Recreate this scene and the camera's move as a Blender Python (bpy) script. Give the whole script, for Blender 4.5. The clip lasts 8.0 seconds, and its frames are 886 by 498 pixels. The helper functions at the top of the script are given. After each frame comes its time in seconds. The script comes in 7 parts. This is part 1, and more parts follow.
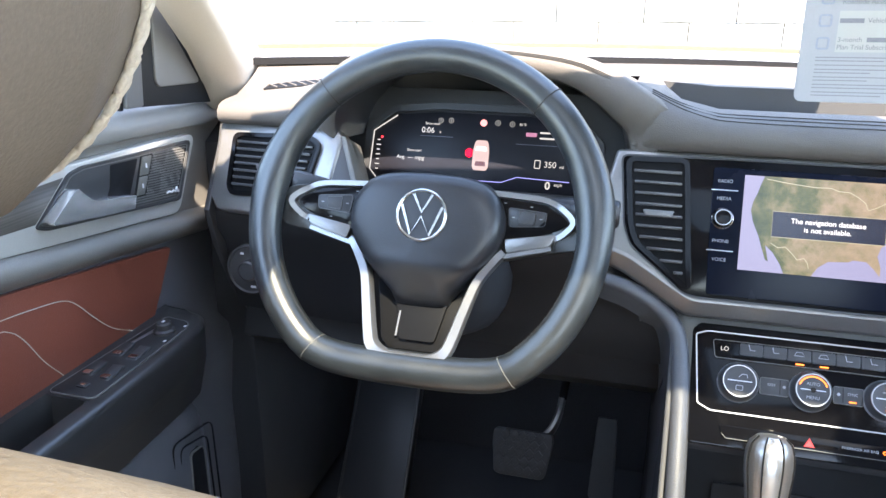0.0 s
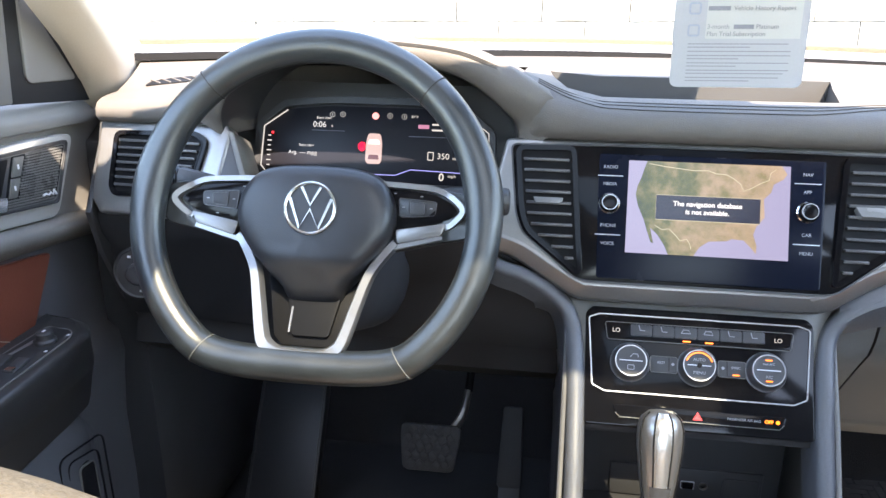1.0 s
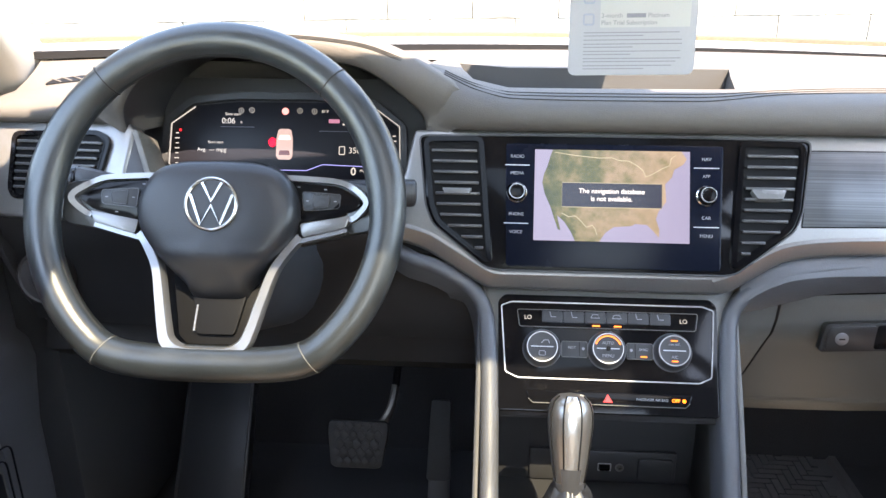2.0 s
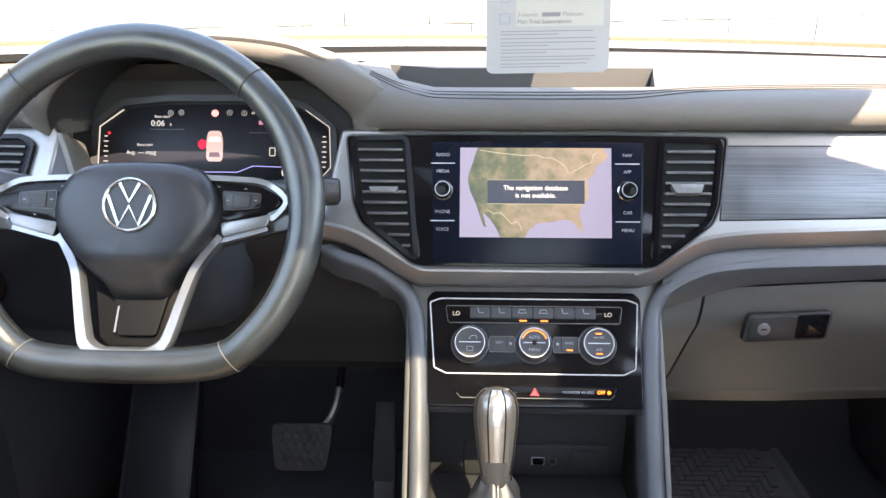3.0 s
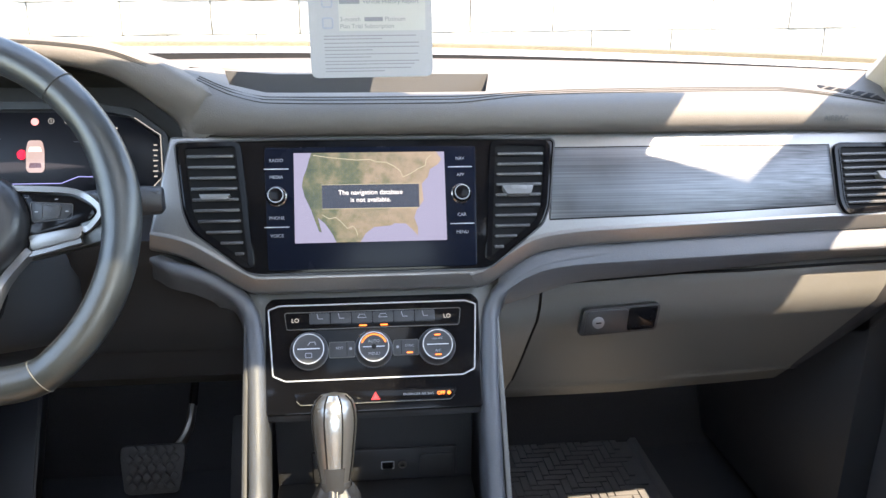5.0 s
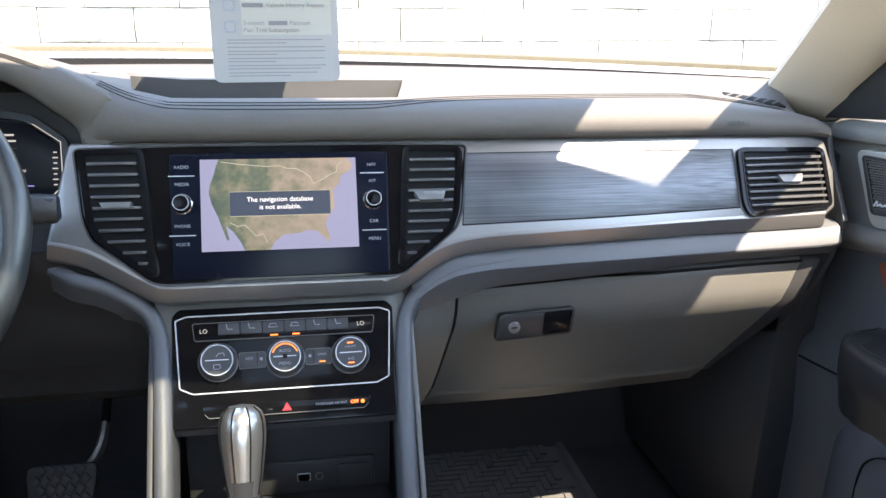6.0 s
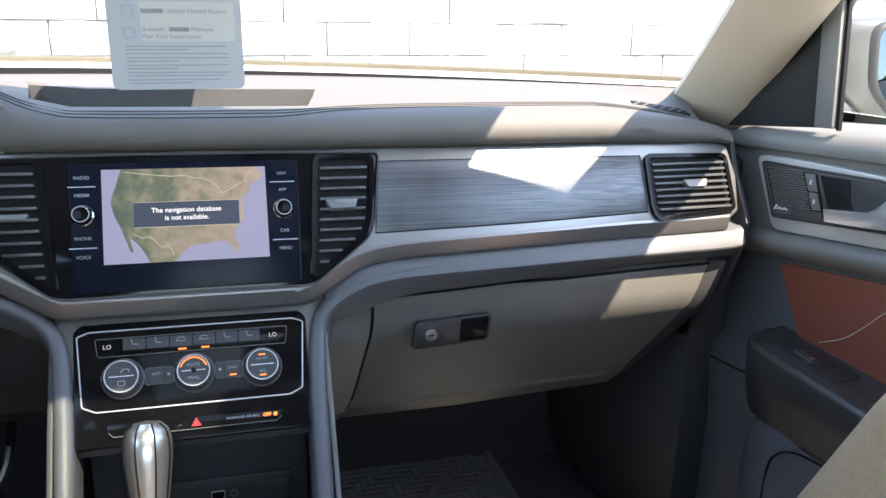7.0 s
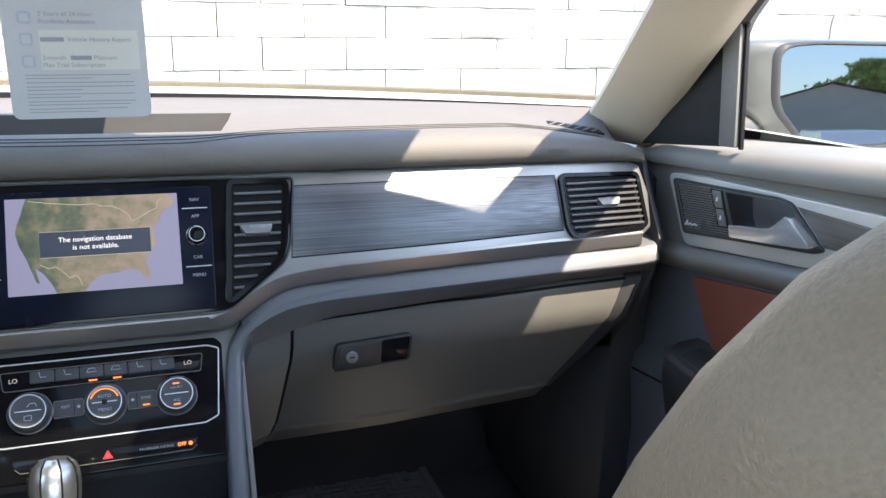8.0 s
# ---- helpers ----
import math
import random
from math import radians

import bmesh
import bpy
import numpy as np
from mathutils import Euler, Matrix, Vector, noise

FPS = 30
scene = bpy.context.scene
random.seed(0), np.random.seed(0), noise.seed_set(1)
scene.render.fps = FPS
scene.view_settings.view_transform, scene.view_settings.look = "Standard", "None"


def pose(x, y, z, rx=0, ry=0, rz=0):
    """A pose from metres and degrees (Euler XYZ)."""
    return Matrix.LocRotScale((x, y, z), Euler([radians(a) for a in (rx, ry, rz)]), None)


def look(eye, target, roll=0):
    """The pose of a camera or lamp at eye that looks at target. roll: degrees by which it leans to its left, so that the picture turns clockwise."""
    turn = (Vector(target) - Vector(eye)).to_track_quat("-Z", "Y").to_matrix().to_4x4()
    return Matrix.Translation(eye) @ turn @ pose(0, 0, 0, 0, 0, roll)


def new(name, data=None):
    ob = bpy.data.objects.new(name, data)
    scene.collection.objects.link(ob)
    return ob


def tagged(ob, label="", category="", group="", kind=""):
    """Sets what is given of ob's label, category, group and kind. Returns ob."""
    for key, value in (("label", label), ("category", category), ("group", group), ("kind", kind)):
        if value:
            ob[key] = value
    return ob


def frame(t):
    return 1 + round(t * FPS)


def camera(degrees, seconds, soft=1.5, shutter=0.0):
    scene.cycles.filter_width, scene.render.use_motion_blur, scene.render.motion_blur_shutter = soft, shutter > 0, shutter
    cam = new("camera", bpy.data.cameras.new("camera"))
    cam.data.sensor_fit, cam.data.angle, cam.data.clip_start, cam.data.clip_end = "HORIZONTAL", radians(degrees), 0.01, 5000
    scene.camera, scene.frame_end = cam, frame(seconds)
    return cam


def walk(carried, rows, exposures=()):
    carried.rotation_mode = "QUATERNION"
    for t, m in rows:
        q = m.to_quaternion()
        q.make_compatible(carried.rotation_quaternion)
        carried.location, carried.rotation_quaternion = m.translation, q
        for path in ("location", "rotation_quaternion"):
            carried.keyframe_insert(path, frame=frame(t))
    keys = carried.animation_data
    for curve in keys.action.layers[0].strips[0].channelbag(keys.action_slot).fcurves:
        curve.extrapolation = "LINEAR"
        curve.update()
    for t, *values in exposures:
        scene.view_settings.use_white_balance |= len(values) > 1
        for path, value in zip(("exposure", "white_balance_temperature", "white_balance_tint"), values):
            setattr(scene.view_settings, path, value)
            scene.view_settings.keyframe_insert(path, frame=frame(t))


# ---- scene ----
cam = camera(59.3, 8.0)
PATH = [
    (0, (-0.192, -0.903, 1.01), (-0.681, 0.918, 0.344), 0.4),
    (0.5, (-0.183, -0.9, 1.005), (-0.565, 0.948, 0.341), 0.5),
    (1, (-0.17, -0.897, 0.998), (-0.444, 0.971, 0.338), 0.5),
    (1.5, (-0.152, -0.895, 0.994), (-0.341, 0.983, 0.331), 0.3),
    (3, (-0.079, -0.905, 0.984), (-0.14, 0.987, 0.339), -0.1),
    (3.5, (-0.057, -0.91, 0.981), (-0.06, 0.989, 0.351), 0.0),
    (4, (-0.039, -0.913, 0.979), (0.02, 0.987, 0.358), 0.3),
    (4.5, (-0.03, -0.91, 0.978), (0.108, 0.986, 0.356), 0.4),
    (6, (0.016, -0.911, 0.972), (0.386, 0.963, 0.381), 1.2),
    (6.5, (0.025, -0.912, 0.966), (0.477, 0.951, 0.397), 1.4),
    (7, (0.042, -0.918, 0.964), (0.574, 0.93, 0.413), 1.5),
    (7.5, (0.059, -0.925, 0.973), (0.662, 0.904, 0.432), 1.6),
    (8, (0.076, -0.934, 0.981), (0.737, 0.88, 0.459), 1.4),
]
walk(cam, [(t, look(eye, target, roll)) for t, eye, target, roll in PATH], [(0.0, 4.26, 7350, 14), (1.5, 4.20, 8000, 15), (3.5, 4.20, 8500, 16), (4.5, 4.12, 8300, 15), (6.0, 3.84, 7550, 13), (7.5, 3.54, 7350, 12), (8.0, 3.45, 7350, 12)])

# ---- world, sun, exposure ----
SUN = Vector((0.30, -0.66, 1.0)).normalized()
world = bpy.data.worlds.new("sky")
scene.world = world
world.use_nodes = True
wn = world.node_tree.nodes
sky = wn.new("ShaderNodeTexSky")
sky.sky_type, sky.sun_disc = "NISHITA", False
sky.sun_elevation = math.asin(SUN.z)
sky.sun_rotation = math.atan2(SUN.x, SUN.y)
sky.dust_density, sky.ozone_density = 0.4, 1.2
wn["Background"].inputs["Strength"].default_value = 0.135
world.node_tree.links.new(sky.outputs[0], wn["Background"].inputs["Color"])
sun = new("sun", bpy.data.lights.new("sun", "SUN"))
sun.data.energy, sun.data.angle, sun.data.color = 1.9, radians(0.5), (1.0, 0.925, 0.82)
sun.matrix_basis = look(SUN * 20, (0, 0, 0))


# ---- materials ----
def mat(name, color, rough=0.5, metal=0.0, grain=0.0, scale=400.0, vary=0.15, stain=6.0, stretch=(1, 1, 1), spec=0.5, coat=0.0, sheen=0.0):
    """Base colour varied at two scales, roughness variation and a fine relief."""
    m = bpy.data.materials.new(name)
    m.use_nodes = True
    n, l = m.node_tree.nodes, m.node_tree.links
    b = n["Principled BSDF"]
    b.inputs["Metallic"].default_value = metal
    b.inputs["Specular IOR Level"].default_value = spec
    b.inputs["Coat Weight"].default_value = coat
    b.inputs["Sheen Weight"].default_value = sheen
    co = n.new("ShaderNodeTexCoord")
    mp = n.new("ShaderNodeMapping")
    mp.inputs["Scale"].default_value = stretch
    mp.inputs["Location"].default_value = (3.7, 5.3, 2.9)
    l.new(co.outputs["Object"], mp.inputs["Vector"])
    fine, wide = n.new("ShaderNodeTexNoise"), n.new("ShaderNodeTexNoise")
    fine.inputs["Scale"].default_value, fine.inputs["Detail"].default_value = scale, 4
    wide.inputs["Scale"].default_value, wide.inputs["Detail"].default_value = stain, 5
    l.new(mp.outputs[0], fine.inputs["Vector"])
    l.new(co.outputs["Object"], wide.inputs["Vector"])
    add = n.new("ShaderNodeMath")
    add.operation = "ADD"
    l.new(fine.outputs[0], add.inputs[0])
    l.new(wide.outputs[0], add.inputs[1])
    rng = n.new("ShaderNodeMapRange")
    rng.inputs["From Min"].default_value, rng.inputs["From Max"].default_value = 0.6, 1.4
    rng.inputs["To Min"].default_value, rng.inputs["To Max"].default_value = 1 - vary, 1 + vary
    l.new(add.outputs[0], rng.inputs["Value"])
    hsv = n.new("ShaderNodeHueSaturation")
    hsv.inputs["Color"].default_value = (*color, 1)
    l.new(rng.outputs[0], hsv.inputs["Value"])
    l.new(hsv.outputs[0], b.inputs["Base Color"])
    rr = n.new("ShaderNodeMapRange")
    rr.inputs["From Min"].default_value, rr.inputs["From Max"].default_value = 0.3, 0.7
    rr.inputs["To Min"].default_value, rr.inputs["To Max"].default_value = max(0.02, rough * 0.85), min(1, rough * 1.15)
    l.new(wide.outputs[0], rr.inputs["Value"])
    l.new(rr.outputs[0], b.inputs["Roughness"])
    if grain:
        bp = n.new("ShaderNodeBump")
        bp.inputs["Strength"].default_value, bp.inputs["Distance"].default_value = grain, 0.001
        l.new(fine.outputs[0], bp.inputs["Height"])
        l.new(bp.outputs[0], b.inputs["Normal"])
    return m


def glow(name, color, power):
    m = mat(name, (0.01, 0.01, 0.012), 0.2)
    b = m.node_tree.nodes["Principled BSDF"]
    b.inputs["Emission Color"].default_value = (*color, 1)
    b.inputs["Emission Strength"].default_value = power * 0.16
    return m


def pane_mat(name, tint, gloss=0.06):
    m = bpy.data.materials.new(name)
    m.use_nodes = True
    n, l = m.node_tree.nodes, m.node_tree.links
    n.remove(n["Principled BSDF"])
    tr, gl, mx = n.new("ShaderNodeBsdfTransparent"), n.new("ShaderNodeBsdfGlossy"), n.new("ShaderNodeMixShader")
    tr.inputs["Color"].default_value = (*tint, 1)
    gl.inputs["Roughness"].default_value = 0.01
    mx.inputs[0].default_value = gloss
    l.new(tr.outputs[0], mx.inputs[1])
    l.new(gl.outputs[0], mx.inputs[2])
    l.new(mx.outputs[0], n["Material Output"].inputs["Surface"])
    return m


M_PAD = mat("dash_soft_plastic", (0.096, 0.087, 0.0805), 0.58, grain=0.45, scale=900, vary=0.14, spec=0.3)
M_LOWER = mat("dash_lower_plastic", (0.122, 0.119, 0.108), 0.40, grain=0.4, scale=900, vary=0.12)
M_KNEE = mat("matt_black_plastic", (0.017, 0.017, 0.018), 0.55, grain=0.2, scale=800)
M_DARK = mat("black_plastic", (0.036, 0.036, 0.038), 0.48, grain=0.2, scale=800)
M_HUB = mat("dark_grey_cushion", (0.022, 0.023, 0.026), 0.38, grain=0.2, scale=900, vary=0.1)
M_SPOKE = mat("satin_spoke_silver", (0.27, 0.273, 0.28), 0.34, metal=0.75, scale=500, vary=0.06)
# light caught on slat and rocker edges, painted as a paler grey
M_GLINT = mat("edge_glint_grey", (0.066, 0.067, 0.069), 0.32, vary=0.08)
M_TAB = mat("vent_tab_plastic", (0.145, 0.143, 0.140), 0.28, vary=0.08)
M_DOOR = mat("door_grey_plastic", (0.150, 0.142, 0.130), 0.46, grain=0.3, scale=1000)
M_CARRIER = mat("satin_door_trim", (0.46, 0.445, 0.415), 0.34, metal=0.35, scale=500, vary=0.06)
# seat leather again, darkened so that the headrest looks shaded
M_HEAD = mat("shade_toned_seat_leather", (0.150, 0.126, 0.106), 0.5, grain=0.22, scale=1000, vary=0.2)
M_CORD = mat("cream_cord", (0.50, 0.45, 0.385), 0.8, grain=0.6, scale=900)
M_SILVER = mat("satin_silver_trim", (0.235, 0.231, 0.228), 0.34, metal=0.72, scale=500, vary=0.06)
M_CHROME = mat("polished_chrome", (0.78, 0.78, 0.78), 0.1, metal=1.0, vary=0.03)
M_GLOSS = mat("gloss_black", (0.005, 0.005, 0.006), 0.09, vary=0.1, spec=0.17)
M_SCREEN = mat("screen_glass", (0.004, 0.006, 0.013), 0.26, vary=0.05, spec=0.10)
M_BLACK = mat("deep_black", (0.004, 0.004, 0.005), 0.7, spec=0.2)
M_RING = mat("bright_ring", (0.46, 0.465, 0.475), 0.25, metal=0.4, vary=0.03)
M_KNOB = mat("brushed_metal", (0.52, 0.515, 0.50), 0.25, metal=0.9, vary=0.1)
M_PULL = mat("satin_chrome_pull", (0.74, 0.74, 0.73), 0.22, metal=0.85, vary=0.05)
M_SLAT = mat("vent_slat_plastic", (0.008, 0.008, 0.009), 0.5, vary=0.1, spec=0.35)
M_ROOFGLASS = pane_mat("tinted_roof_glass", (0.60, 0.62, 0.60), 0.03)
M_WOOD = mat("brushed_grey_veneer", (0.085, 0.090, 0.098), 0.37, metal=0.55, grain=0.14, scale=60, vary=0.7, stretch=(0.045, 9, 9), spec=0.8)
M_WOODDOOR = mat("brushed_brown_grey_veneer", (0.105, 0.095, 0.085), 0.42, metal=0.3, grain=0.14, scale=60, vary=0.6, stretch=(9, 0.045, 9))
M_LEATHER = mat("black_leather", (0.0175, 0.021, 0.0225), 0.33, grain=0.16, scale=1100, vary=0.55, stain=28, spec=0.8)
M_RED = mat("chestnut_leather", (0.190, 0.052, 0.031), 0.46, grain=0.5, scale=600, vary=0.15)
M_TAN = mat("tan_brown_leather", (0.30, 0.188, 0.118), 0.46, grain=0.40, scale=650, vary=0.2, stain=9)
M_SEAT = mat("taupe_grey_leather", (0.180, 0.142, 0.104), 0.46, grain=0.40, scale=650, vary=0.2, stain=9)
M_THREAD = mat("pale_thread", (0.46, 0.42, 0.36), 0.8, grain=0.5, scale=900)
M_DARKTHREAD = mat("dark_thread", (0.045, 0.042, 0.040), 0.85, spec=0.2)
M_PILLAR = mat("beige_pillar_fabric", (0.42, 0.355, 0.285), 0.85, grain=0.4, scale=700, vary=0.08)
M_CARPET = mat("black_carpet", (0.032, 0.031, 0.031), 0.95, grain=0.9, scale=500, vary=0.4)
M_RUBBER = mat("black_rubber", (0.036, 0.036, 0.038), 0.6, grain=0.4, scale=500, vary=0.25)
# paler copy of the rubber, lightened to bounce sunlight up to the lid
M_MAT = mat("lightened_black_rubber", (0.090, 0.088, 0.086), 0.6, grain=0.4, scale=500, vary=0.3)
M_PAPER = mat("printed_card", (0.27, 0.28, 0.31), 0.6, vary=0.04)
M_INK = mat("grey_ink", (0.155, 0.16, 0.19), 0.6)
M_STONE = mat("white_painted_stone", (0.255, 0.25, 0.238), 0.85, grain=1.0, scale=45, vary=0.22, stain=5)
M_MORTAR = mat("mortar", (0.25, 0.24, 0.215), 0.95, grain=0.8, scale=120, vary=0.2)
M_GROUND = mat("sunlit_concrete", (0.46, 0.45, 0.43), 0.9, grain=0.8, scale=80, vary=0.2, stain=0.7)
M_WHITE = mat("white_car_paint", (0.78, 0.78, 0.76), 0.25, vary=0.03, coat=0.8)
M_SHELL = mat("silver_car_paint", (0.060, 0.060, 0.0565), 0.42, vary=0.06, coat=0.15)
M_POST = mat("grey_post_plastic", (0.010, 0.010, 0.011), 0.65, grain=0.3, scale=900, spec=0.3)
M_POSTGREY = mat("mid_grey_post_plastic", (0.11, 0.108, 0.105), 0.5, grain=0.2, scale=900)
M_WSGLASS = pane_mat("clear_glass", (0.93, 0.96, 0.94), 0.03)
M_MIRROR = mat("mirror_glass", (0.047, 0.062, 0.086), 0.005, metal=1.0, vary=0.01)
M_COWL = mat("dusty_cowl_plastic", (0.085, 0.070, 0.047), 0.8, grain=0.4, scale=300, vary=0.3)
M_MARK = mat("white_print", (0.62, 0.63, 0.65), 0.5)
M_ARM = mat("black_armrest_plastic", (0.028, 0.027, 0.027), 0.32, grain=0.25, scale=900, spec=0.6)
# lower door's own darker grey, with shade also put into the colour
M_DOORLOW = mat("lower_door_plastic", (0.075, 0.075, 0.080), 0.38, grain=0.3, scale=900)
M_SIDE = mat("console_side_plastic", (0.080, 0.083, 0.090), 0.40, grain=0.4, scale=700, vary=0.12, spec=0.55)
M_PRINT = mat("dim_grey_print", (0.30, 0.305, 0.32), 0.5)
M_AMBER = glow("amber_light", (1.0, 0.20, 0.02), 1.5)
M_REDLIGHT = glow("red_light", (0.9, 0.02, 0.03), 0.9)
M_WHITELIGHT = glow("white_light", (0.85, 0.87, 0.95), 0.9)


# ---- mesh helpers ----
WORLD = {}


def thing(name, label, category, at=(0, 0, 0), group="", kind=""):
    ob = new(name)
    ob.empty_display_size = 0.05
    ob.matrix_basis = Matrix.Translation(at)
    WORLD[ob] = Matrix.Translation(at)
    return tagged(ob, label, category, group, kind)


def smooth(me, angle=35):
    me.polygons.foreach_set("use_smooth", [True] * len(me.polygons))
    me.set_sharp_from_angle(angle=radians(angle))


def part(name, bm, material, parent=None, label="", angle=35):
    bmesh.ops.recalc_face_normals(bm, faces=bm.faces)
    me = bpy.data.meshes.new(name)
    bm.to_mesh(me)
    bm.free()
    me.materials.append(material)
    smooth(me, angle)
    ob = new(name, me)
    if parent:
        ob.parent = parent
        ob.matrix_parent_inverse = WORLD.get(parent, Matrix()).inverted()
    if label:
        ob["label"] = label
    return ob


def solo(name, bm, material, label, category, group="", kind="", angle=35):
    return tagged(part(name, bm, material, None, "", angle), label, category, group, kind)


def frame_at(origin, v):
    """A plane across the car: u to the right, v up along the surface, w out towards the cabin."""
    v = Vector(v).normalized()
    u = Vector((1, 0, 0))
    w = u.cross(v)
    m = Matrix((u, v, w)).transposed().to_4x4()
    m.translation = origin
    return m


def frame_side(x, side):
    """On a door: u along y (backwards on the right door), v up, w into the cabin."""
    u = Vector((0, 1, 0)) if side < 0 else Vector((0, -1, 0))
    v = Vector((0, 0, 1))
    m = Matrix((u, v, u.cross(v))).transposed().to_4x4()
    m.translation = (x, 0, 0)
    return m


F_TRIM = frame_at((0, 0, 0.80), (0, 0.405, 0.914))
F_CLIM = frame_at((0, -0.054, 0.629), (0, 0.588, 0.809))
F_WHEEL = frame_at((-0.408, -0.182, 0.772), (0, 0.392, 0.92))
F_CLUS = frame_at((-0.405, 0.077, 0.783), (0, 0.34, 0.94))


def bevel_all(bm, width, segs=2, sharp=25):
    es = [e for e in bm.edges if len(e.link_faces) == 2 and e.calc_face_angle(0) > radians(sharp)]
    if width and es:
        bmesh.ops.bevel(bm, geom=es, offset=width, segments=segs, affect="EDGES", profile=0.5, clamp_overlap=True)


def plate(poly, m, top, bottom, bevel=0.0, segs=2, bm=None, cuts=0.0):
    """A plate with the outline poly (u, v) between the heights bottom and top over the plane m."""
    b = bmesh.new()
    vs = [b.verts.new((u, v, top)) for u, v in poly]
    f = b.faces.new(vs)
    ex = bmesh.ops.extrude_face_region(b, geom=[f])
    for g in ex["geom"]:
        if isinstance(g, bmesh.types.BMVert):
            g.co.z = bottom
    bmesh.ops.recalc_face_normals(b, faces=b.faces)
    bevel_all(b, bevel, segs)
    if cuts:
        us = [u for u, v in poly]
        u = min(us) + cuts
        while u < max(us):
            bmesh.ops.bisect_plane(b, geom=b.verts[:] + b.edges[:] + b.faces[:], plane_co=(u, 0, 0), plane_no=(1, 0, 0))
            u += cuts
    b.transform(m)
    return merge(b, bm)


def merge(b, bm):
    if bm is None:
        return b
    me = bpy.data.meshes.new("temp")
    b.to_mesh(me)
    b.free()
    bm.from_mesh(me)
    bpy.data.meshes.remove(me)
    return bm


def box(m, size, bevel=0.0, bm=None, segs=2):
    b = bmesh.new()
    bmesh.ops.create_cube(b, size=1)
    for v in b.verts:
        v.co = Vector((v.co.x * size[0], v.co.y * size[1], v.co.z * size[2]))
    bevel_all(b, bevel, segs)
    b.transform(m)
    return merge(b, bm)


def lathe(m, profile, segs=32, bm=None):
    """A turned form: profile of (radius, height) along the local w axis."""
    b = bmesh.new()
    rings = []
    for r, h in profile:
        if r < 1e-6:
            rings.append([b.verts.new((0, 0, h))])
        else:
            rings.append([b.verts.new((r * math.cos(2 * math.pi * k / segs), r * math.sin(2 * math.pi * k / segs), h)) for k in range(segs)])
    for a, c in zip(rings, rings[1:]):
        for k in range(segs):
            q = [a[k % len(a)], a[(k + 1) % len(a)], c[(k + 1) % len(c)], c[k % len(c)]]
            q = list(dict.fromkeys(q))
            if len(q) > 2:
                b.faces.new(q)
    for ring in (rings[0], rings[-1]):
        if len(ring) > 2:
            b.faces.new(ring)
    b.transform(m)
    return merge(b, bm)


def loft(rows, bm=None, closed=False, caps=False):
    """Faces between rows of points; closed: each row is a ring."""
    b = bm or bmesh.new()
    vs = [[b.verts.new(p) for p in row] for row in rows]
    n = len(rows[0])
    for a, c in zip(vs, vs[1:]):
        for k in range(n if closed else n - 1):
            j = (k + 1) % n
            b.faces.new((a[k], a[j], c[j], c[k]))
    if caps:
        b.faces.new(vs[0])
        b.faces.new(vs[-1])
    return b


def tube(points, radius, segs=8, bm=None, closed=False, flat=1.0, up=(0, 0, 1)):
    """A bar along points; radius is a number or one per point; flat squeezes it across up."""
    pts = [Vector(p) for p in points]
    rows = []
    n = len(pts)
    for k, p in enumerate(pts):
        a = pts[(k - 1) % n] if closed or k > 0 else p
        c = pts[(k + 1) % n] if closed or k < n - 1 else p
        d = (c - a).normalized()
        side = d.cross(Vector(up))
        side = side.normalized() if side.length > 1e-5 else d.orthogonal().normalized()
        nor = side.cross(d)
        r = radius[k] if isinstance(radius, (list, tuple)) else radius
        rows.append([p + side * (r * math.cos(2 * math.pi * j / segs)) + nor * (r * flat * math.sin(2 * math.pi * j / segs)) for j in range(segs)])
    if closed:
        rows.append(rows[0])
    b = loft(rows, bm, closed=True, caps=not closed)
    if closed:
        bmesh.ops.remove_doubles(b, verts=b.verts, dist=1e-6)
    return b


def curve_pts(keys, steps=8):
    """A smooth line through the keys (Catmull-Rom)."""
    k = [Vector(p) for p in keys]
    k = [k[0] * 2 - k[1]] + k + [k[-1] * 2 - k[-2]]
    out = []
    for a, b, c, d in zip(k, k[1:], k[2:], k[3:]):
        for i in range(steps):
            t = i / steps
            out.append(0.5 * (2 * b + (c - a) * t + (2 * a - 5 * b + 4 * c - d) * t * t + (3 * b - a - 3 * c + d) * t ** 3))
    return out + [k[-2]]


def round_poly(poly, r, steps=4):
    """The outline poly with its corners rounded."""
    out = []
    n = len(poly)
    for k in range(n):
        p, a, c = Vector(poly[k]), Vector(poly[k - 1]), Vector(poly[(k + 1) % n])
        d = min(r, (a - p).length * 0.45, (c - p).length * 0.45)
        s, e = p + (a - p).normalized() * d, p + (c - p).normalized() * d
        for i in range(steps + 1):
            t = i / steps
            q = s * (1 - t) ** 2 + p * 2 * t * (1 - t) + e * t * t
            out.append((q.x, q.y))
    return out


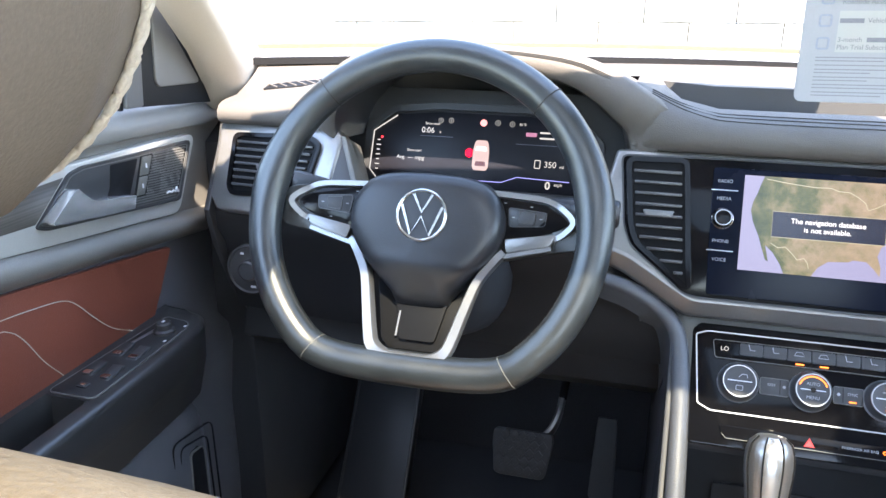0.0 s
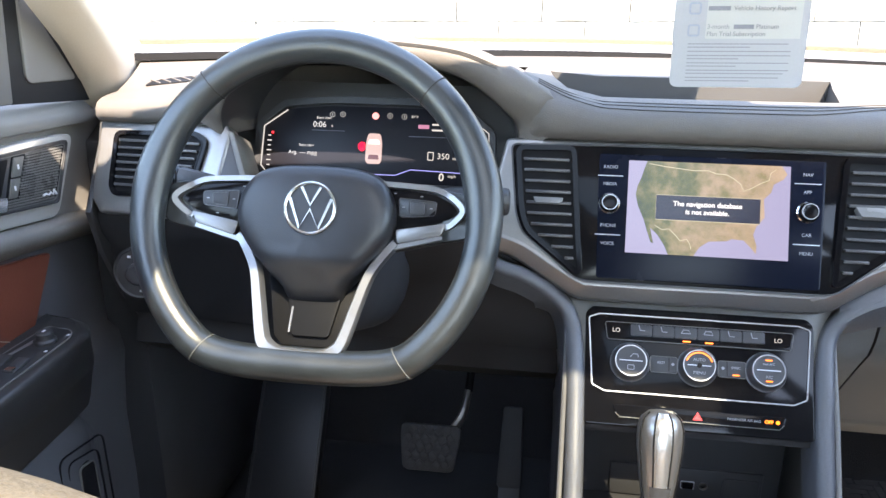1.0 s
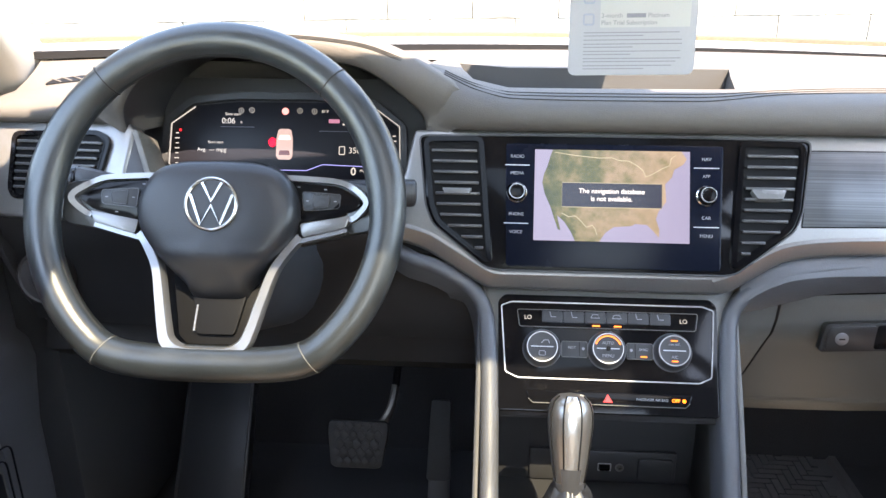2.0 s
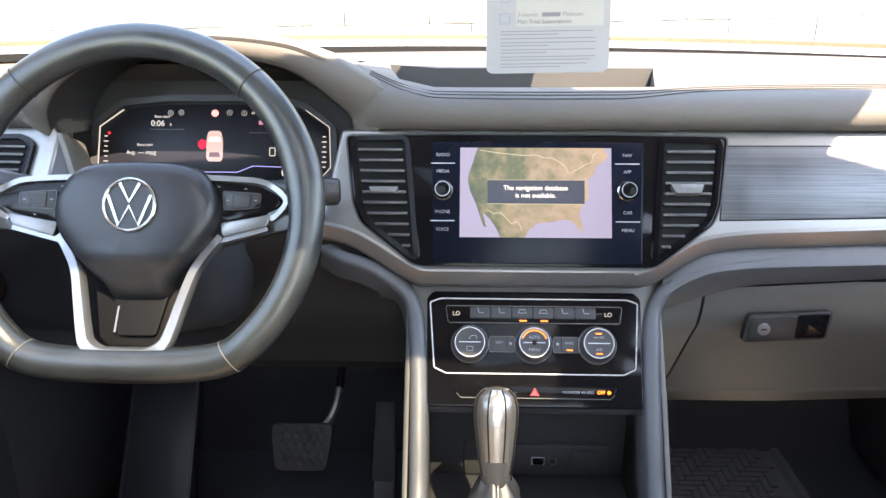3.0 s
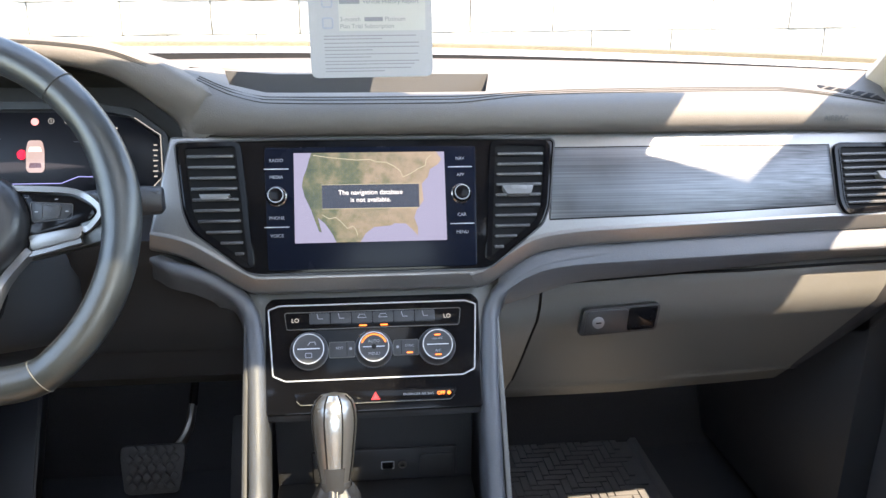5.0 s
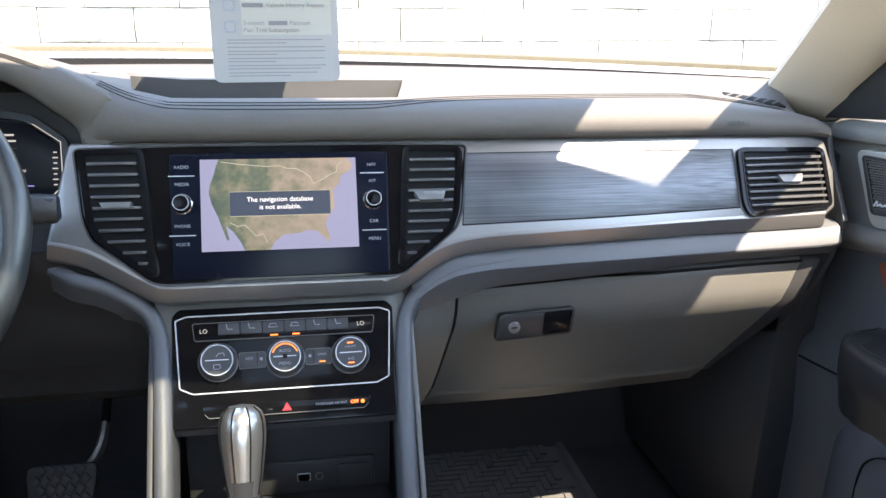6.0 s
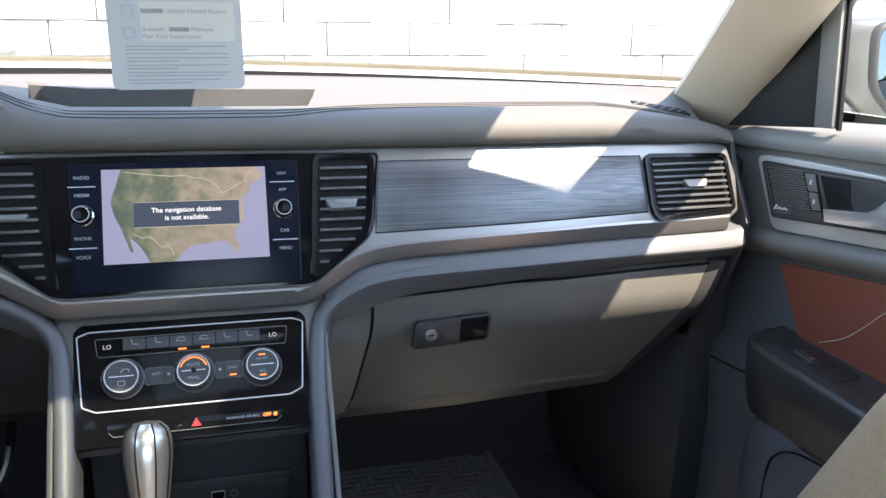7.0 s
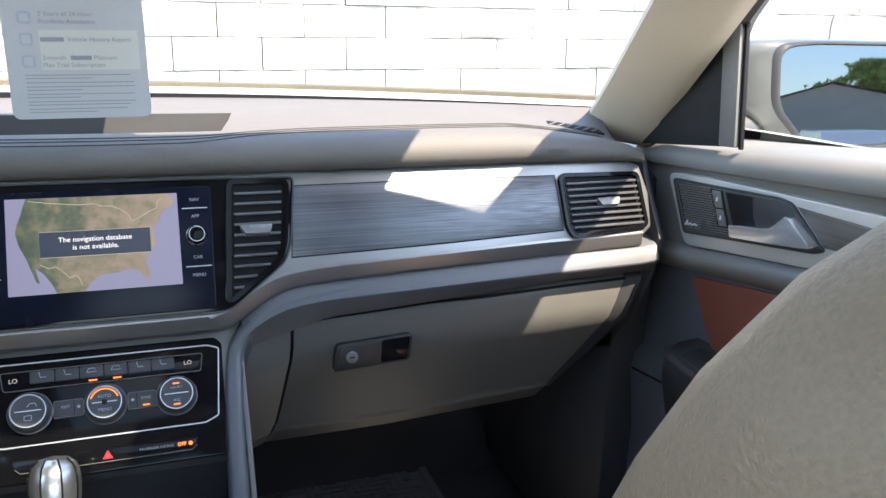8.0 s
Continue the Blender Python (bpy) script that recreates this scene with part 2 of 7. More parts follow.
def strip(points, m, width, height, bm=None, closed=False):
    """A flat raised line of that width along points (u, v) on the plane m."""
    pts = [Vector((u, v)) for u, v in points]
    n = len(pts)
    rows = []
    for k, p in enumerate(pts):
        a = pts[(k - 1) % n] if closed or k > 0 else p
        c = pts[(k + 1) % n] if closed or k < n - 1 else p
        d = (c - a).normalized()
        q = Vector((-d.y, d.x)) * width / 2
        rows.append([m @ Vector((p.x + q.x, p.y + q.y, -0.001)), m @ Vector((p.x + q.x * 0.8, p.y + q.y * 0.8, height)),
                     m @ Vector((p.x - q.x * 0.8, p.y - q.y * 0.8, height)), m @ Vector((p.x - q.x, p.y - q.y, -0.001))])
    if closed:
        rows.append(rows[0])
    b = loft(rows, None, closed=True, caps=not closed)
    return merge(b, bm)


def words(text, m, size, material, parent, label="", name="lettering", align="CENTER", bold=0.0):
    cu = bpy.data.curves.new("temp", "FONT")
    cu.body, cu.size, cu.align_x, cu.align_y, cu.extrude, cu.offset = text, size, align, "CENTER", 0.0002, bold
    tmp = new("temp", cu)
    bpy.context.view_layer.update()
    me = bpy.data.meshes.new_from_object(tmp.evaluated_get(bpy.context.evaluated_depsgraph_get()))
    bpy.data.objects.remove(tmp)
    bpy.data.curves.remove(cu)
    b = bmesh.new()
    b.from_mesh(me)
    bpy.data.meshes.remove(me)
    b.transform(m)
    return part(name, b, material, parent, label)


def on(m, u, v, w=0.0, turn=0.0):
    """A pose on the plane m at (u, v), w over it."""
    return m @ pose(u, v, w, 0, 0, turn)


def bow(bm):
    """The dashboard bends away from the cabin towards both doors."""
    for v in bm.verts:
        d = max(0.0, abs(v.co.x) - 0.28)
        v.co.y += 0.10 * d * d
    return bm


def cut_x(bm, step=0.04):
    xs = [v.co.x for v in bm.verts]
    x = min(xs) + step
    while x < max(xs):
        bmesh.ops.bisect_plane(bm, geom=bm.verts[:] + bm.edges[:] + bm.faces[:], plane_co=(x, 0, 0), plane_no=(1, 0, 0))
        x += step
    return bm


# ---- outside: ground, wall, backdrop ----
def ground():
    b = bmesh.new()
    bmesh.ops.create_grid(b, x_segments=40, y_segments=40, size=400)
    for v in b.verts:
        v.co.z = -0.42
    solo("ground", b, M_GROUND, "grey sunlit asphalt car park round the car", "ground", kind="structure")


ground()

WALL_Y, WALL_Z = 3.25, -0.42


def stone_wall():
    """A long white painted wall in front of the car; the stones near the view are single pieces."""
    b = bmesh.new()
    box(pose(1.0, WALL_Y + 0.17, 0.95), (16, 0.24, 2.75), 0.0, b)
    wall = solo("wall_front", b, M_MORTAR, "white painted wall of rough split-faced blocks", "wall", kind="structure")
    rnd = random.Random(4)
    rest = bmesh.new()
    W_, H_ = 0.434, 0.164
    for row in range(-8, 10):
        z = 0.812 + H_ * row
        x = (1.021 if row % 2 == 0 else 1.238) - 19 * W_
        while x < 8.8:
            bb = bmesh.new()
            n, k = 7, 4
            lean = rnd.uniform(-0.004, 0.010)
            for j in range(k + 1):
                for i in range(n + 1):
                    fx, fz = i / n, j / k
                    edge = i in (0, n) or j in (0, k)
                    px = x + 0.003 + fx * (W_ - 0.006)
                    pz = z + 0.0022 + fz * (H_ - 0.0044)
                    d = noise.noise(Vector((px * 6.1, pz * 9.3, row * 3.7))) * 0.016 + noise.noise(Vector((px * 23, pz * 31, 3))) * 0.009
                    out = (0.020 + 0.9 * d + lean) if edge else (0.032 + 2.0 * d + lean)
                    bb.verts.new((px, WALL_Y - out, pz + 0.016 * (px - 1.2)))
            bb.verts.ensure_lookup_table()
            vs = bb.verts[:]
            for j in range(k):
                for i in range(n):
                    bb.faces.new([vs[j * (n + 1) + i], vs[j * (n + 1) + i + 1], vs[(j + 1) * (n + 1) + i + 1], vs[(j + 1) * (n + 1) + i]])
            ring = [vs[i] for i in range(n + 1)] + [vs[j * (n + 1) + n] for j in range(1, k + 1)] + [vs[k * (n + 1) + i] for i in range(n - 1, -1, -1)] + [vs[j * (n + 1)] for j in range(k - 1, 0, -1)]
            back = [bb.verts.new((v.co.x, WALL_Y + 0.055, v.co.z)) for v in ring]
            for i in range(len(ring)):
                j = (i + 1) % len(ring)
                bb.faces.new((ring[i], ring[j], back[j], back[i]))
            if -2.2 < x < 4.6 and 0.45 < z < 1.6:
                part("stone", bb, M_STONE, wall, angle=60)
            else:
                merge(bb, rest)
            x += W_
    ob = part("stones_far", rest, M_STONE, wall, "rough white painted stones", angle=60)
    ob["kind"] = "stuff"


# ---- car shell ----
ROOF_Z = 1.42
WS_TOP_Z = 1.36


def ws_base(x):
    return Vector((x, 0.37 - 0.44 * x * x, 0.885 - 0.008 * x))


def header(x):
    """The upper edge of the windscreen."""
    return Vector((x * 0.86, -0.350 - 0.14 * x * x, WS_TOP_Z - 0.05 * x * x))


def car_shell():
    # windscreen
    b = loft([[ws_base(x).lerp(header(x), f) + Vector((0, 0.02, 0.012)) for f in (0, 0.33, 0.66, 1)] for x in [-0.76 + 0.04 * i for i in range(39)]])
    ws = solo("windscreen", b, M_WSGLASS, "clear curved windscreen glass of the car", "windscreen", kind="structure")
    ws.visible_shadow = False
    # black rim along the foot of the glass
    b = loft([[ws_base(x) + Vector((0, 0.009, -0.006)), ws_base(x) + Vector((0, 0.010, 0.0035)), ws_base(x) + Vector((0, 0.021, 0.0040)), ws_base(x) + Vector((0, 0.025, -0.004))] for x in [-0.76 + 0.04 * i for i in range(39)]])
    solo("windscreen_seal", b, M_BLACK, "black rubber seal along the windscreen foot", "trim", kind="structure")
    # cowl and bonnet beyond it
    b = loft([[ws_base(x) + Vector((0, 0.024, -0.006)), ws_base(x) + Vector((0, 0.034, 0.0)), ws_base(x) + Vector((0, 0.13, 0.0065)), ws_base(x) + Vector((0, 0.131, 0.004))] for x in [-0.8 + 0.04 * i for i in range(41)]])
    solo("cowl_panel", b, mat("pale_cowl_plastic", (0.42, 0.40, 0.37), 0.7, grain=0.3, scale=300, vary=0.1), "pale grey cowl panel below the windscreen", "cowl", kind="structure")
    b = loft([[ws_base(x) + Vector((0, 0.130, 0.003)), ws_base(x) + Vector((0, 0.1305, 0.0135)), ws_base(x) + Vector((0, 0.145, 0.0155)), ws_base(x) + Vector((0, 0.17, -0.05))] for x in [-0.8 + 0.04 * i for i in range(41)]])
    solo("cowl_lip", b, M_COWL, "dusty tan lip at the back of the bonnet", "cowl", kind="structure")
    b = loft([[(x, 0.55 + 0.06 * k - 0.3 * x * x * (1 - k / 24), 0.82 - 0.0005 * k * k - 0.06 * x * x) for k in range(25)] for x in [-0.85 + 0.085 * i for i in range(21)]])
    for v in b.verts:
        if v.co.y > 1.85:
            v.co.z -= 0.12
    solo("bonnet", b, M_WHITE, "white painted bonnet of the car", "bonnet", kind="structure")
    # floor, firewall, tunnel
    b = box(pose(0, -0.85, 0.0), (1.62, 2.9, 0.06), 0.0)
    solo("floor", b, M_CARPET, "black carpet floor of the car", "floor", kind="structure")
    b = loft([[(x, y, z) for y, z in ((0.52, 0.0), (0.60, 0.14), (0.68, 0.34), (0.66, 0.86), (0.72, 0.86), (0.74, 0.02))] for x in (-0.83, -0.3, 0.3, 0.83)], closed=True, caps=True)
    solo("wall_firewall", b, M_CARPET, "black carpeted bulkhead behind the pedals", "bulkhead", kind="structure")
    # roof with its glass opening
    b = bmesh.new()
    xs = [-0.70 + 0.05 * i for i in range(29)]
    hole = (-0.36, 0.31)
    rows = []
    for x in xs:
        rows.append([Vector((x, header(x / 0.86).y if k == 0 else y, header(x / 0.86).z + 0.004 if k == 0 else ROOF_Z - 0.07 * x * x)) for k, y in enumerate((-0.4, -0.56, -0.655, -0.9, -1.2, -1.5, -1.9, -2.25))])
    for dz in (0.0, 0.05):
        vs = [[b.verts.new(p + Vector((0, 0, dz))) for p in r] for r in rows]
        for i in range(len(xs) - 1):
            for k in range(7):
                mx = (xs[i] + xs[i + 1]) / 2
                if hole[0] < mx < hole[1] and 2 <= k < 5:
                    continue
                b.faces.new((vs[i][k], vs[i + 1][k], vs[i + 1][k + 1], vs[i][k + 1]))
    solo("ceiling", b, M_PILLAR, "beige fabric headlining with an open glass roof panel", "ceiling", kind="structure")
    b = bmesh.new()
    box(pose(-0.025, -1.075, ROOF_Z + 0.02), (0.72, 0.89, 0.006), 0.0, b)
    solo("roof_glass", b, M_ROOFGLASS, "dark tinted glass panel in the roof", "roof window", kind="structure")
    # passenger's visor, out of view, let down a little so its shadow cuts the pad
    v = thing("sun_visor", "unseen beige sun visor let down under the headlining to shade the pad", "sun visor", (0.36, -0.42, 1.33))
    rows = []
    for f in (0, 0.1, 0.9, 1.0):
        th = 0.008 if 0 < f < 1 else 0.002
        l, r = Vector((0.12, -0.336, 1.331)).lerp(Vector((0.13, -0.243, 1.285)), f), Vector((0.488, -0.374, 1.331)).lerp(Vector((0.516, -0.252, 1.285)), f)
        up = Vector((0, 0, th))
        rows.append([l, l.lerp(r, 0.03) + up, l.lerp(r, 0.97) + up, r, l.lerp(r, 0.97) - up, l.lerp(r, 0.03) - up])
    part("flap", loft(rows, closed=True, caps=True), M_PILLAR, v)
    # driver's visor, added out of view along the windscreen to shade the hood
    v = thing("sun_visor", "unseen beige sun visor added along the windscreen to shade the hood", "sun visor", (-0.29, -0.34, 1.33))
    rows = []
    for f in (0, 0.1, 0.9, 1.0):
        th = 0.010 if 0 < f < 1 else 0.003
        l, r = Vector((-0.60, -0.375, 1.290)).lerp(Vector((-0.595, -0.222, 1.178)), f), Vector((-0.09, -0.375, 1.322)).lerp(Vector((-0.09, -0.218, 1.224)), f)
        up = Vector((0, th * 0.5, th))
        rows.append([l, l.lerp(r, 0.02) + up, l.lerp(r, 0.98) + up, r, l.lerp(r, 0.98) - up, l.lerp(r, 0.02) - up])
    part("flap", loft(rows, closed=True, caps=True), M_PILLAR, v)
    # sills, side walls behind the front doors and the tail
    for s, nm in ((-1, "left"), (1, "right")):
        X = 0.86 if s < 0 else 0.84
        b = bmesh.new()
        box(pose(s * X, -0.85, 0.12), (0.10, 2.9, 0.20), 0.01, b)
        box(pose(s * (X - 0.02), -1.70, 0.52), (0.10, 1.2, 0.66), 0.01, b)
        for y0, y1, y2, y3 in ((-1.02, -1.14, -0.99, -1.10), (-1.98, -2.25, -1.90, -2.2)):
            box_pts = [[(s * X, y0, 0.82), (s * X, y1, 0.82), (s * (X - 0.06), y1, 0.82), (s * (X - 0.06), y0, 0.82)],
                       [(s * 0.70, y2, ROOF_Z), (s * 0.70, y3, ROOF_Z), (s * 0.64, y3, ROOF_Z), (s * 0.64, y2, ROOF_Z)]]
            loft(box_pts, b, closed=True, caps=True)
        loft([[(s * 0.725, y, z + 0.01), (s * 0.75, y, z - 0.075), (s * 0.69, y, z - 0.070), (s * 0.66, y, z + 0.01)] for y, z in ((-0.36, 1.310), (-0.48, 1.362), (-0.6, 1.385), (-1.0, 1.41), (-1.6, 1.41), (-2.25, 1.39))], b, closed=True, caps=True)
        solo("wall_" + nm, b, M_DOOR, "grey trimmed side of the cabin behind the front door", "side wall", kind="structure")
        poly = [(0.08, 0.06), (0.74, 0.06), (0.74, 0.80), (0.30, 0.80), (0.16, 0.80), (0.08, 0.78)]
        m = Matrix(((0, 0, 1, s * (X - 0.05)), (1, 0, 0, 0), (0, 1, 0, 0), (0, 0, 0, 1)))
        solo("trim_kick_" + nm, plate(poly, m, 0.05, -0.05, 0.002), M_DARK, "black kick panel beside the footwell", "kick panel", kind="structure")
    b = bmesh.new()
    box(pose(0, -2.27, 0.45), (1.72, 0.08, 0.9), 0.0, b)
    box(pose(0, -2.27, 1.37), (1.5, 0.08, 0.12), 0.0, b)
    solo("wall_tail", b, M_DOOR, "dark trimmed tailgate at the back of the cabin", "tailgate", kind="structure")


car_shell()


def a_pillar(s):
    X = 0.015 if s > 0 else -0.015
    rows = []
    for f in [i / 10 for i in range(11)]:
        base = Vector((s * 0.720 + X, 0.187, 0.834)).lerp(Vector((s * 0.60 + X, -0.43, 1.335)), f) + Vector((s * 0.055 * max(0.0, f - 0.5), 0, 0))
        wdt = 0.052 + 0.012 * f + 0.03 * max(0, 0.12 - f) / 0.12
        if s > 0:
            prof = ((-0.010, 0.022, 0.0), (-0.016, 0.0, 0.004), (-0.006, -0.022, 0.006), (0.018, -0.045, 0.0), (0.05, -0.06, -0.012), (0.072, -0.055, -0.02), (0.085, 0.0, -0.02), (0.05, 0.05, 0.01))
        else:
            prof = ((0.045, 0.068, 0.0), (0.030, 0.010, 0.0), (0.0175, -0.046, 0.002), (0.021, -0.056, 0.0), (0.05, -0.064, -0.012), (0.072, -0.055, -0.02), (0.085, 0.0, -0.02), (0.075, 0.06, 0.0))
        rows.append([base + Vector((s * a * wdt / 0.055, c * wdt / 0.055, d)) for a, c, d in prof])
    b = loft(rows, closed=True, caps=True)
    bmesh.ops.subdivide_edges(b, edges=b.edges[:], cuts=1, smooth=0.6, use_grid_fill=True)
    solo("pillar_right" if s > 0 else "pillar_left", b, M_PILLAR, "beige fabric covered windscreen pillar", "pillar", kind="structure", angle=60)


a_pillar(1)
a_pillar(-1)

# ---- dashboard ----
dash = thing("dashboard", "dark grey soft dashboard with satin silver trim and stitched pad", "dashboard", (0, 0.2, 0.5))


def pad_front(x):
    d = max(0.0, abs(x) - 0.28)
    return 0.10 * d * d


def lid_top(x):
    """The gap over the glove box lid rises towards the door."""
    return 0.6365 + 0.055 * (x - 0.23) if x < 0.58 else 0.65575


HOLE_F = 0.35


def upper_pad():
    xs = [-0.748, -0.72, -0.69, -0.66, -0.63, -0.60, -0.582, -0.56, -0.52, -0.48, -0.44, -0.40, -0.36, -0.32, -0.28, -0.24, -0.213, -0.19, -0.165, -0.12, -0.08, -0.04, 0, 0.04, 0.08, 0.12, 0.158,
          0.20, 0.24, 0.28, 0.32, 0.36, 0.40, 0.44, 0.48, 0.52, 0.56, 0.60, 0.64, 0.67, 0.69, 0.705, 0.716, 0.722]
    front = ((0.04, 0.812), (0.010, 0.820), (-0.004, 0.8255), (-0.010, 0.834), (-0.0095, 0.845), (-0.004, 0.854), (0.006, 0.8595), (0.020, 0.863), (0.045, 0.866))
    fr = (0.12, 0.24, HOLE_F, 0.36, 0.40, 0.55, 0.75, 0.9, 1.0)
    b = bmesh.new()
    cols = []
    for x in xs:
        col = []
        yw = ws_base(x).y + 0.01
        pf = pad_front(x)
        drop = (-0.022 if x > 0 else -0.010) * max(0.0, (abs(x) - 0.52) / 0.175) ** 1.3
        # the right end of the pad stands a little higher over the front bag
        puff = 0.004 * math.exp(-((x - 0.42) / 0.22) ** 2)
        # the pad climbs to meet the hood on both sides of it
        drop -= 0.010 * max(0.0, (x - 0.69) / 0.032) ** 2
        rise = 0.027 * max(0.0, min(1.0, (-0.115 - x) / 0.098)) ** 1.5 if x > -0.4 else 0.024 * max(0.0, min(1.0, (x + 0.66) / 0.078)) ** 1.5
        back_ = 0.020 * max(0.0, min(1.0, (-0.150 - x) / 0.063)) ** 1.5 if x > -0.4 else 0.0
        for k, (y, z) in enumerate(front):
            col.append(Vector((x, y + pf + back_ * min(1.0, k / 3) * (k < 8), z + drop * (k / 8) + puff * (k > 4) + rise * min(1, max(0, (k - 2) / 4)))))
        y0 = 0.045 + pf
        for f in fr:
            y = y0 + (yw - y0) * f
            z = 0.866 + 0.016 * f ** 0.8 + drop * (1 - f * f) + puff * (1 - f) + rise * max(0, 1 - 1.4 * f)
            if f >= HOLE_F and f < 0.5 and abs(x) < 0.21:
                z += 0.004
            if abs(abs(x) - 0.162) < 0.006 and f <= HOLE_F + 0.02:
                x2 = math.copysign(0.162 + 0.022 * f / HOLE_F - (0.018 if x > 0 else 0), x)
                col.append(Vector((x2, y, z)))
            else:
                col.append(Vector((x, y, z)))
        if abs(abs(x) - 0.162) < 0.006:
            col[8].x = math.copysign(0.162 - (0.018 if x > 0 else 0), x)
        col.append(Vector((x, yw + 0.004, 0.80)))
        cols.append(col)
    vs = [[b.verts.new(p) for p in c] for c in cols]
    for i in range(len(xs) - 1):
        for k in range(len(cols[0]) - 1):
            if -0.17 < xs[i] < 0.155 and 8 <= k < 11 or -0.59 < xs[i] < -0.22 and k < 12:
                continue
            b.faces.new((vs[i][k], vs[i + 1][k], vs[i + 1][k + 1], vs[i][k + 1]))
    l, r = xs.index(-0.165), xs.index(0.158)
    rim = [cols[i][8] for i in range(l, r + 1)] + [cols[r][k] for k in (9, 10, 11)] + [cols[i][11] for i in range(r - 1, l - 1, -1)] + [cols[l][k] for k in (10, 9)]
    part("upper_pad", b, M_PAD, dash, "soft grained grey dash top", angle=50)
    low = [Vector((p.x * 0.95, 0.052 + (p.y - 0.052) * 0.90, 0.822)) for p in rim]
    b = loft([rim, [a.lerp(c, 0.12) + Vector((0, 0, -0.001)) for a, c in zip(rim, low)], low], closed=True)
    b.faces.new([v for v in b.verts][-len(low):])
    part("storage_tray", b, M_KNEE, dash, "dark open tray sunk into the dash top", angle=30)


upper_pad()


def hood():
    """The hood over the instruments, an arch that runs back into the dash top."""
    inner = [(-0.212, 0.812), (-0.218, 0.838), (-0.234, 0.856), (-0.258, 0.876), (-0.290, 0.893), (-0.345, 0.904), (-0.41, 0.907), (-0.47, 0.905), (-0.505, 0.900), (-0.535, 0.886), (-0.560, 0.866), (-0.576, 0.838), (-0.580, 0.812)]
    outer = [(-0.120, 0.846), (-0.160, 0.864), (-0.204, 0.889), (-0.241, 0.911), (-0.282, 0.9245), (-0.345, 0.931), (-0.41, 0.933), (-0.47, 0.931), (-0.515, 0.926), (-0.555, 0.913), (-0.590, 0.888), (-0.612, 0.864), (-0.63, 0.846)]
    ip = curve_pts([(x, 0, z) for x, z in inner], 4)
    op = curve_pts([(x, 0, z) for x, z in outer], 4)
    rows = [[], [], [], [], [], [], [], [], []]
    for p, q in zip(ip, op):
        m = p.lerp(q, 0.5)
        rows[0].append(Vector((p.x * 0.93 - 0.028, 0.115, p.z - 0.008)))
        rows[1].append(Vector((p.x * 0.98 - 0.008, 0.03, p.z - 0.002)))
        rows[2].append(Vector((p.x, -0.004, p.z)))
        rows[3].append(Vector(p.lerp(q, 0.12)) + Vector((0, -0.010, 0)))
        rows[4].append(m + Vector((0, -0.014, 0.002)))
        rows[5].append(Vector(p.lerp(q, 0.9)) + Vector((0, -0.006, 0.003)))
        rows[6].append(Vector((q.x, 0.006, q.z + 0.001)))
        lift = max(0.0, q.z - 0.868)
        low = 0.016 if lift < 0.014 else 0.0
        rows[7].append(Vector((q.x, 0.12, 0.866 + lift * 0.72 - low)))
        rows[8].append(Vector((q.x, 0.27, 0.862 + lift * 0.12 - low)))
        e = max(0.0, min(1.0, (q.x + 0.212) / 0.05)) + max(0.0, min(1.0, (-0.606 - q.x) / 0.02))
        for r in rows[2:7]:
            r[-1].y += 0.016 * e
            r[-1].z -= 0.002 * e
    part("instrument_hood", loft(rows), M_PAD, dash, "stitched soft hood over the instruments", angle=60)
    part("hood_lining", loft([[p + Vector((0.0, 0.001, -0.0015)) for p in rows[0]], [p + Vector((0, 0.002, -0.0015)) for p in rows[1]], [p + Vector((0, 0.0, -0.0012)) for p in rows[2]]]), M_HUB, dash, "dark grey inner face of the instrument hood", angle=60)
    for f in (0.42, 0.52, 0.62):
        ln, n = [], len(rows[4])
        for k in range(2, n - 2):
            g = max(0.0, 1 - min(k - 2, n - 3 - k) / 12) ** 1.3
            a, c, d = rows[4][k], rows[5][k], rows[6][k]
            p = a.lerp(c, f)
            ln.append(p.lerp(d, g) + Vector((0, -0.0006, 0.0006)))
        part("seam", tube(ln, 0.0006, 6), M_DARKTHREAD, dash)


hood()


def pad_height(x, y):
    """Height of the dash top over (x, y), right of the hood."""
    pf = pad_front(x)
    drop = (-0.022 if x > 0 else -0.010) * max(0.0, (abs(x) - 0.52) / 0.175) ** 1.3 - 0.010 * max(0.0, (x - 0.69) / 0.032) ** 2
    puff = 0.004 * math.exp(-((x - 0.42) / 0.22) ** 2)
    rise = 0.027 * max(0.0, min(1.0, (-0.115 - x) / 0.098)) ** 1.5
    keys = [(-0.0095, 0.845, 4), (-0.004, 0.854, 5), (0.006, 0.8595, 6), (0.020, 0.863, 7), (0.045, 0.866, 8)]
    prof = [(yy + pf, z + drop * (k / 8) + puff * (k > 4) + rise * min(1, (k - 2) / 4)) for yy, z, k in keys]
    y0, yw = 0.045 + pf, ws_base(x).y + 0.01
    prof += [(y0 + (yw - y0) * f, 0.866 + 0.016 * f ** 0.8 + drop * (1 - f * f) + puff * (1 - f) + rise * max(0, 1 - 1.4 * f)) for f in (0.12, 0.24, 0.35)]
    for (ya, za), (yb, zb) in zip(prof, prof[1:]):
        if y <= yb:
            return za + (zb - za) * (y - ya) / (yb - ya)
    return prof[-1][1]


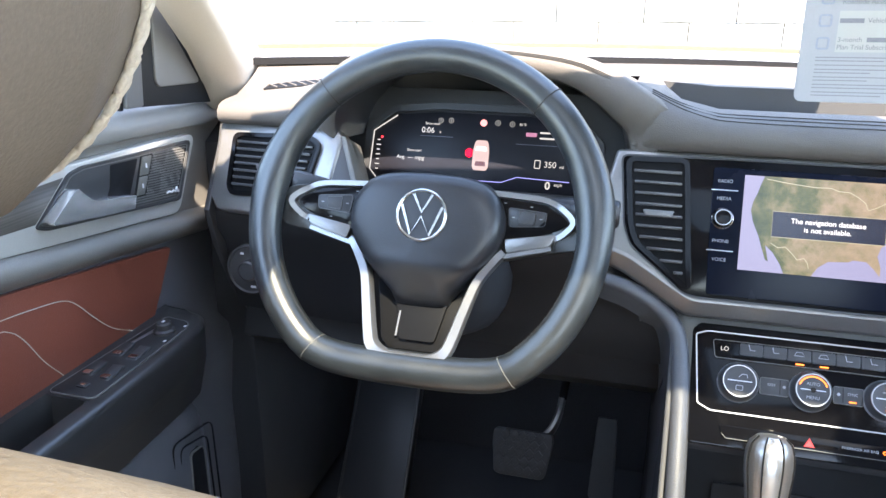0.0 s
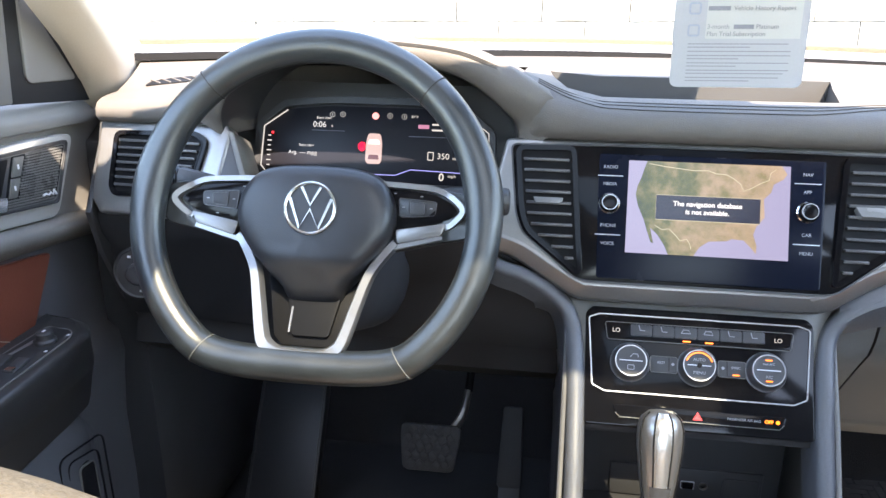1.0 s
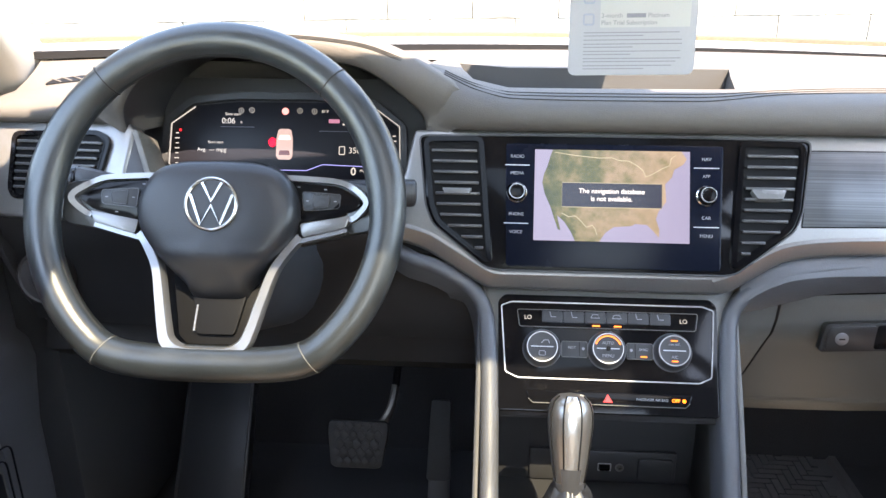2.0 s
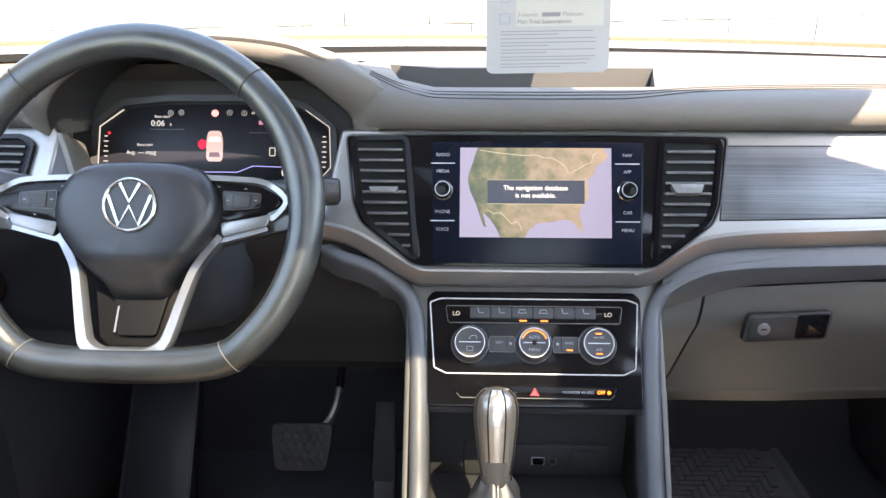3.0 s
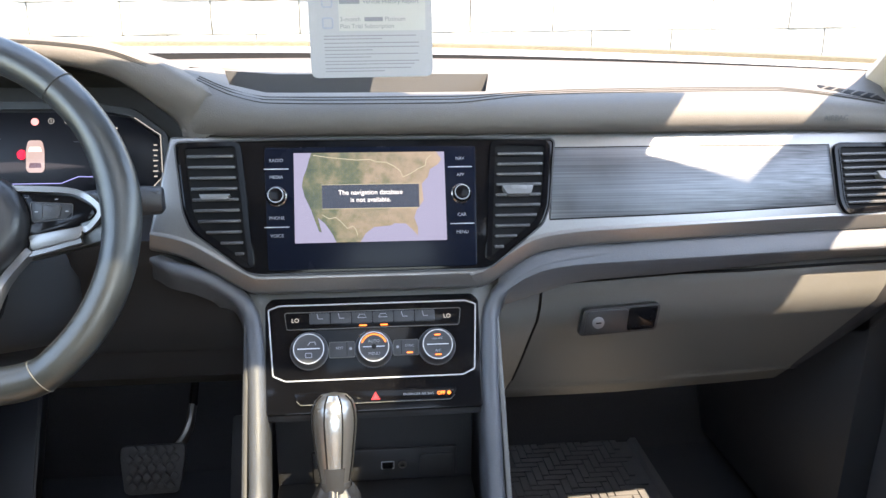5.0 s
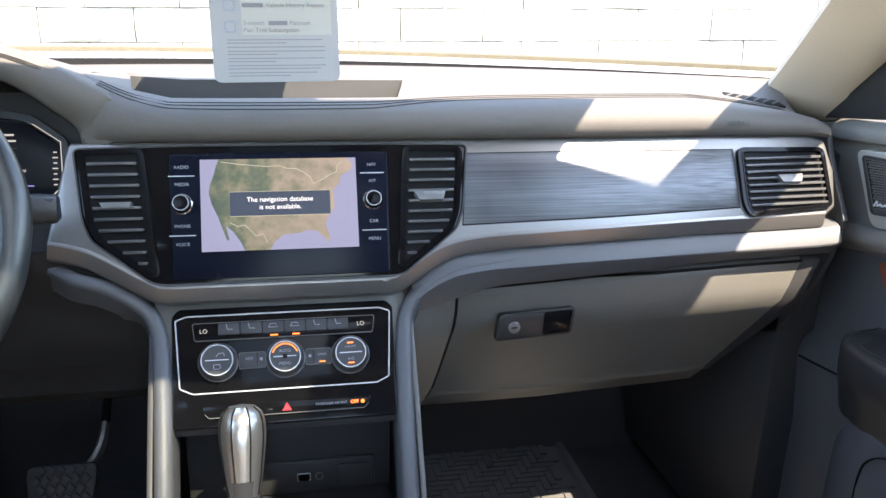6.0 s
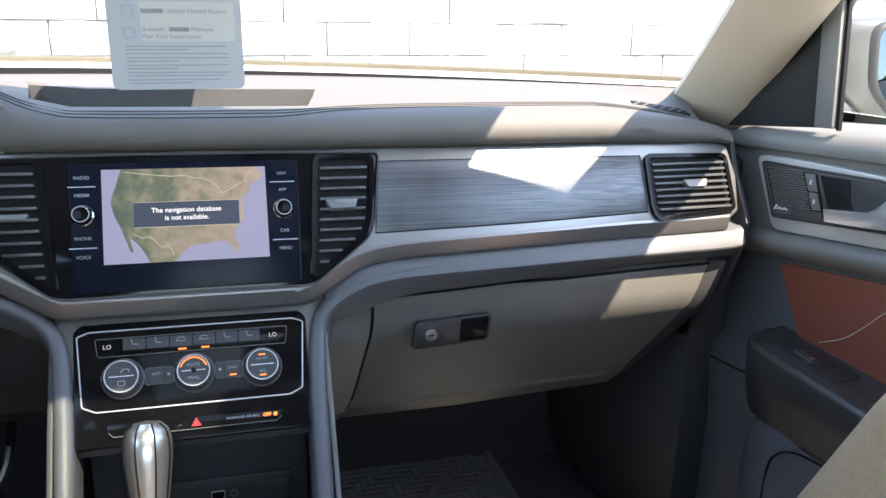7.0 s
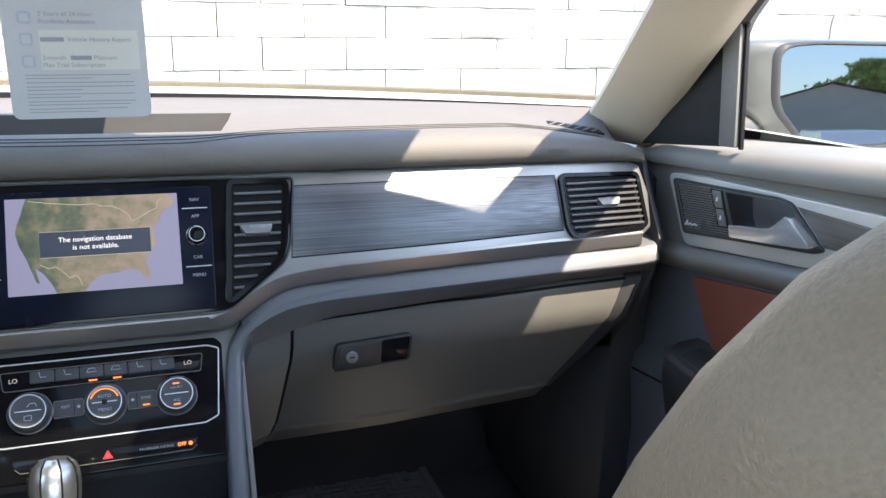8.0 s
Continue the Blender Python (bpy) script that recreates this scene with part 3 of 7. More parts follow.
def pad_seams():
    keys = [(-0.195, 0.026, 0), (-0.17, 0.016, 0), (-0.15, 0.011, 0), (-0.12, 0.008, 0), (-0.05, 0.006, 0), (0.06, 0.006, 0), (0.12, 0.008, 0), (0.18, 0.022, 0), (0.25, 0.030, 0), (0.36, 0.031, 0), (0.5, 0.038, 0), (0.60, 0.05, 0), (0.68, 0.060, 0)]
    for off in (-0.003, 0.006, 0.015):
        pts = [Vector((p.x, p.y + off, pad_height(p.x, p.y + off) + 0.0005)) for p in curve_pts(keys, 8)]
        part("seam", tube(pts, 0.0006, 6), M_DARKTHREAD, dash)


pad_seams()

T_TOP = 0.0225


def trim_band():
    """The satin band that frames the vents and the display and runs on to the right door."""
    lo = [(0.728, -0.092), (0.71, -0.104), (0.627, -0.1045), (0.539, -0.105), (0.457, -0.1068), (0.378, -0.109), (0.304, -0.1115), (0.266, -0.1128), (0.232, -0.1155), (0.205, -0.1195), (0.185, -0.127), (0.157, -0.1440), (0.138, -0.1555), (0.125, -0.159), (0.10, -0.1598),
          (-0.10, -0.1598), (-0.125, -0.1598), (-0.139, -0.158), (-0.157, -0.1490), (-0.185, -0.132), (-0.211, -0.117), (-0.232, -0.110), (-0.2515, -0.106)]
    poly = [(-0.228, T_TOP), (-0.1, T_TOP), (0.1, T_TOP), (0.3, T_TOP), (0.5, T_TOP), (0.70, T_TOP - 0.002), (0.722, T_TOP - 0.01), (0.732, -0.03)] + [(u, v + 0.012) for u, v in lo]
    b = plate(poly, F_TRIM, 0.004, -0.03, 0.005, 3)
    part("silver_band", bow(cut_x(b)), M_SILVER, dash, "satin silver band")
    # the lower border stands proud and turns under
    line = [(p.x, p.y) for p in curve_pts([(u, v, 0) for u, v in lo[1:]], 4)]
    rows = []
    for k, p in enumerate(line):
        a, c = Vector(line[max(0, k - 1)]), Vector(line[min(len(line) - 1, k + 1)])
        d = (c - a).normalized()
        q = Vector((d.y, -d.x))
        rows.append([F_TRIM @ Vector((p[0] + q.x * e, p[1] + q.y * e, h)) for e, h in ((0.0225, 0.0030), (0.0165, 0.0050), (0.0152, 0.0050), (0.0142, 0.0044), (0.0132, 0.0036), (0.0018, -0.0030), (0.0, -0.0052), (-0.0010, -0.020))])
    part("band_border", bow(loft(rows)), M_SILVER, dash, "satin silver border turned under", angle=50)
    poly = [(-0.752, T_TOP), (-0.578, T_TOP + 0.002), (-0.568, 0.012), (-0.588, -0.098), (-0.742, -0.098), (-0.755, -0.08)]
    part("silver_frame", bow(cut_x(plate(poly, F_TRIM, 0.004, -0.03, 0.005, 3))), M_SILVER, dash, "satin silver vent surround")
    # veneer on the passenger side
    poly = [(0.219, 0.0035), (0.40, 0.004), (0.578, 0.002), (0.5805, -0.074), (0.40, -0.079), (0.30, -0.081), (0.212, -0.083), (0.2165, -0.04)]
    part("veneer_panel", bow(cut_x(plate(poly, F_TRIM, 0.0055, -0.01, 0.0012, 2))), M_WOOD, dash, "dark grey brushed veneer panel")
    part("veneer_groove", bow(cut_x(strip(poly, on(F_TRIM, 0, 0, 0.0040), 0.0024, 0.0012, closed=True))), M_BLACK, dash)
    # edge of the opening left of the instruments
    poly = [(-0.573, 0.018), (-0.566, 0.018), (-0.528, -0.080), (-0.536, -0.082)]
    part("opening_edge", plate(poly, F_TRIM, -0.002, -0.06, 0.0015), M_LOWER, dash)
    poly = [(-0.590, 0.0), (-0.570, 0.010), (-0.536, -0.080), (-0.588, -0.09)]
    part("opening_cheek", plate(poly, F_TRIM, -0.006, -0.05, 0.001), M_DARK, dash)


trim_band()


def lower_dash():
    # passenger side, above the glove box
    rows = []
    for x, zt in ((0.150, 0.657), (0.165, 0.669), (0.18, 0.678), (0.20, 0.686), (0.22, 0.6895), (0.245, 0.6915), (0.27, 0.6925), (0.31, 0.694), (0.36, 0.6955), (0.42, 0.697), (0.48, 0.6985), (0.54, 0.6995), (0.60, 0.700), (0.65, 0.700), (0.69, 0.700), (0.715, 0.7005), (0.73, 0.7015), (0.738, 0.703)):
        t = min(1, max(0, (x - 0.155) / 0.10))
        zb = lid_top(x) + 0.002 - 0.020 * (1 - t)
        y = pad_front(x) - 0.010 * (1 - t)
        rows.append([(x, y + 0.004, zt + 0.010), (x, y - 0.034, zt + 0.001), (x, y - 0.0385, zt - 0.0025), (x, y - 0.0470, zt - 0.0175), (x, y - 0.0480, zt - 0.0200), (x, y - 0.0470, zt - 0.0230), (x, y - 0.0310, zb + 0.008), (x, y - 0.0260, zb + 0.002), (x, y + 0.010, zb)])
    part("lower_pad", loft(rows), M_SIDE, dash, "grey grained lower pad", angle=30)
    # driver's side knee panel
    xs = [-0.752, -0.74, -0.70, -0.62, -0.54, -0.46, -0.38, -0.30, -0.22, -0.16, -0.145]
    rows = []
    for x in xs:
        pf = pad_front(x)
        rows.append([(x, 0.02 + pf, 0.72), (x, -0.030 + pf, 0.708), (x, -0.028 + pf, 0.68), (x, -0.010 + pf, 0.655), (x, -0.004 + pf, 0.60), (x, 0.01 + pf, 0.555), (x, 0.012 + pf, 0.55), (x, 0.035 + pf, 0.545), (x, 0.04, 0.50), (x, 0.10, 0.46), (x, 0.3, 0.45)])
    part("knee_panel", loft(rows), M_KNEE, dash, "black knee panel under the steering wheel", angle=40)
    # end caps towards the doors
    for s, X in ((-1, -0.752), (1, 0.738)):
        poly = [(0.35, 0.45), (0.20, 0.46), (0.09, 0.50), (0.03, 0.58), (-0.005, 0.655), (-0.02, 0.71), (0.03, 0.79), (0.04, 0.815), (0.10, 0.82), (0.14, 0.82), (0.35, 0.82)]
        m = Matrix(((0, 0, 1, X + s * 0.006), (1, 0, 0, 0), (0, 1, 0, 0), (0, 0, 0, 1)))
        part("end_cap", plate(poly, m, 0.004, -0.004, 0.001), M_DARK, dash)


lower_dash()


def vent(outline, tab, slats, name_parent, chrome=True):
    """An air vent: shade inside put in as a flat black plate, black frame, slats that hang in it and a silver tab to
    turn them.
    """
    us, vs_ = [u for u, v in outline], [v for u, v in outline]
    cu = (min(us) + max(us)) / 2
    well = part("air_vent", bow(plate(round_poly(outline, 0.006), F_TRIM, 0.0058, -0.004, 0.0)), M_BLACK, name_parent, "black slatted air vent")
    ring = round_poly(outline, 0.008)
    part("vent_frame", bow(strip(ring, F_TRIM, 0.0075, 0.0098, closed=True)), M_GLOSS, well, "gloss black vent rim")
    inner = [((u - cu) * 0.955 + cu, v * 0.965 - 0.002) for u, v in ring]
    if chrome:
        part("vent_bead", bow(strip(inner, F_TRIM, 0.0014, 0.0108, closed=True)), M_GLOSS, well, "thin black bead")
    vmax, vmin = max(vs_) - 0.008, min(vs_) + 0.008
    for k in range(slats):
        v = vmax - (vmax - vmin) * (k + 0.5) / slats
        # width of the opening at this height
        cross = []
        for a, c in zip(outline, outline[1:] + outline[:1]):
            if (a[1] - v) * (c[1] - v) < 0:
                cross.append(a[0] + (c[0] - a[0]) * (v - a[1]) / (c[1] - a[1]))
        if len(cross) < 2:
            continue
        a, c = min(cross) + 0.006, max(cross) - 0.006
        b = box(on(F_TRIM, (a + c) / 2, v, 0.0065) @ pose(0, 0, 0, 12), (c - a, 0.0022, 0.0090), 0.0006)
        part("slat", bow(b), M_SLAT, well)
        # paler bead in place of the light along the slat's front
        b = box(on(F_TRIM, (a + c) / 2, v - 0.0008, 0.0112) @ pose(0, 0, 0, 12), (c - a, 0.0032, 0.0016), 0.0006)
        part("slat_edge", bow(b), M_GLINT, well)
    u, v = tab
    if u < 0:
        b = plate(round_poly([(-0.017, 0.0025), (0.017, 0.0025), (0.014, -0.0035), (-0.014, -0.0035)], 0.001), on(F_TRIM, u, v), 0.0145, 0.004, 0.001)
    else:
        b = plate(round_poly([(-0.019, 0.004), (0.019, 0.004), (0.015, -0.007), (-0.013, -0.007)], 0.002), on(F_TRIM, u, v) @ pose(0, 0, 0, -14), 0.0150, 0.004, 0.0016)
    part("vent_tab", bow(b), M_TAB, well, "satin grey vent tab")
    return well


# ---- display unit between the vents ----
head = thing("infotainment_unit", "gloss black display unit showing a map with a message", "display", (0, 0, 0.66))
outline = [(-0.222, 0.0145), (-0.1, 0.0165), (0.1, 0.0165), (0.222, 0.0145), (0.2125, -0.066), (0.2035, -0.0885), (0.140, -0.1375), (0.128, -0.1400), (-0.128, -0.1400), (-0.142, -0.1370), (-0.2035, -0.0885), (-0.2125, -0.066)]
part("bezel", plate(round_poly(outline, 0.008), F_TRIM, 0.0055, -0.01, 0.0016, 2), M_GLOSS, head, "gloss black surround")
part("bezel_edge", strip(round_poly(outline, 0.008), F_TRIM, 0.0022, 0.0074, closed=True), M_DARK, head)
part("glass_panel", plate(round_poly([(-0.121, 0.007), (0.125, 0.007), (0.122, -0.1355), (-0.118, -0.1355)], 0.004), F_TRIM, 0.0075, 0.0, 0.001, 2), M_SCREEN, head, "dark glass front with touch keys")
vent([(-0.214, 0.010), (-0.150, 0.0115), (-0.137, -0.129), (-0.142, -0.129), (-0.197, -0.0855), (-0.205, -0.066)], (-0.176, -0.050), 10, dash)
vent([(0.146, 0.0105), (0.213, 0.009), (0.205, -0.066), (0.197, -0.0855), (0.141, -0.128), (0.136, -0.128)], (0.173, -0.050), 10, dash)
vent([(0.585, 0.001), (0.712, -0.002), (0.7165, -0.078), (0.594, -0.085), (0.587, -0.07)], (0.655, -0.042), 8, dash)
vent([(-0.724, 0.005), (-0.613, 0.009), (-0.600, 0.001), (-0.616, -0.067), (-0.719, -0.073), (-0.725, -0.063)], (-0.668, -0.036), 7, dash)


def land_glow():
    """Satellite picture colours: green in the west, tan in the east."""
    m = glow("map_land", (0.4, 0.35, 0.2), 0.4)
    n, l = m.node_tree.nodes, m.node_tree.links
    b = n["Principled BSDF"]
    co, sep = n.new("ShaderNodeTexCoord"), n.new("ShaderNodeSeparateXYZ")
    l.new(co.outputs["Object"], sep.inputs[0])
    no = n.new("ShaderNodeTexNoise")
    no.inputs["Scale"].default_value, no.inputs["Detail"].default_value, no.inputs["Roughness"].default_value = 38, 9, 0.68
    l.new(co.outputs["Object"], no.inputs["Vector"])
    ad = n.new("ShaderNodeMath")
    ad.operation = "MULTIPLY_ADD"
    ad.inputs[1].default_value = 2.6
    l.new(sep.outputs["X"], ad.inputs[0])
    l.new(no.outputs[0], ad.inputs[2])
    ramp = n.new("ShaderNodeValToRGB")
    e = ramp.color_ramp.elements
    e[0].position, e[0].color = 0.24, (0.055, 0.085, 0.030, 1)
    e[1].position, e[1].color = 0.74, (0.56, 0.44, 0.33, 1)
    for pos, col in ((0.36, (0.13, 0.155, 0.062, 1)), (0.45, (0.27, 0.25, 0.135, 1)), (0.56, (0.42, 0.34, 0.23, 1))):
        e.new(pos).color = col
    l.new(ad.outputs[0], ramp.inputs[0])
    l.new(ramp.outputs[0], b.inputs["Emission Color"])
    return m


M_OCEAN = glow("map_sea", (0.42, 0.43, 0.72), 0.36)
M_LAND = land_glow()
M_MSG = glow("message_box", (0.012, 0.014, 0.03), 0.7)
M_LINE = glow("map_line", (0.75, 0.72, 0.55), 0.4)


def display():
    s = part("screen", plate([(-0.0875, 0), (0.0875, 0), (0.0875, -0.105), (-0.0875, -0.105)], F_TRIM, 0.0079, 0.005), M_OCEAN, head, "lit screen with a satellite map")
    land = [(-0.067, 0), (0.078, 0), (0.084, -0.009), (0.080, -0.015), (0.070, -0.021), (0.0675, -0.030), (0.060, -0.038), (0.0615, -0.058), (0.053, -0.069), (0.050, -0.078), (0.054, -0.090), (0.0535, -0.099), (0.047, -0.0915), (0.040, -0.0848),
            (0.027, -0.084), (0.0226, -0.0866), (0.003, -0.088), (-0.0066, -0.095), (-0.013, -0.105), (-0.0405, -0.105), (-0.045, -0.095), (-0.053, -0.083), (-0.061, -0.076), (-0.057, -0.093), (-0.060, -0.092), (-0.065, -0.078), (-0.0685, -0.067), (-0.0757, -0.051), (-0.0786, -0.0386), (-0.077, -0.029), (-0.073, -0.019), (-0.070, -0.008)]
    part("map_land", plate(land, F_TRIM, 0.0082, 0.0075), M_LAND, s)
    for ln in ([(-0.065, -0.003), (-0.045, -0.006), (-0.016, -0.009), (0.0, -0.0085), (0.008, -0.0115), (0.019, -0.012), (0.0275, -0.0165), (0.035, -0.0225), (0.038, -0.030), (0.047, -0.026), (0.0565, -0.020), (0.065, -0.0165), (0.066, -0.009), (0.072, -0.004)], [(-0.056, -0.073), (-0.048, -0.0775), (-0.0405, -0.076), (-0.033, -0.083), (-0.028, -0.089), (-0.021, -0.0865), (-0.0175, -0.0915), (-0.016, -0.0975)]):
        part("border_line", strip(ln, on(F_TRIM, 0, 0, 0.0082), 0.0008, 0.0003), M_LINE, s)
    box_ = part("message_box", plate([(-0.056, -0.038), (0.0565, -0.038), (0.0565, -0.066), (-0.056, -0.066)], F_TRIM, 0.0088, 0.008), M_MSG, s, "dark message box")
    part("box_edge", strip([(-0.056, -0.038), (0.0565, -0.038), (0.0565, -0.066), (-0.056, -0.066)], on(F_TRIM, 0, 0, 0.0088), 0.0005, 0.0002, closed=True), M_LINE, box_)
    words("The navigation database", on(F_TRIM, 0.0, -0.0475, 0.0089), 0.0077, M_WHITELIGHT, box_)
    words("is not available.", on(F_TRIM, 0.0, -0.0562, 0.0089), 0.0077, M_WHITELIGHT, box_)
    for u, names in ((-0.1075, ("RADIO", "MEDIA", "PHONE", "VOICE")), (0.1060, ("NAV", "APP", "CAR", "MENU"))):
        for nm, v in zip(names, (-0.0085, -0.028, -0.0755, -0.096)):
            words(nm, on(F_TRIM, u, v, 0.0076), 0.0052, M_PRINT, head, name="key_label")
        for v in (-0.0185, -0.086):
            part("key_line", box(on(F_TRIM, u, v, 0.0078), (0.028, 0.0008, 0.0006)), M_MARK, head)
        k = part("knob", lathe(on(F_TRIM, u, -0.0505, 0.0075), [(0.0112, 0), (0.0112, 0.002), (0.0095, 0.003), (0.0092, 0.011), (0.0082, 0.0125), (0.0072, 0.0122), (0, 0.012)], 32), M_GLOSS, head, "black knob with chrome ring")
        part("knob_ring", lathe(on(F_TRIM, u, -0.0505, 0.0075), [(0.0115, 0.0), (0.0118, 0.0015), (0.0105, 0.0028), (0.0098, 0.0022)], 32), M_CHROME, k)
        part("knob_cap_ring", lathe(on(F_TRIM, u, -0.0505, 0.0075), [(0.0092, 0.0105), (0.0087, 0.0128), (0.0080, 0.0128), (0.0078, 0.0118)], 32), M_RING, k)


display()

# ---- centre stack and console ----
console = thing("centre_console", "grey centre console with raised sides and a dark open pocket", "console", (0, -0.1, 0.1))


def centre_console():
    for s in (-1, 1):
        # the pad's upper face sweeps round the elbow and runs down as the console's flank
        keys = [(0.300, -0.0385, 0.6835), (0.265, -0.0405, 0.6825), (0.232, -0.0435, 0.6790), (0.200, -0.0470, 0.6725), (0.172, -0.0505, 0.6590), (0.151, -0.0550, 0.6420), (0.1400, -0.0635, 0.6200), (0.1355, -0.0890, 0.590), (0.1330, -0.118, 0.547), (0.1315, -0.152, 0.500), (0.1305, -0.190, 0.448), (0.1305, -0.26, 0.40), (0.1305, -0.40, 0.37), (0.1305, -0.70, 0.36)]
        if s < 0:
            keys[:3] = [(0.262, -0.0180, 0.6900), (0.246, -0.0300, 0.6860), (0.226, -0.0425, 0.6790)]
        pts = curve_pts([(s * x, y, z) for x, y, z in keys], 5)
        rows = []
        for k, c in enumerate(pts):
            f = min(1, max(0, (k - 20) / 15))
            wd = 0.0092 + 0.0012 * f
            run = (pts[min(len(pts) - 1, k + 1)] - pts[max(0, k - 1)]).normalized()
            face = Vector((0, -0.84, 0.54))
            face = (face - run * face.dot(run)).normalized()
            out = face.cross(run) * s
            rows.append([c - out * wd - face * (0.012 + 0.038 * f), c - out * wd - face * 0.006, c - out * (wd * 0.7) + face * 0.001, c + out * (wd * 0.3) + face * 0.003, c + out * (wd * 0.85) - face * 0.001, c + out * wd - face * 0.008, c + out * (wd + 0.006) - face * (0.020 + 0.040 * f), c + out * (wd + 0.010) - face * (0.03 + 0.27 * f)])
        part("console_side", loft(rows), M_SIDE, console, "grey grained console side", angle=60)
        poly = [(-0.115, 0.545), (-0.06, 0.62), (0.0, 0.66), (0.35, 0.66), (0.35, 0.06), (-0.75, 0.06), (-0.75, 0.34), (-0.40, 0.345), (-0.26, 0.375), (-0.19, 0.425)]
        m = Matrix(((0, 0, 1, s * 0.146), (1, 0, 0, 0), (0, 1, 0, 0), (0, 0, 0, 1)))
        # the left wall takes the darker of the two plastics
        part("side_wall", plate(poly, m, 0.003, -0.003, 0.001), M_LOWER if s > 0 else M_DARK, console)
    # surround above the climate panel
    poly = [(-0.150, 0.030), (0.150, 0.030), (0.140, 0.012), (0.1285, -0.02), (0.1265, -0.10), (-0.1265, -0.10), (-0.1285, -0.02), (-0.140, 0.012)]
    part("surround", plate(round_poly(poly, 0.006), F_CLIM, -0.003, -0.05, 0.003), M_LOWER, console)
    # pocket under it
    poly = [(-0.128, 0.50), (0.128, 0.50), (0.128, 0.3), (-0.128, 0.3)]
    b = bmesh.new()
    box(pose(0, -0.030, 0.44), (0.25, 0.01, 0.20), 0.002, b)
    part("pocket_back", b, M_DARK, console)
    part("pocket_top", box(pose(0, -0.070, 0.520), (0.25, 0.09, 0.012), 0.003), M_DARK, console)
    part("pocket_lip", box(pose(0, -0.066, 0.4905), (0.246, 0.004, 0.003), 0.001), M_LOWER, console)
    part("pocket_floor", box(pose(0, -0.11, 0.362) @ pose(0, 0, 0, 4), (0.25, 0.18, 0.02), 0.004), M_DARK, console)
    part("console_top", box(pose(0, -0.45, 0.355), (0.25, 0.5, 0.03), 0.006), M_DARK, console)
    # armrest added out of view to catch sun and bounce it onto the dash
    rest = []
    for y, z, th in ((-0.36, 0.455, 0.012), (-0.375, 0.475, 0.030), (-0.42, 0.487, 0.042), (-0.60, 0.492, 0.045), (-0.82, 0.492, 0.045), (-0.85, 0.475, 0.030)):
        rest.append([(0.112 * math.copysign(abs(math.cos(a)) ** 0.45, math.cos(a)), y, z + th * math.copysign(abs(math.sin(a)) ** 0.45, math.sin(a))) for a in [2 * math.pi * k / 24 for k in range(24)]])
    part("console_armrest", loft(rest, closed=True, caps=True), M_TAN, console, "unseen tan armrest added between the seats to bounce warm light", angle=60)
    part("armrest_box", box(pose(0, -0.62, 0.41), (0.21, 0.46, 0.10), 0.01), M_DARK, console)
    part("console_ledge", box(pose(0, -0.175, 0.378), (0.246, 0.014, 0.02), 0.004), M_LOWER, console)
    sp = part("socket_plate", box(pose(0.012, -0.037, 0.402), (0.185, 0.006, 0.046), 0.003), M_DARK, console, "black plate with sockets")
    part("usb_port", box(pose(0.015, -0.042, 0.402), (0.013, 0.004, 0.0075), 0.001), M_GLOSS, sp)
    part("usb_rim", strip(round_poly([(-0.008, -0.005), (0.008, -0.005), (0.008, 0.005), (-0.008, 0.005)], 0.001), frame_at((0.015, -0.0405, 0.402), (0, 0, 1)), 0.0008, 0.0006, closed=True), M_MARK, sp)
    part("aux_port", lathe(frame_at((0.034, -0.040, 0.402), (0, 0, 1)), [(0.0055, 0), (0.0055, 0.0015), (0.0035, 0.0015), (0.003, -0.001), (0, -0.001)], 20), M_SILVER, sp)
    part("socket_cover", plate(round_poly([(-0.022, -0.016), (0.022, -0.016), (0.022, 0.016), (-0.022, 0.016)], 0.006), frame_at((0.078, -0.0405, 0.402), (0, 0, 1)), 0.004, 0, 0.002), M_DARK, sp, "ribbed black socket cover")


centre_console()

M_DIMLIGHT = glow("dim_readout", (0.8, 0.82, 0.85), 0.35)
climate = thing("climate_panel", "gloss black climate panel with three ringed dials and lit keys", "climate control", (0, -0.08, 0.56))


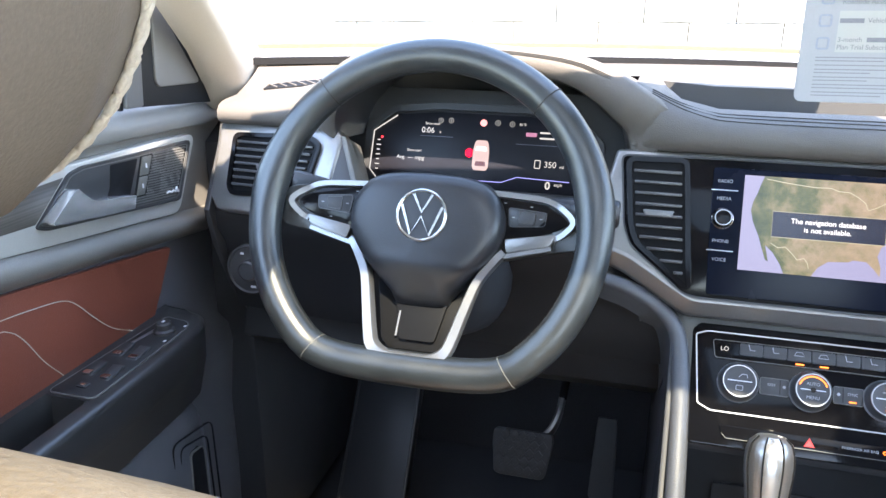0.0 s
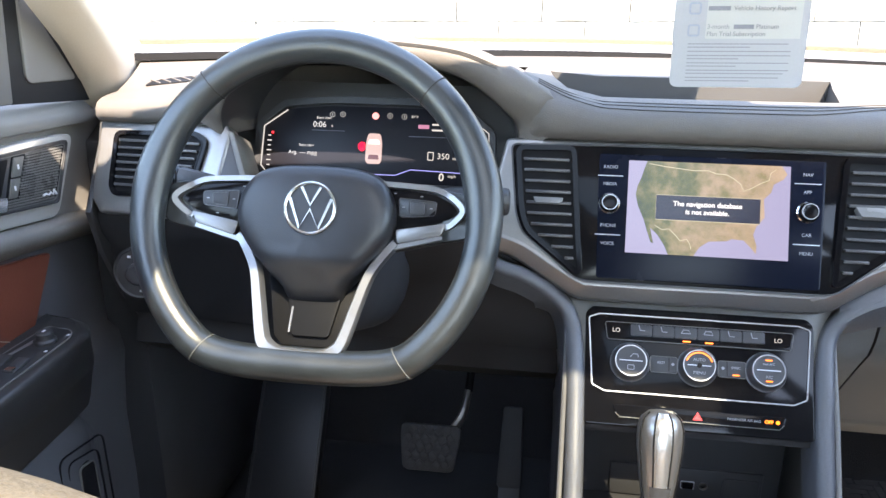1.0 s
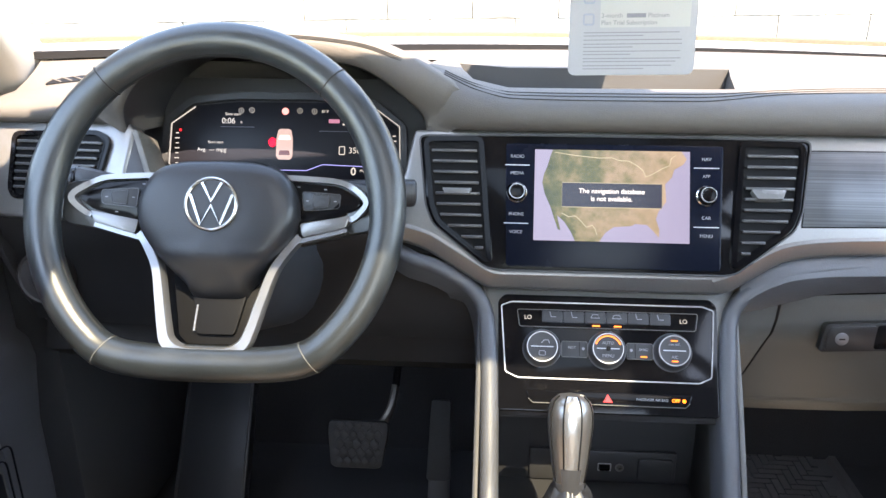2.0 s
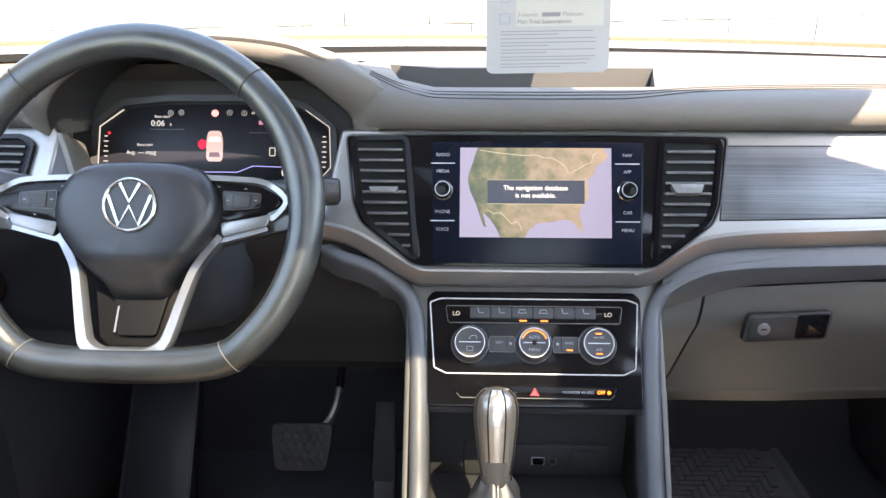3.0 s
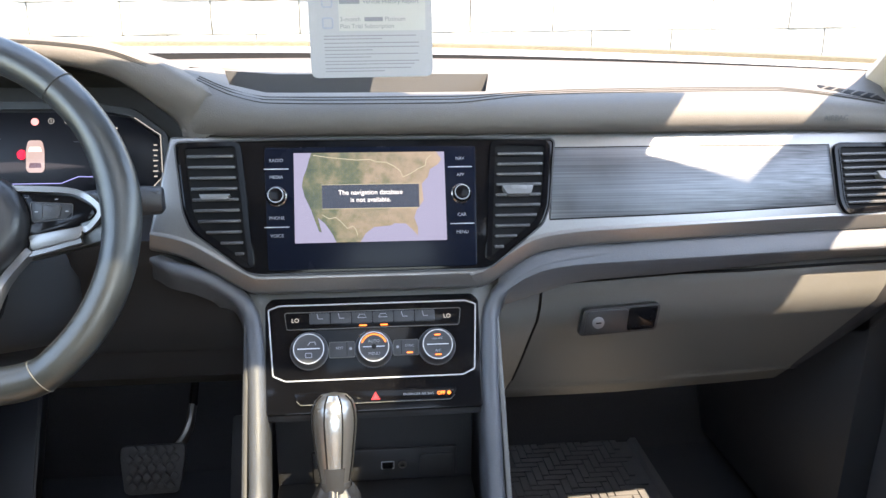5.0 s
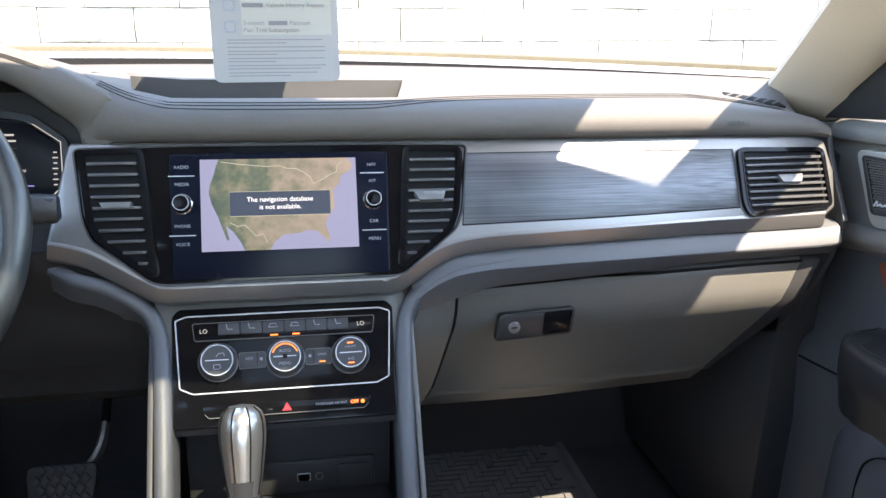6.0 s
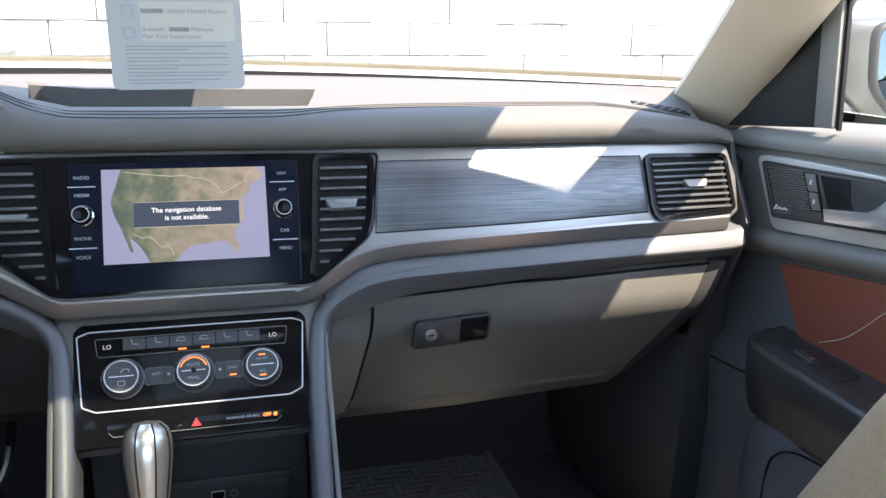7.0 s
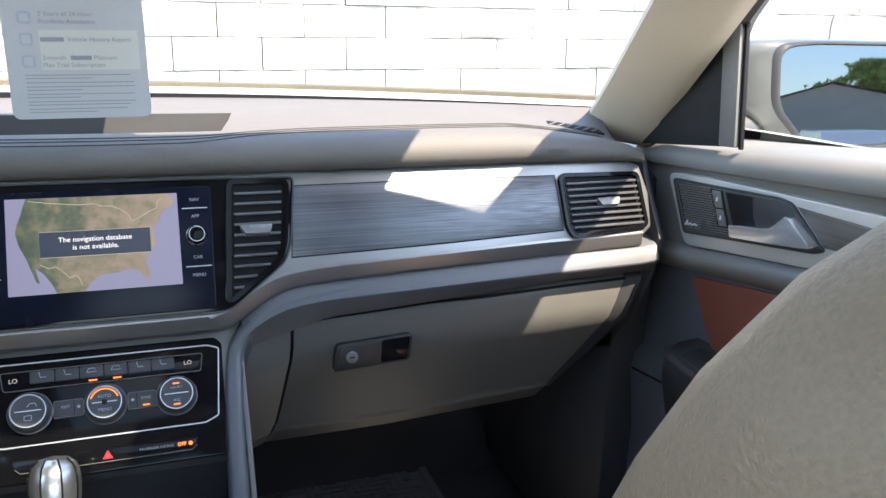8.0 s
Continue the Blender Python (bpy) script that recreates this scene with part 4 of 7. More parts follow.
def climate_panel():
    poly = [(-0.1255, 0.004), (-0.118, 0.012), (0.118, 0.012), (0.1255, 0.004), (0.1225, -0.122), (-0.1225, -0.122)]
    part("panel", plate(round_poly(poly, 0.004), F_CLIM, 0.0, -0.03, 0.001), M_GLOSS, climate, "gloss black panel")
    ring = [(-0.1215, -0.0015), (-0.1095, 0.003), (0.1095, 0.003), (0.1215, -0.0015), (0.1155, -0.0785), (0.1015, -0.085), (-0.1015, -0.085), (-0.1155, -0.0785)]
    part("chrome_line", strip(round_poly(ring, 0.0022), F_CLIM, 0.0017, 0.0012, closed=True), M_RING, climate, "thin chrome outline")
    part("key_strip", plate(round_poly([(-0.103, -0.006), (0.103, -0.006), (0.1, -0.026), (-0.1, -0.026)], 0.003), F_CLIM, 0.0022, 0, 0.0008), M_GLOSS, climate)
    part("strip_edge", strip(round_poly([(-0.103, -0.006), (0.103, -0.006), (0.1, -0.026), (-0.1, -0.026)], 0.003), on(F_CLIM, 0, 0, 0.0018), 0.0008, 0.0010, closed=True), M_LOWER, climate)
    for k in range(6):
        u = -0.0625 + 0.0245 * k
        key = part("key", plate(round_poly([(-0.0118, 0.006), (0.0118, 0.006), (0.0118, -0.007), (-0.0118, -0.007)], 0.0015), on(F_CLIM, u, -0.0135), 0.0042, 0.001, 0.0008), M_DARK, climate, "small black key")
        if k in (0, 1, 4, 5):
            part("key_mark", strip([(-0.003, 0.004), (-0.0015, -0.002), (0.004, -0.002)], on(F_CLIM, u, -0.0125, 0.0042), 0.0010, 0.0002), M_PRINT, key)
        else:
            part("key_mark", strip([(-0.005, -0.002), (-0.003, 0.002), (0.003, 0.002), (0.005, -0.002), (-0.005, -0.002)], on(F_CLIM, u, -0.0125, 0.0042), 0.0008, 0.0002), M_PRINT, key)
            part("key_light", box(on(F_CLIM, u + 0.001, -0.0235, 0.003), (0.0085, 0.0014, 0.0012)), M_AMBER, key)
    for u in (-0.0905, 0.0865):
        words("LO", on(F_CLIM, u, -0.0155, 0.0024), 0.0068, M_DIMLIGHT, climate, name="temperature_readout")
    for u, kind in ((-0.0745, "left"), (-0.0008, "mid"), (0.0725, "right")):
        m = on(F_CLIM, u, -0.0512)
        d = part("dial", lathe(m, [(0.0215, 0), (0.0215, 0.004), (0.0195, 0.012), (0.0165, 0.0155), (0.0150, 0.0150), (0, 0.0148)], 48), M_DARK, climate, "black dial with a bright ring")
        part("dial_ring", lathe(m, [(0.0220, 0.0), (0.0220, 0.0035), (0.0211, 0.0050), (0.0209, 0.002)], 48), M_RING, d, "chrome ring")
        part("dial_cap_ring", lathe(m, [(0.0179, 0.0132), (0.0174, 0.0160), (0.0164, 0.0160), (0.0160, 0.0148)], 48), M_RING, d, "satin ring")
        part("dial_line", box(m @ pose(0, 0, 0.0151), (0.025, 0.0009, 0.0006)), M_MARK, d)
        if kind == "mid":
            words("AUTO", m @ pose(0, 0.0062, 0.015), 0.0048, M_PRINT, d)
            words("MENU", m @ pose(0, -0.0082, 0.015), 0.0048, M_PRINT, d)
            part("dial_centre", lathe(m, [(0.0028, 0.0145), (0.0026, 0.0165), (0, 0.0165)], 16), M_GLOSS, d)
            for k in range(11):
                a = radians(25 + 13 * k)
                part("light_segment", box(m @ pose(0.0142 * math.cos(a), 0.0142 * math.sin(a), 0.0152, 0, 0, math.degrees(a) + 90), (0.0029, 0.0014, 0.0008)), M_AMBER, d)
        elif kind == "right":
            words("A/C", m @ pose(0, -0.0075, 0.015), 0.0044, M_PRINT, d)
            words("max A/C", m @ pose(0, 0.0068, 0.015), 0.0035, M_PRINT, d)
            part("key_light", box(m @ pose(0, 0.0110, 0.0152), (0.007, 0.0013, 0.0008)), M_AMBER, d)
            part("key_light", box(m @ pose(0, -0.0120, 0.0152), (0.007, 0.0013, 0.0008)), M_AMBER, d)
        else:
            part("key_mark", strip([(-0.001, 0.004), (0.002, 0.0075), (0.007, 0.0075), (0.008, 0.004)], m @ pose(0, 0, 0.015), 0.0009, 0.0002), M_PRINT, d)
            part("key_mark", strip(round_poly([(-0.0035, -0.010), (0.0035, -0.010), (0.0035, -0.005), (-0.0035, -0.005)], 0.001), m @ pose(0, 0, 0.015), 0.0008, 0.0002, closed=True), M_PRINT, d)
    for u, t in ((-0.0372, "REST"), (0.0365, "SYNC")):
        k = part("key", plate(round_poly([(-0.0145, 0.0085), (0.0145, 0.0085), (0.0145, -0.0095), (-0.0145, -0.0095)], 0.002), on(F_CLIM, u, -0.0508), 0.0035, 0, 0.001), M_DARK, climate, "small black key")
        part("key_edge", strip(round_poly([(-0.0145, 0.0085), (0.0145, 0.0085), (0.0145, -0.0095), (-0.0145, -0.0095)], 0.002), on(F_CLIM, u, -0.0508, 0.0025), 0.0007, 0.0012, closed=True), M_LOWER, k)
        words(t, on(F_CLIM, u + (-0.003 if u < 0 else 0.004), -0.0495, 0.0036), 0.0040, M_PRINT, k)
        part("key_gap", box(on(F_CLIM, u + (0.0055 if u < 0 else -0.0055), -0.0508, 0.0036), (0.0006, 0.016, 0.0004)), M_GLOSS, k)
        part("fan_mark", lathe(on(F_CLIM, u + (0.0098 if u < 0 else -0.0098), -0.0505, 0.0036), [(0.0018, 0), (0.0018, 0.0003), (0, 0.0003)], 6), M_PRINT, k)
    part("key_light", box(on(F_CLIM, 0.0405, -0.0575, 0.0038), (0.007, 0.0013, 0.0008)), M_AMBER, climate)
    # hazard row
    row = part("hazard_strip", plate(round_poly([(-0.092, -0.099), (0.093, -0.099), (0.088, -0.1125), (-0.087, -0.1125)], 0.003), F_CLIM, 0.003, -0.002, 0.001), M_GLOSS, climate, "gloss black key strip with hazard switch")
    part("row_line", strip([(-0.089, -0.108), (-0.084, -0.1128), (0.085, -0.1128), (0.090, -0.108)], on(F_CLIM, 0, 0, 0.003), 0.0007, 0.0005), M_LOWER, row)
    part("hazard_triangle", strip([(-0.0052, -0.1095), (0.0042, -0.1095), (-0.0005, -0.1015)], on(F_CLIM, 0, 0, 0.003), 0.0016, 0.0005, closed=True), M_REDLIGHT, row, "red warning triangle")
    part("hazard_triangle", plate([(-0.0042, -0.109), (0.0032, -0.109), (-0.0005, -0.1028)], F_CLIM, 0.0033, 0.002), M_REDLIGHT, row)
    words("PASSENGER AIR BAG", on(F_CLIM, 0.0485, -0.1055, 0.0032), 0.0038, M_PRINT, row)
    words("OFF", on(F_CLIM, 0.0745, -0.1055, 0.0032), 0.0050, M_AMBER, row, bold=0.0002)
    part("light_mark", lathe(on(F_CLIM, 0.0835, -0.1055, 0.0032), [(0.0022, 0), (0.0022, 0.0004), (0.0014, 0.0004), (0.0014, 0)], 12), M_AMBER, row)


climate_panel()


def gear_lever():
    g = thing("gear_lever", "satin silver gear knob on a black leather boot", "gear lever", (-0.046, -0.23, 0.37))
    axis = Vector((0, 0.35, 0.937)).normalized()
    L = Matrix.Translation(Vector((-0.046, -0.159, 0.574)) - axis * 0.0985) @ axis.to_track_quat("Z", "Y").to_matrix().to_4x4()
    prof = [(0.0152, 0.0), (0.0162, 0.006), (0.0177, 0.014), (0.0197, 0.026), (0.0217, 0.042), (0.0236, 0.058), (0.0242, 0.069), (0.0237, 0.080), (0.0208, 0.0895), (0.0140, 0.0958), (0.0, 0.0985)]
    b = lathe(L, prof, 32)
    k = part("knob", b, mat("dark_satin_metal", (0.30, 0.297, 0.288), 0.30, metal=0.85, vary=0.08), g, "dark satin silver pear shaped knob")
    part("knob_collar", lathe(L, [(0.0148, -0.006), (0.0158, -0.002), (0.0164, 0.003), (0.0160, 0.005)], 32), M_DARK, k)
    for a in (-62, 62):
        pts = [L @ Vector(((r + 0.0002) * math.sin(radians(a)), (r + 0.0002) * math.cos(radians(a)), h)) for r, h in prof[1:10]]
        part("knob_groove", tube(curve_pts(pts, 4), 0.0010, 6), M_BLACK, k)
    # blade shaped insert down the front of the knob, over a dark foot
    def blade(line, half):
        return [[L @ Vector((r * math.sin(radians(half * k / 3)), r * math.cos(radians(half * k / 3)), h)) for k in range(-3, 4)] for r, h in line]

    part("knob_foot", loft(blade(((0.0160, 0.0), (0.0172, 0.006), (0.0186, 0.014), (0.0198, 0.0215)), 33)), M_DARK, k)
    rows = blade(((0.0200, 0.0215), (0.0206, 0.028), (0.0226, 0.044), (0.0243, 0.058), (0.0249, 0.069), (0.0244, 0.080), (0.0214, 0.0898), (0.0146, 0.0963)), 22)
    part("knob_insert", loft(rows), M_KNOB, k, "polished silver insert")
    for j in (0, 6):
        part("insert_edge", tube(curve_pts([r[j] for r in rows], 4), 0.0009, 6), M_BLACK, k)
    rows = []
    for h, w, d in ((0.484, 0.0160, 0.015), (0.476, 0.021, 0.020), (0.466, 0.026, 0.025), (0.452, 0.032, 0.031), (0.43, 0.040, 0.041), (0.40, 0.047, 0.052), (0.368, 0.055, 0.066)):
        c = Vector((-0.046, -0.193 - (0.484 - h) * 0.35, h))
        rows.append([c + Vector((w * math.cos(a) * (1 + 0.10 * math.sin(5 * a + h * 160)), d * math.sin(a) * (1 + 0.08 * math.cos(4 * a + h * 120)), 0.002 * math.sin(6 * a))) for a in [2 * math.pi * i / 36 for i in range(36)]])
    bt = part("boot", loft(rows, closed=True), M_HUB, g, "creased black leather boot", angle=80)
    for dx in (-0.002, 0.002):
        pts = [r[27] + Vector((dx, -0.0006, 0)) for r in rows]
        part("boot_seam", tube(curve_pts(pts, 3), 0.0005, 5), M_THREAD, bt)


gear_lever()

# ---- glove box ----
glove = thing("glove_box", "closed grey glove box with a keyed latch", "glove box", (0.45, 0.0, 0.47))


def glove_box():
    xs = [0.176, 0.19, 0.205, 0.2185, 0.225, 0.26, 0.32, 0.40, 0.48, 0.56, 0.62, 0.66, 0.688, 0.70]
    prof = [(0.030, 0.634), (0.006, 0.632), (0.0, 0.626), (0.001, 0.612), (0.003, 0.595), (0.008, 0.575), (0.023, 0.554), (0.039, 0.530), (0.057, 0.503), (0.075, 0.477), (0.0960, 0.446), (0.1060, 0.4310), (0.1075, 0.4280), (0.1085, 0.4240), (0.112, 0.420), (0.132, 0.396), (0.138, 0.393), (0.20, 0.388)]

    def left_of(z):
        return 0.2175 - 0.010 * max(0.0, (0.60 - z) / 0.14) - 0.010 * max(0.0, (0.45 - z) / 0.05)

    def lid_z(x, z):
        up = (lid_top(x) - 0.634) * min(1.0, max(0.0, (z - 0.59) / 0.03))
        return z + up + 0.014 * min(1.0, max(0.0, (x - 0.40) / 0.12)) * min(1.0, max(0.0, (0.626 - z) / 0.03))

    def lid_y(x, y):
        return y + pad_front(x) - 0.0195 * min(1.0, max(0.0, (x - 0.40) / 0.12))

    rows = []
    for x in xs:
        f = (x - 0.176) / (0.70 - 0.176)
        r = []
        for y, z in prof:
            right = 0.70 - 0.050 * max(0.0, (0.63 - z) / 0.17)
            left = left_of(z)
            r.append((left + (right - left) * f, lid_y(x, y), lid_z(x, z)))
        rows.append(r)
    lid = part("lid", loft(rows), M_LOWER, glove, "grey grained lid", angle=55)
    part("lid_gap", tube([(x, lid_y(x, -0.0004), lid_top(x) - 0.0065) for x in xs[3:]], 0.0021, 6), M_BLACK, glove)
    # end of the dash between the lid and the door
    rows = []
    for f in (0.0, 0.3, 0.8, 1.0):
        rows.append([(0.7015 - 0.050 * max(0.0, (0.63 - z) / 0.17) + (0.036 - 0.03 * max(0.0, (0.52 - z) / 0.12)) * f, lid_y(0.7, y) + 0.001 + (0.012 if f == 1.0 else 0.0), lid_z(0.7, z)) for y, z in prof if z > 0.41])
    part("end_panel", loft(rows), M_DARK, glove, "black end panel beside the lid", angle=50)
    # filler between the console and the lid
    rows = []
    for f in (0, 0.5, 0.97):
        rows.append([(0.140 + (left_of(z) - 0.0025 - 0.140) * f, y - 0.002 - 0.030 * (1 - f), z) for y, z in prof])
    part("side_filler", loft(rows), M_LOWER, glove, angle=55)
    m = Matrix.Translation((0.318, -0.008, 0.580)) @ pose(0, 0, 0, 85, 0, 0) @ pose(0, 0, 0, 0, 0, 3)
    cup = part("latch_cup", plate(round_poly([(-0.054, -0.018), (0.050, -0.018), (0.057, 0.0175), (-0.046, 0.0175)], 0.006), m, 0.0015, -0.01, 0.0006), M_ARM, lid, "black latch plate")
    # raised black plate gives the shade of the latch's opening
    part("latch_well", plate(round_poly([(0.010, -0.0155), (0.047, -0.0155), (0.053, 0.015), (0.014, 0.015)], 0.004), m, 0.0020, 0, 0.0003), M_GLOSS, cup)
    part("latch_handle", plate(round_poly([(-0.048, -0.0155), (0.008, -0.0155), (0.013, 0.0148), (-0.042, 0.0148)], 0.005), m, 0.0034, 0, 0.0010), M_ARM, cup, "black pull latch")
    part("lock_cylinder", lathe(m @ pose(-0.028, -0.001, 0.0034), [(0.0080, -0.001), (0.0080, 0.0006), (0.0070, 0.0010), (0, 0.0010)], 24), M_SPOKE, cup, "chrome key lock")
    part("key_slot", box(m @ pose(-0.028, -0.001, 0.0046), (0.007, 0.0018, 0.0008)), M_BLACK, cup)


glove_box()

# ---- instruments ----
cluster = thing("instrument_cluster", "digital instrument display with a car symbol and readouts", "instrument cluster", (-0.405, 0.09, 0.73))


def instruments():
    poly = [(-0.175, 0.09), (0.175, 0.09), (0.19, 0.04), (0.19, -0.10), (-0.19, -0.10), (-0.19, 0.04)]
    part("housing", plate(poly, F_CLUS, -0.006, -0.02, 0.002), M_DARK, cluster, "black matt housing")
    rim = [(-0.150, 0.028), (-0.118, 0.0525), (-0.06, 0.058), (0.06, 0.058), (0.112, 0.050), (0.148, 0.024), (0.150, -0.022), (0.135, -0.042), (-0.135, -0.042), (-0.152, -0.026)]
    part("face", plate(rim, F_CLUS, 0.0, -0.01, 0.001), mat("matt_display", (0.010, 0.010, 0.014), 0.36, vary=0.05, spec=0.2), cluster, "dark display glass")
    part("face_rim", strip(round_poly([(u * 1.035, v * 1.11 + 0.001) for u, v in rim], 0.006), F_CLUS, 0.011, 0.003, closed=True), M_HUB, cluster, "dark grey rim")
    for s in (-1, 1):
        part("edge_line", strip([(s * 0.118, 0.050), (s * 0.149, 0.028), (s * 0.151, -0.024), (s * 0.138, -0.038)], on(F_CLUS, 0, 0, 0.003), 0.0013, 0.0008), M_DIMLIGHT, cluster, "thin lit edge line")
        for k in range(7):
            part("scale_mark", box(on(F_CLUS, s * 0.142, 0.016 - 0.0065 * k, 0.0006), (0.006 if k % 2 else 0.004, 0.0014, 0.0008)), M_DIMLIGHT, cluster)
    part("scale_mark", box(on(F_CLUS, -0.138, 0.020, 0.0006), (0.003, 0.003, 0.0008)), M_REDLIGHT, cluster)
    dim = glow("car_symbol", (0.85, 0.66, 0.68), 0.34)
    red = glow("door_warning", (1.0, 0.0, 0.03), 1.0)
    dark = glow("symbol_dark", (0.10, 0.03, 0.05), 0.6)
    car = part("car_symbol", plate(round_poly([(-0.0145, -0.020), (-0.0145, 0.010), (-0.011, 0.0265), (0.011, 0.0265), (0.0145, 0.010), (0.0145, -0.020), (0.011, -0.0255), (-0.011, -0.0255)], 0.005), on(F_CLUS, 0.0, 0.003, 0.0004) @ Matrix.Diagonal((0.74, 0.76, 1, 1)), 0.0006, 0), dim, cluster, "pale car symbol seen from above")
    part("car_window", plate(round_poly([(-0.010, -0.018), (0.010, -0.018), (0.0085, -0.010), (-0.0085, -0.010)], 0.002), on(F_CLUS, 0, 0.003, 0.0011) @ Matrix.Diagonal((0.74, 0.76, 1, 1)), 0.0003, 0), dark, car)
    part("car_window", plate(round_poly([(-0.011, 0.008), (0.011, 0.008), (0.0085, 0.016), (-0.0085, 0.016)], 0.002), on(F_CLUS, 0, 0.003, 0.0011) @ Matrix.Diagonal((0.74, 0.76, 1, 1)), 0.0003, 0), glow("symbol_glass", (0.9, 0.82, 0.82), 0.7), car)
    part("door_mark", plate(round_poly([(-0.028, 0.003), (-0.022, 0.008), (-0.0155, 0.006), (-0.0155, -0.006), (-0.021, -0.009), (-0.027, -0.005)], 0.002), on(F_CLUS, 0.0, 0.006, 0.0004) @ Matrix.Diagonal((0.76, 0.76, 1, 1)), 0.0008, 0), red, car, "red open door warning")
    faint = glow("faint_icon", (0.75, 0.78, 0.82), 0.20)
    for u, v in ((-0.058, 0.0462), (-0.044, 0.0468), (0.019, 0.0468), (0.038, 0.0462)):
        part("warning_icon", strip([(0.0032 * math.cos(k * math.pi / 8), 0.0032 * math.sin(k * math.pi / 8)) for k in range(16)], on(F_CLUS, u, v, 0.0006), 0.0007, 0.0003, closed=True), faint, cluster)
        part("icon_bar", box(on(F_CLUS, u, v, 0.0006), (0.0009, 0.0034, 0.0004)), faint, cluster)
    part("warning_lamp", lathe(on(F_CLUS, 0.0, 0.046, 0.0004), [(0.0045, 0), (0.0045, 0.0006), (0, 0.0006)], 20), glow("warning_lamp", (1.0, 0.34, 0.36), 0.8), cluster, "bright round warning lamp")
    words("81°F", on(F_CLUS, 0.052, 0.0462, 0.0005), 0.0048, M_DIMLIGHT, cluster)
    words("0:06", on(F_CLUS, -0.0745, 0.0325, 0.0005), 0.0105, M_DIMLIGHT, cluster)
    words("h", on(F_CLUS, -0.0575, 0.031, 0.0005), 0.0048, M_DIMLIGHT, cluster)
    words("Since start", on(F_CLUS, -0.069, 0.0415, 0.0005), 0.0048, M_DIMLIGHT, cluster)
    words("Since start", on(F_CLUS, -0.091, 0.0048, 0.0005), 0.0048, M_DIMLIGHT, cluster)
    words("Avg.", on(F_CLUS, -0.109, -0.005, 0.0005), 0.007, M_DIMLIGHT, cluster)
    words("--- mpg", on(F_CLUS, -0.088, -0.005, 0.0005), 0.008, M_DIMLIGHT, cluster)
    for u0, u1, v in ((-0.085, -0.04, 0.025), (0.045, 0.10, 0.021)):
        part("divider", box(on(F_CLUS, (u0 + u1) / 2, v, 0.0005), (u1 - u0, 0.0006, 0.0004)), M_INK, cluster)
    pink = glow("pink_mark", (0.5, 0.22, 0.38), 0.45)
    part("app_mark", box(on(F_CLUS, 0.064, 0.034, 0.0005), (0.014, 0.005, 0.0005)), pink, cluster)
    for u, v, w in ((0.086, 0.0372, 0.022), (0.087, 0.0300, 0.024)):
        part("text_bar", box(on(F_CLUS, u, v, 0.0005), (w, 0.0022, 0.0004)), M_DIMLIGHT, cluster)
    words("350", on(F_CLUS, 0.0915, -0.0035, 0.0005), 0.0108, M_DIMLIGHT, cluster)
    words("mi", on(F_CLUS, 0.1065, -0.0055, 0.0005), 0.006, M_DIMLIGHT, cluster)
    part("fuel_mark", strip(round_poly([(-0.004, -0.005), (0.003, -0.005), (0.003, 0.005), (-0.004, 0.005)], 0.001), on(F_CLUS, 0.0755, -0.0035, 0.0004), 0.0012, 0.0004, closed=True), M_DIMLIGHT, cluster)
    words("0", on(F_CLUS, 0.0905, -0.0305, 0.0005), 0.0135, M_DIMLIGHT, cluster, bold=0.0003)
    words("mph", on(F_CLUS, 0.104, -0.0285, 0.0005), 0.006, M_DIMLIGHT, cluster)
    blue = glow("blue_line", (0.25, 0.28, 0.75), 0.8)
    part("status_line", strip([(-0.05, -0.030), (0.03, -0.030), (0.05, -0.022), (0.118, -0.024)], on(F_CLUS, 0, 0, 0.0004), 0.001, 0.0004), blue, cluster)


instruments()

# ---- steering wheel ----
wheel = thing("steering_wheel", "black leather steering wheel with flat foot and silver spokes", "steering wheel", (-0.408, -0.1, 0.70))


def W(u, v, w=0.0):
    return F_WHEEL @ Vector((u, v, w))


def rim_point(a, r=0.1732):
    u, v = r * math.cos(a), r * math.sin(a)
    foot = -0.1505
    if v < foot + 0.02:
        v = foot + 0.02 * math.exp((v - foot - 0.02) / 0.02)
    return u, v


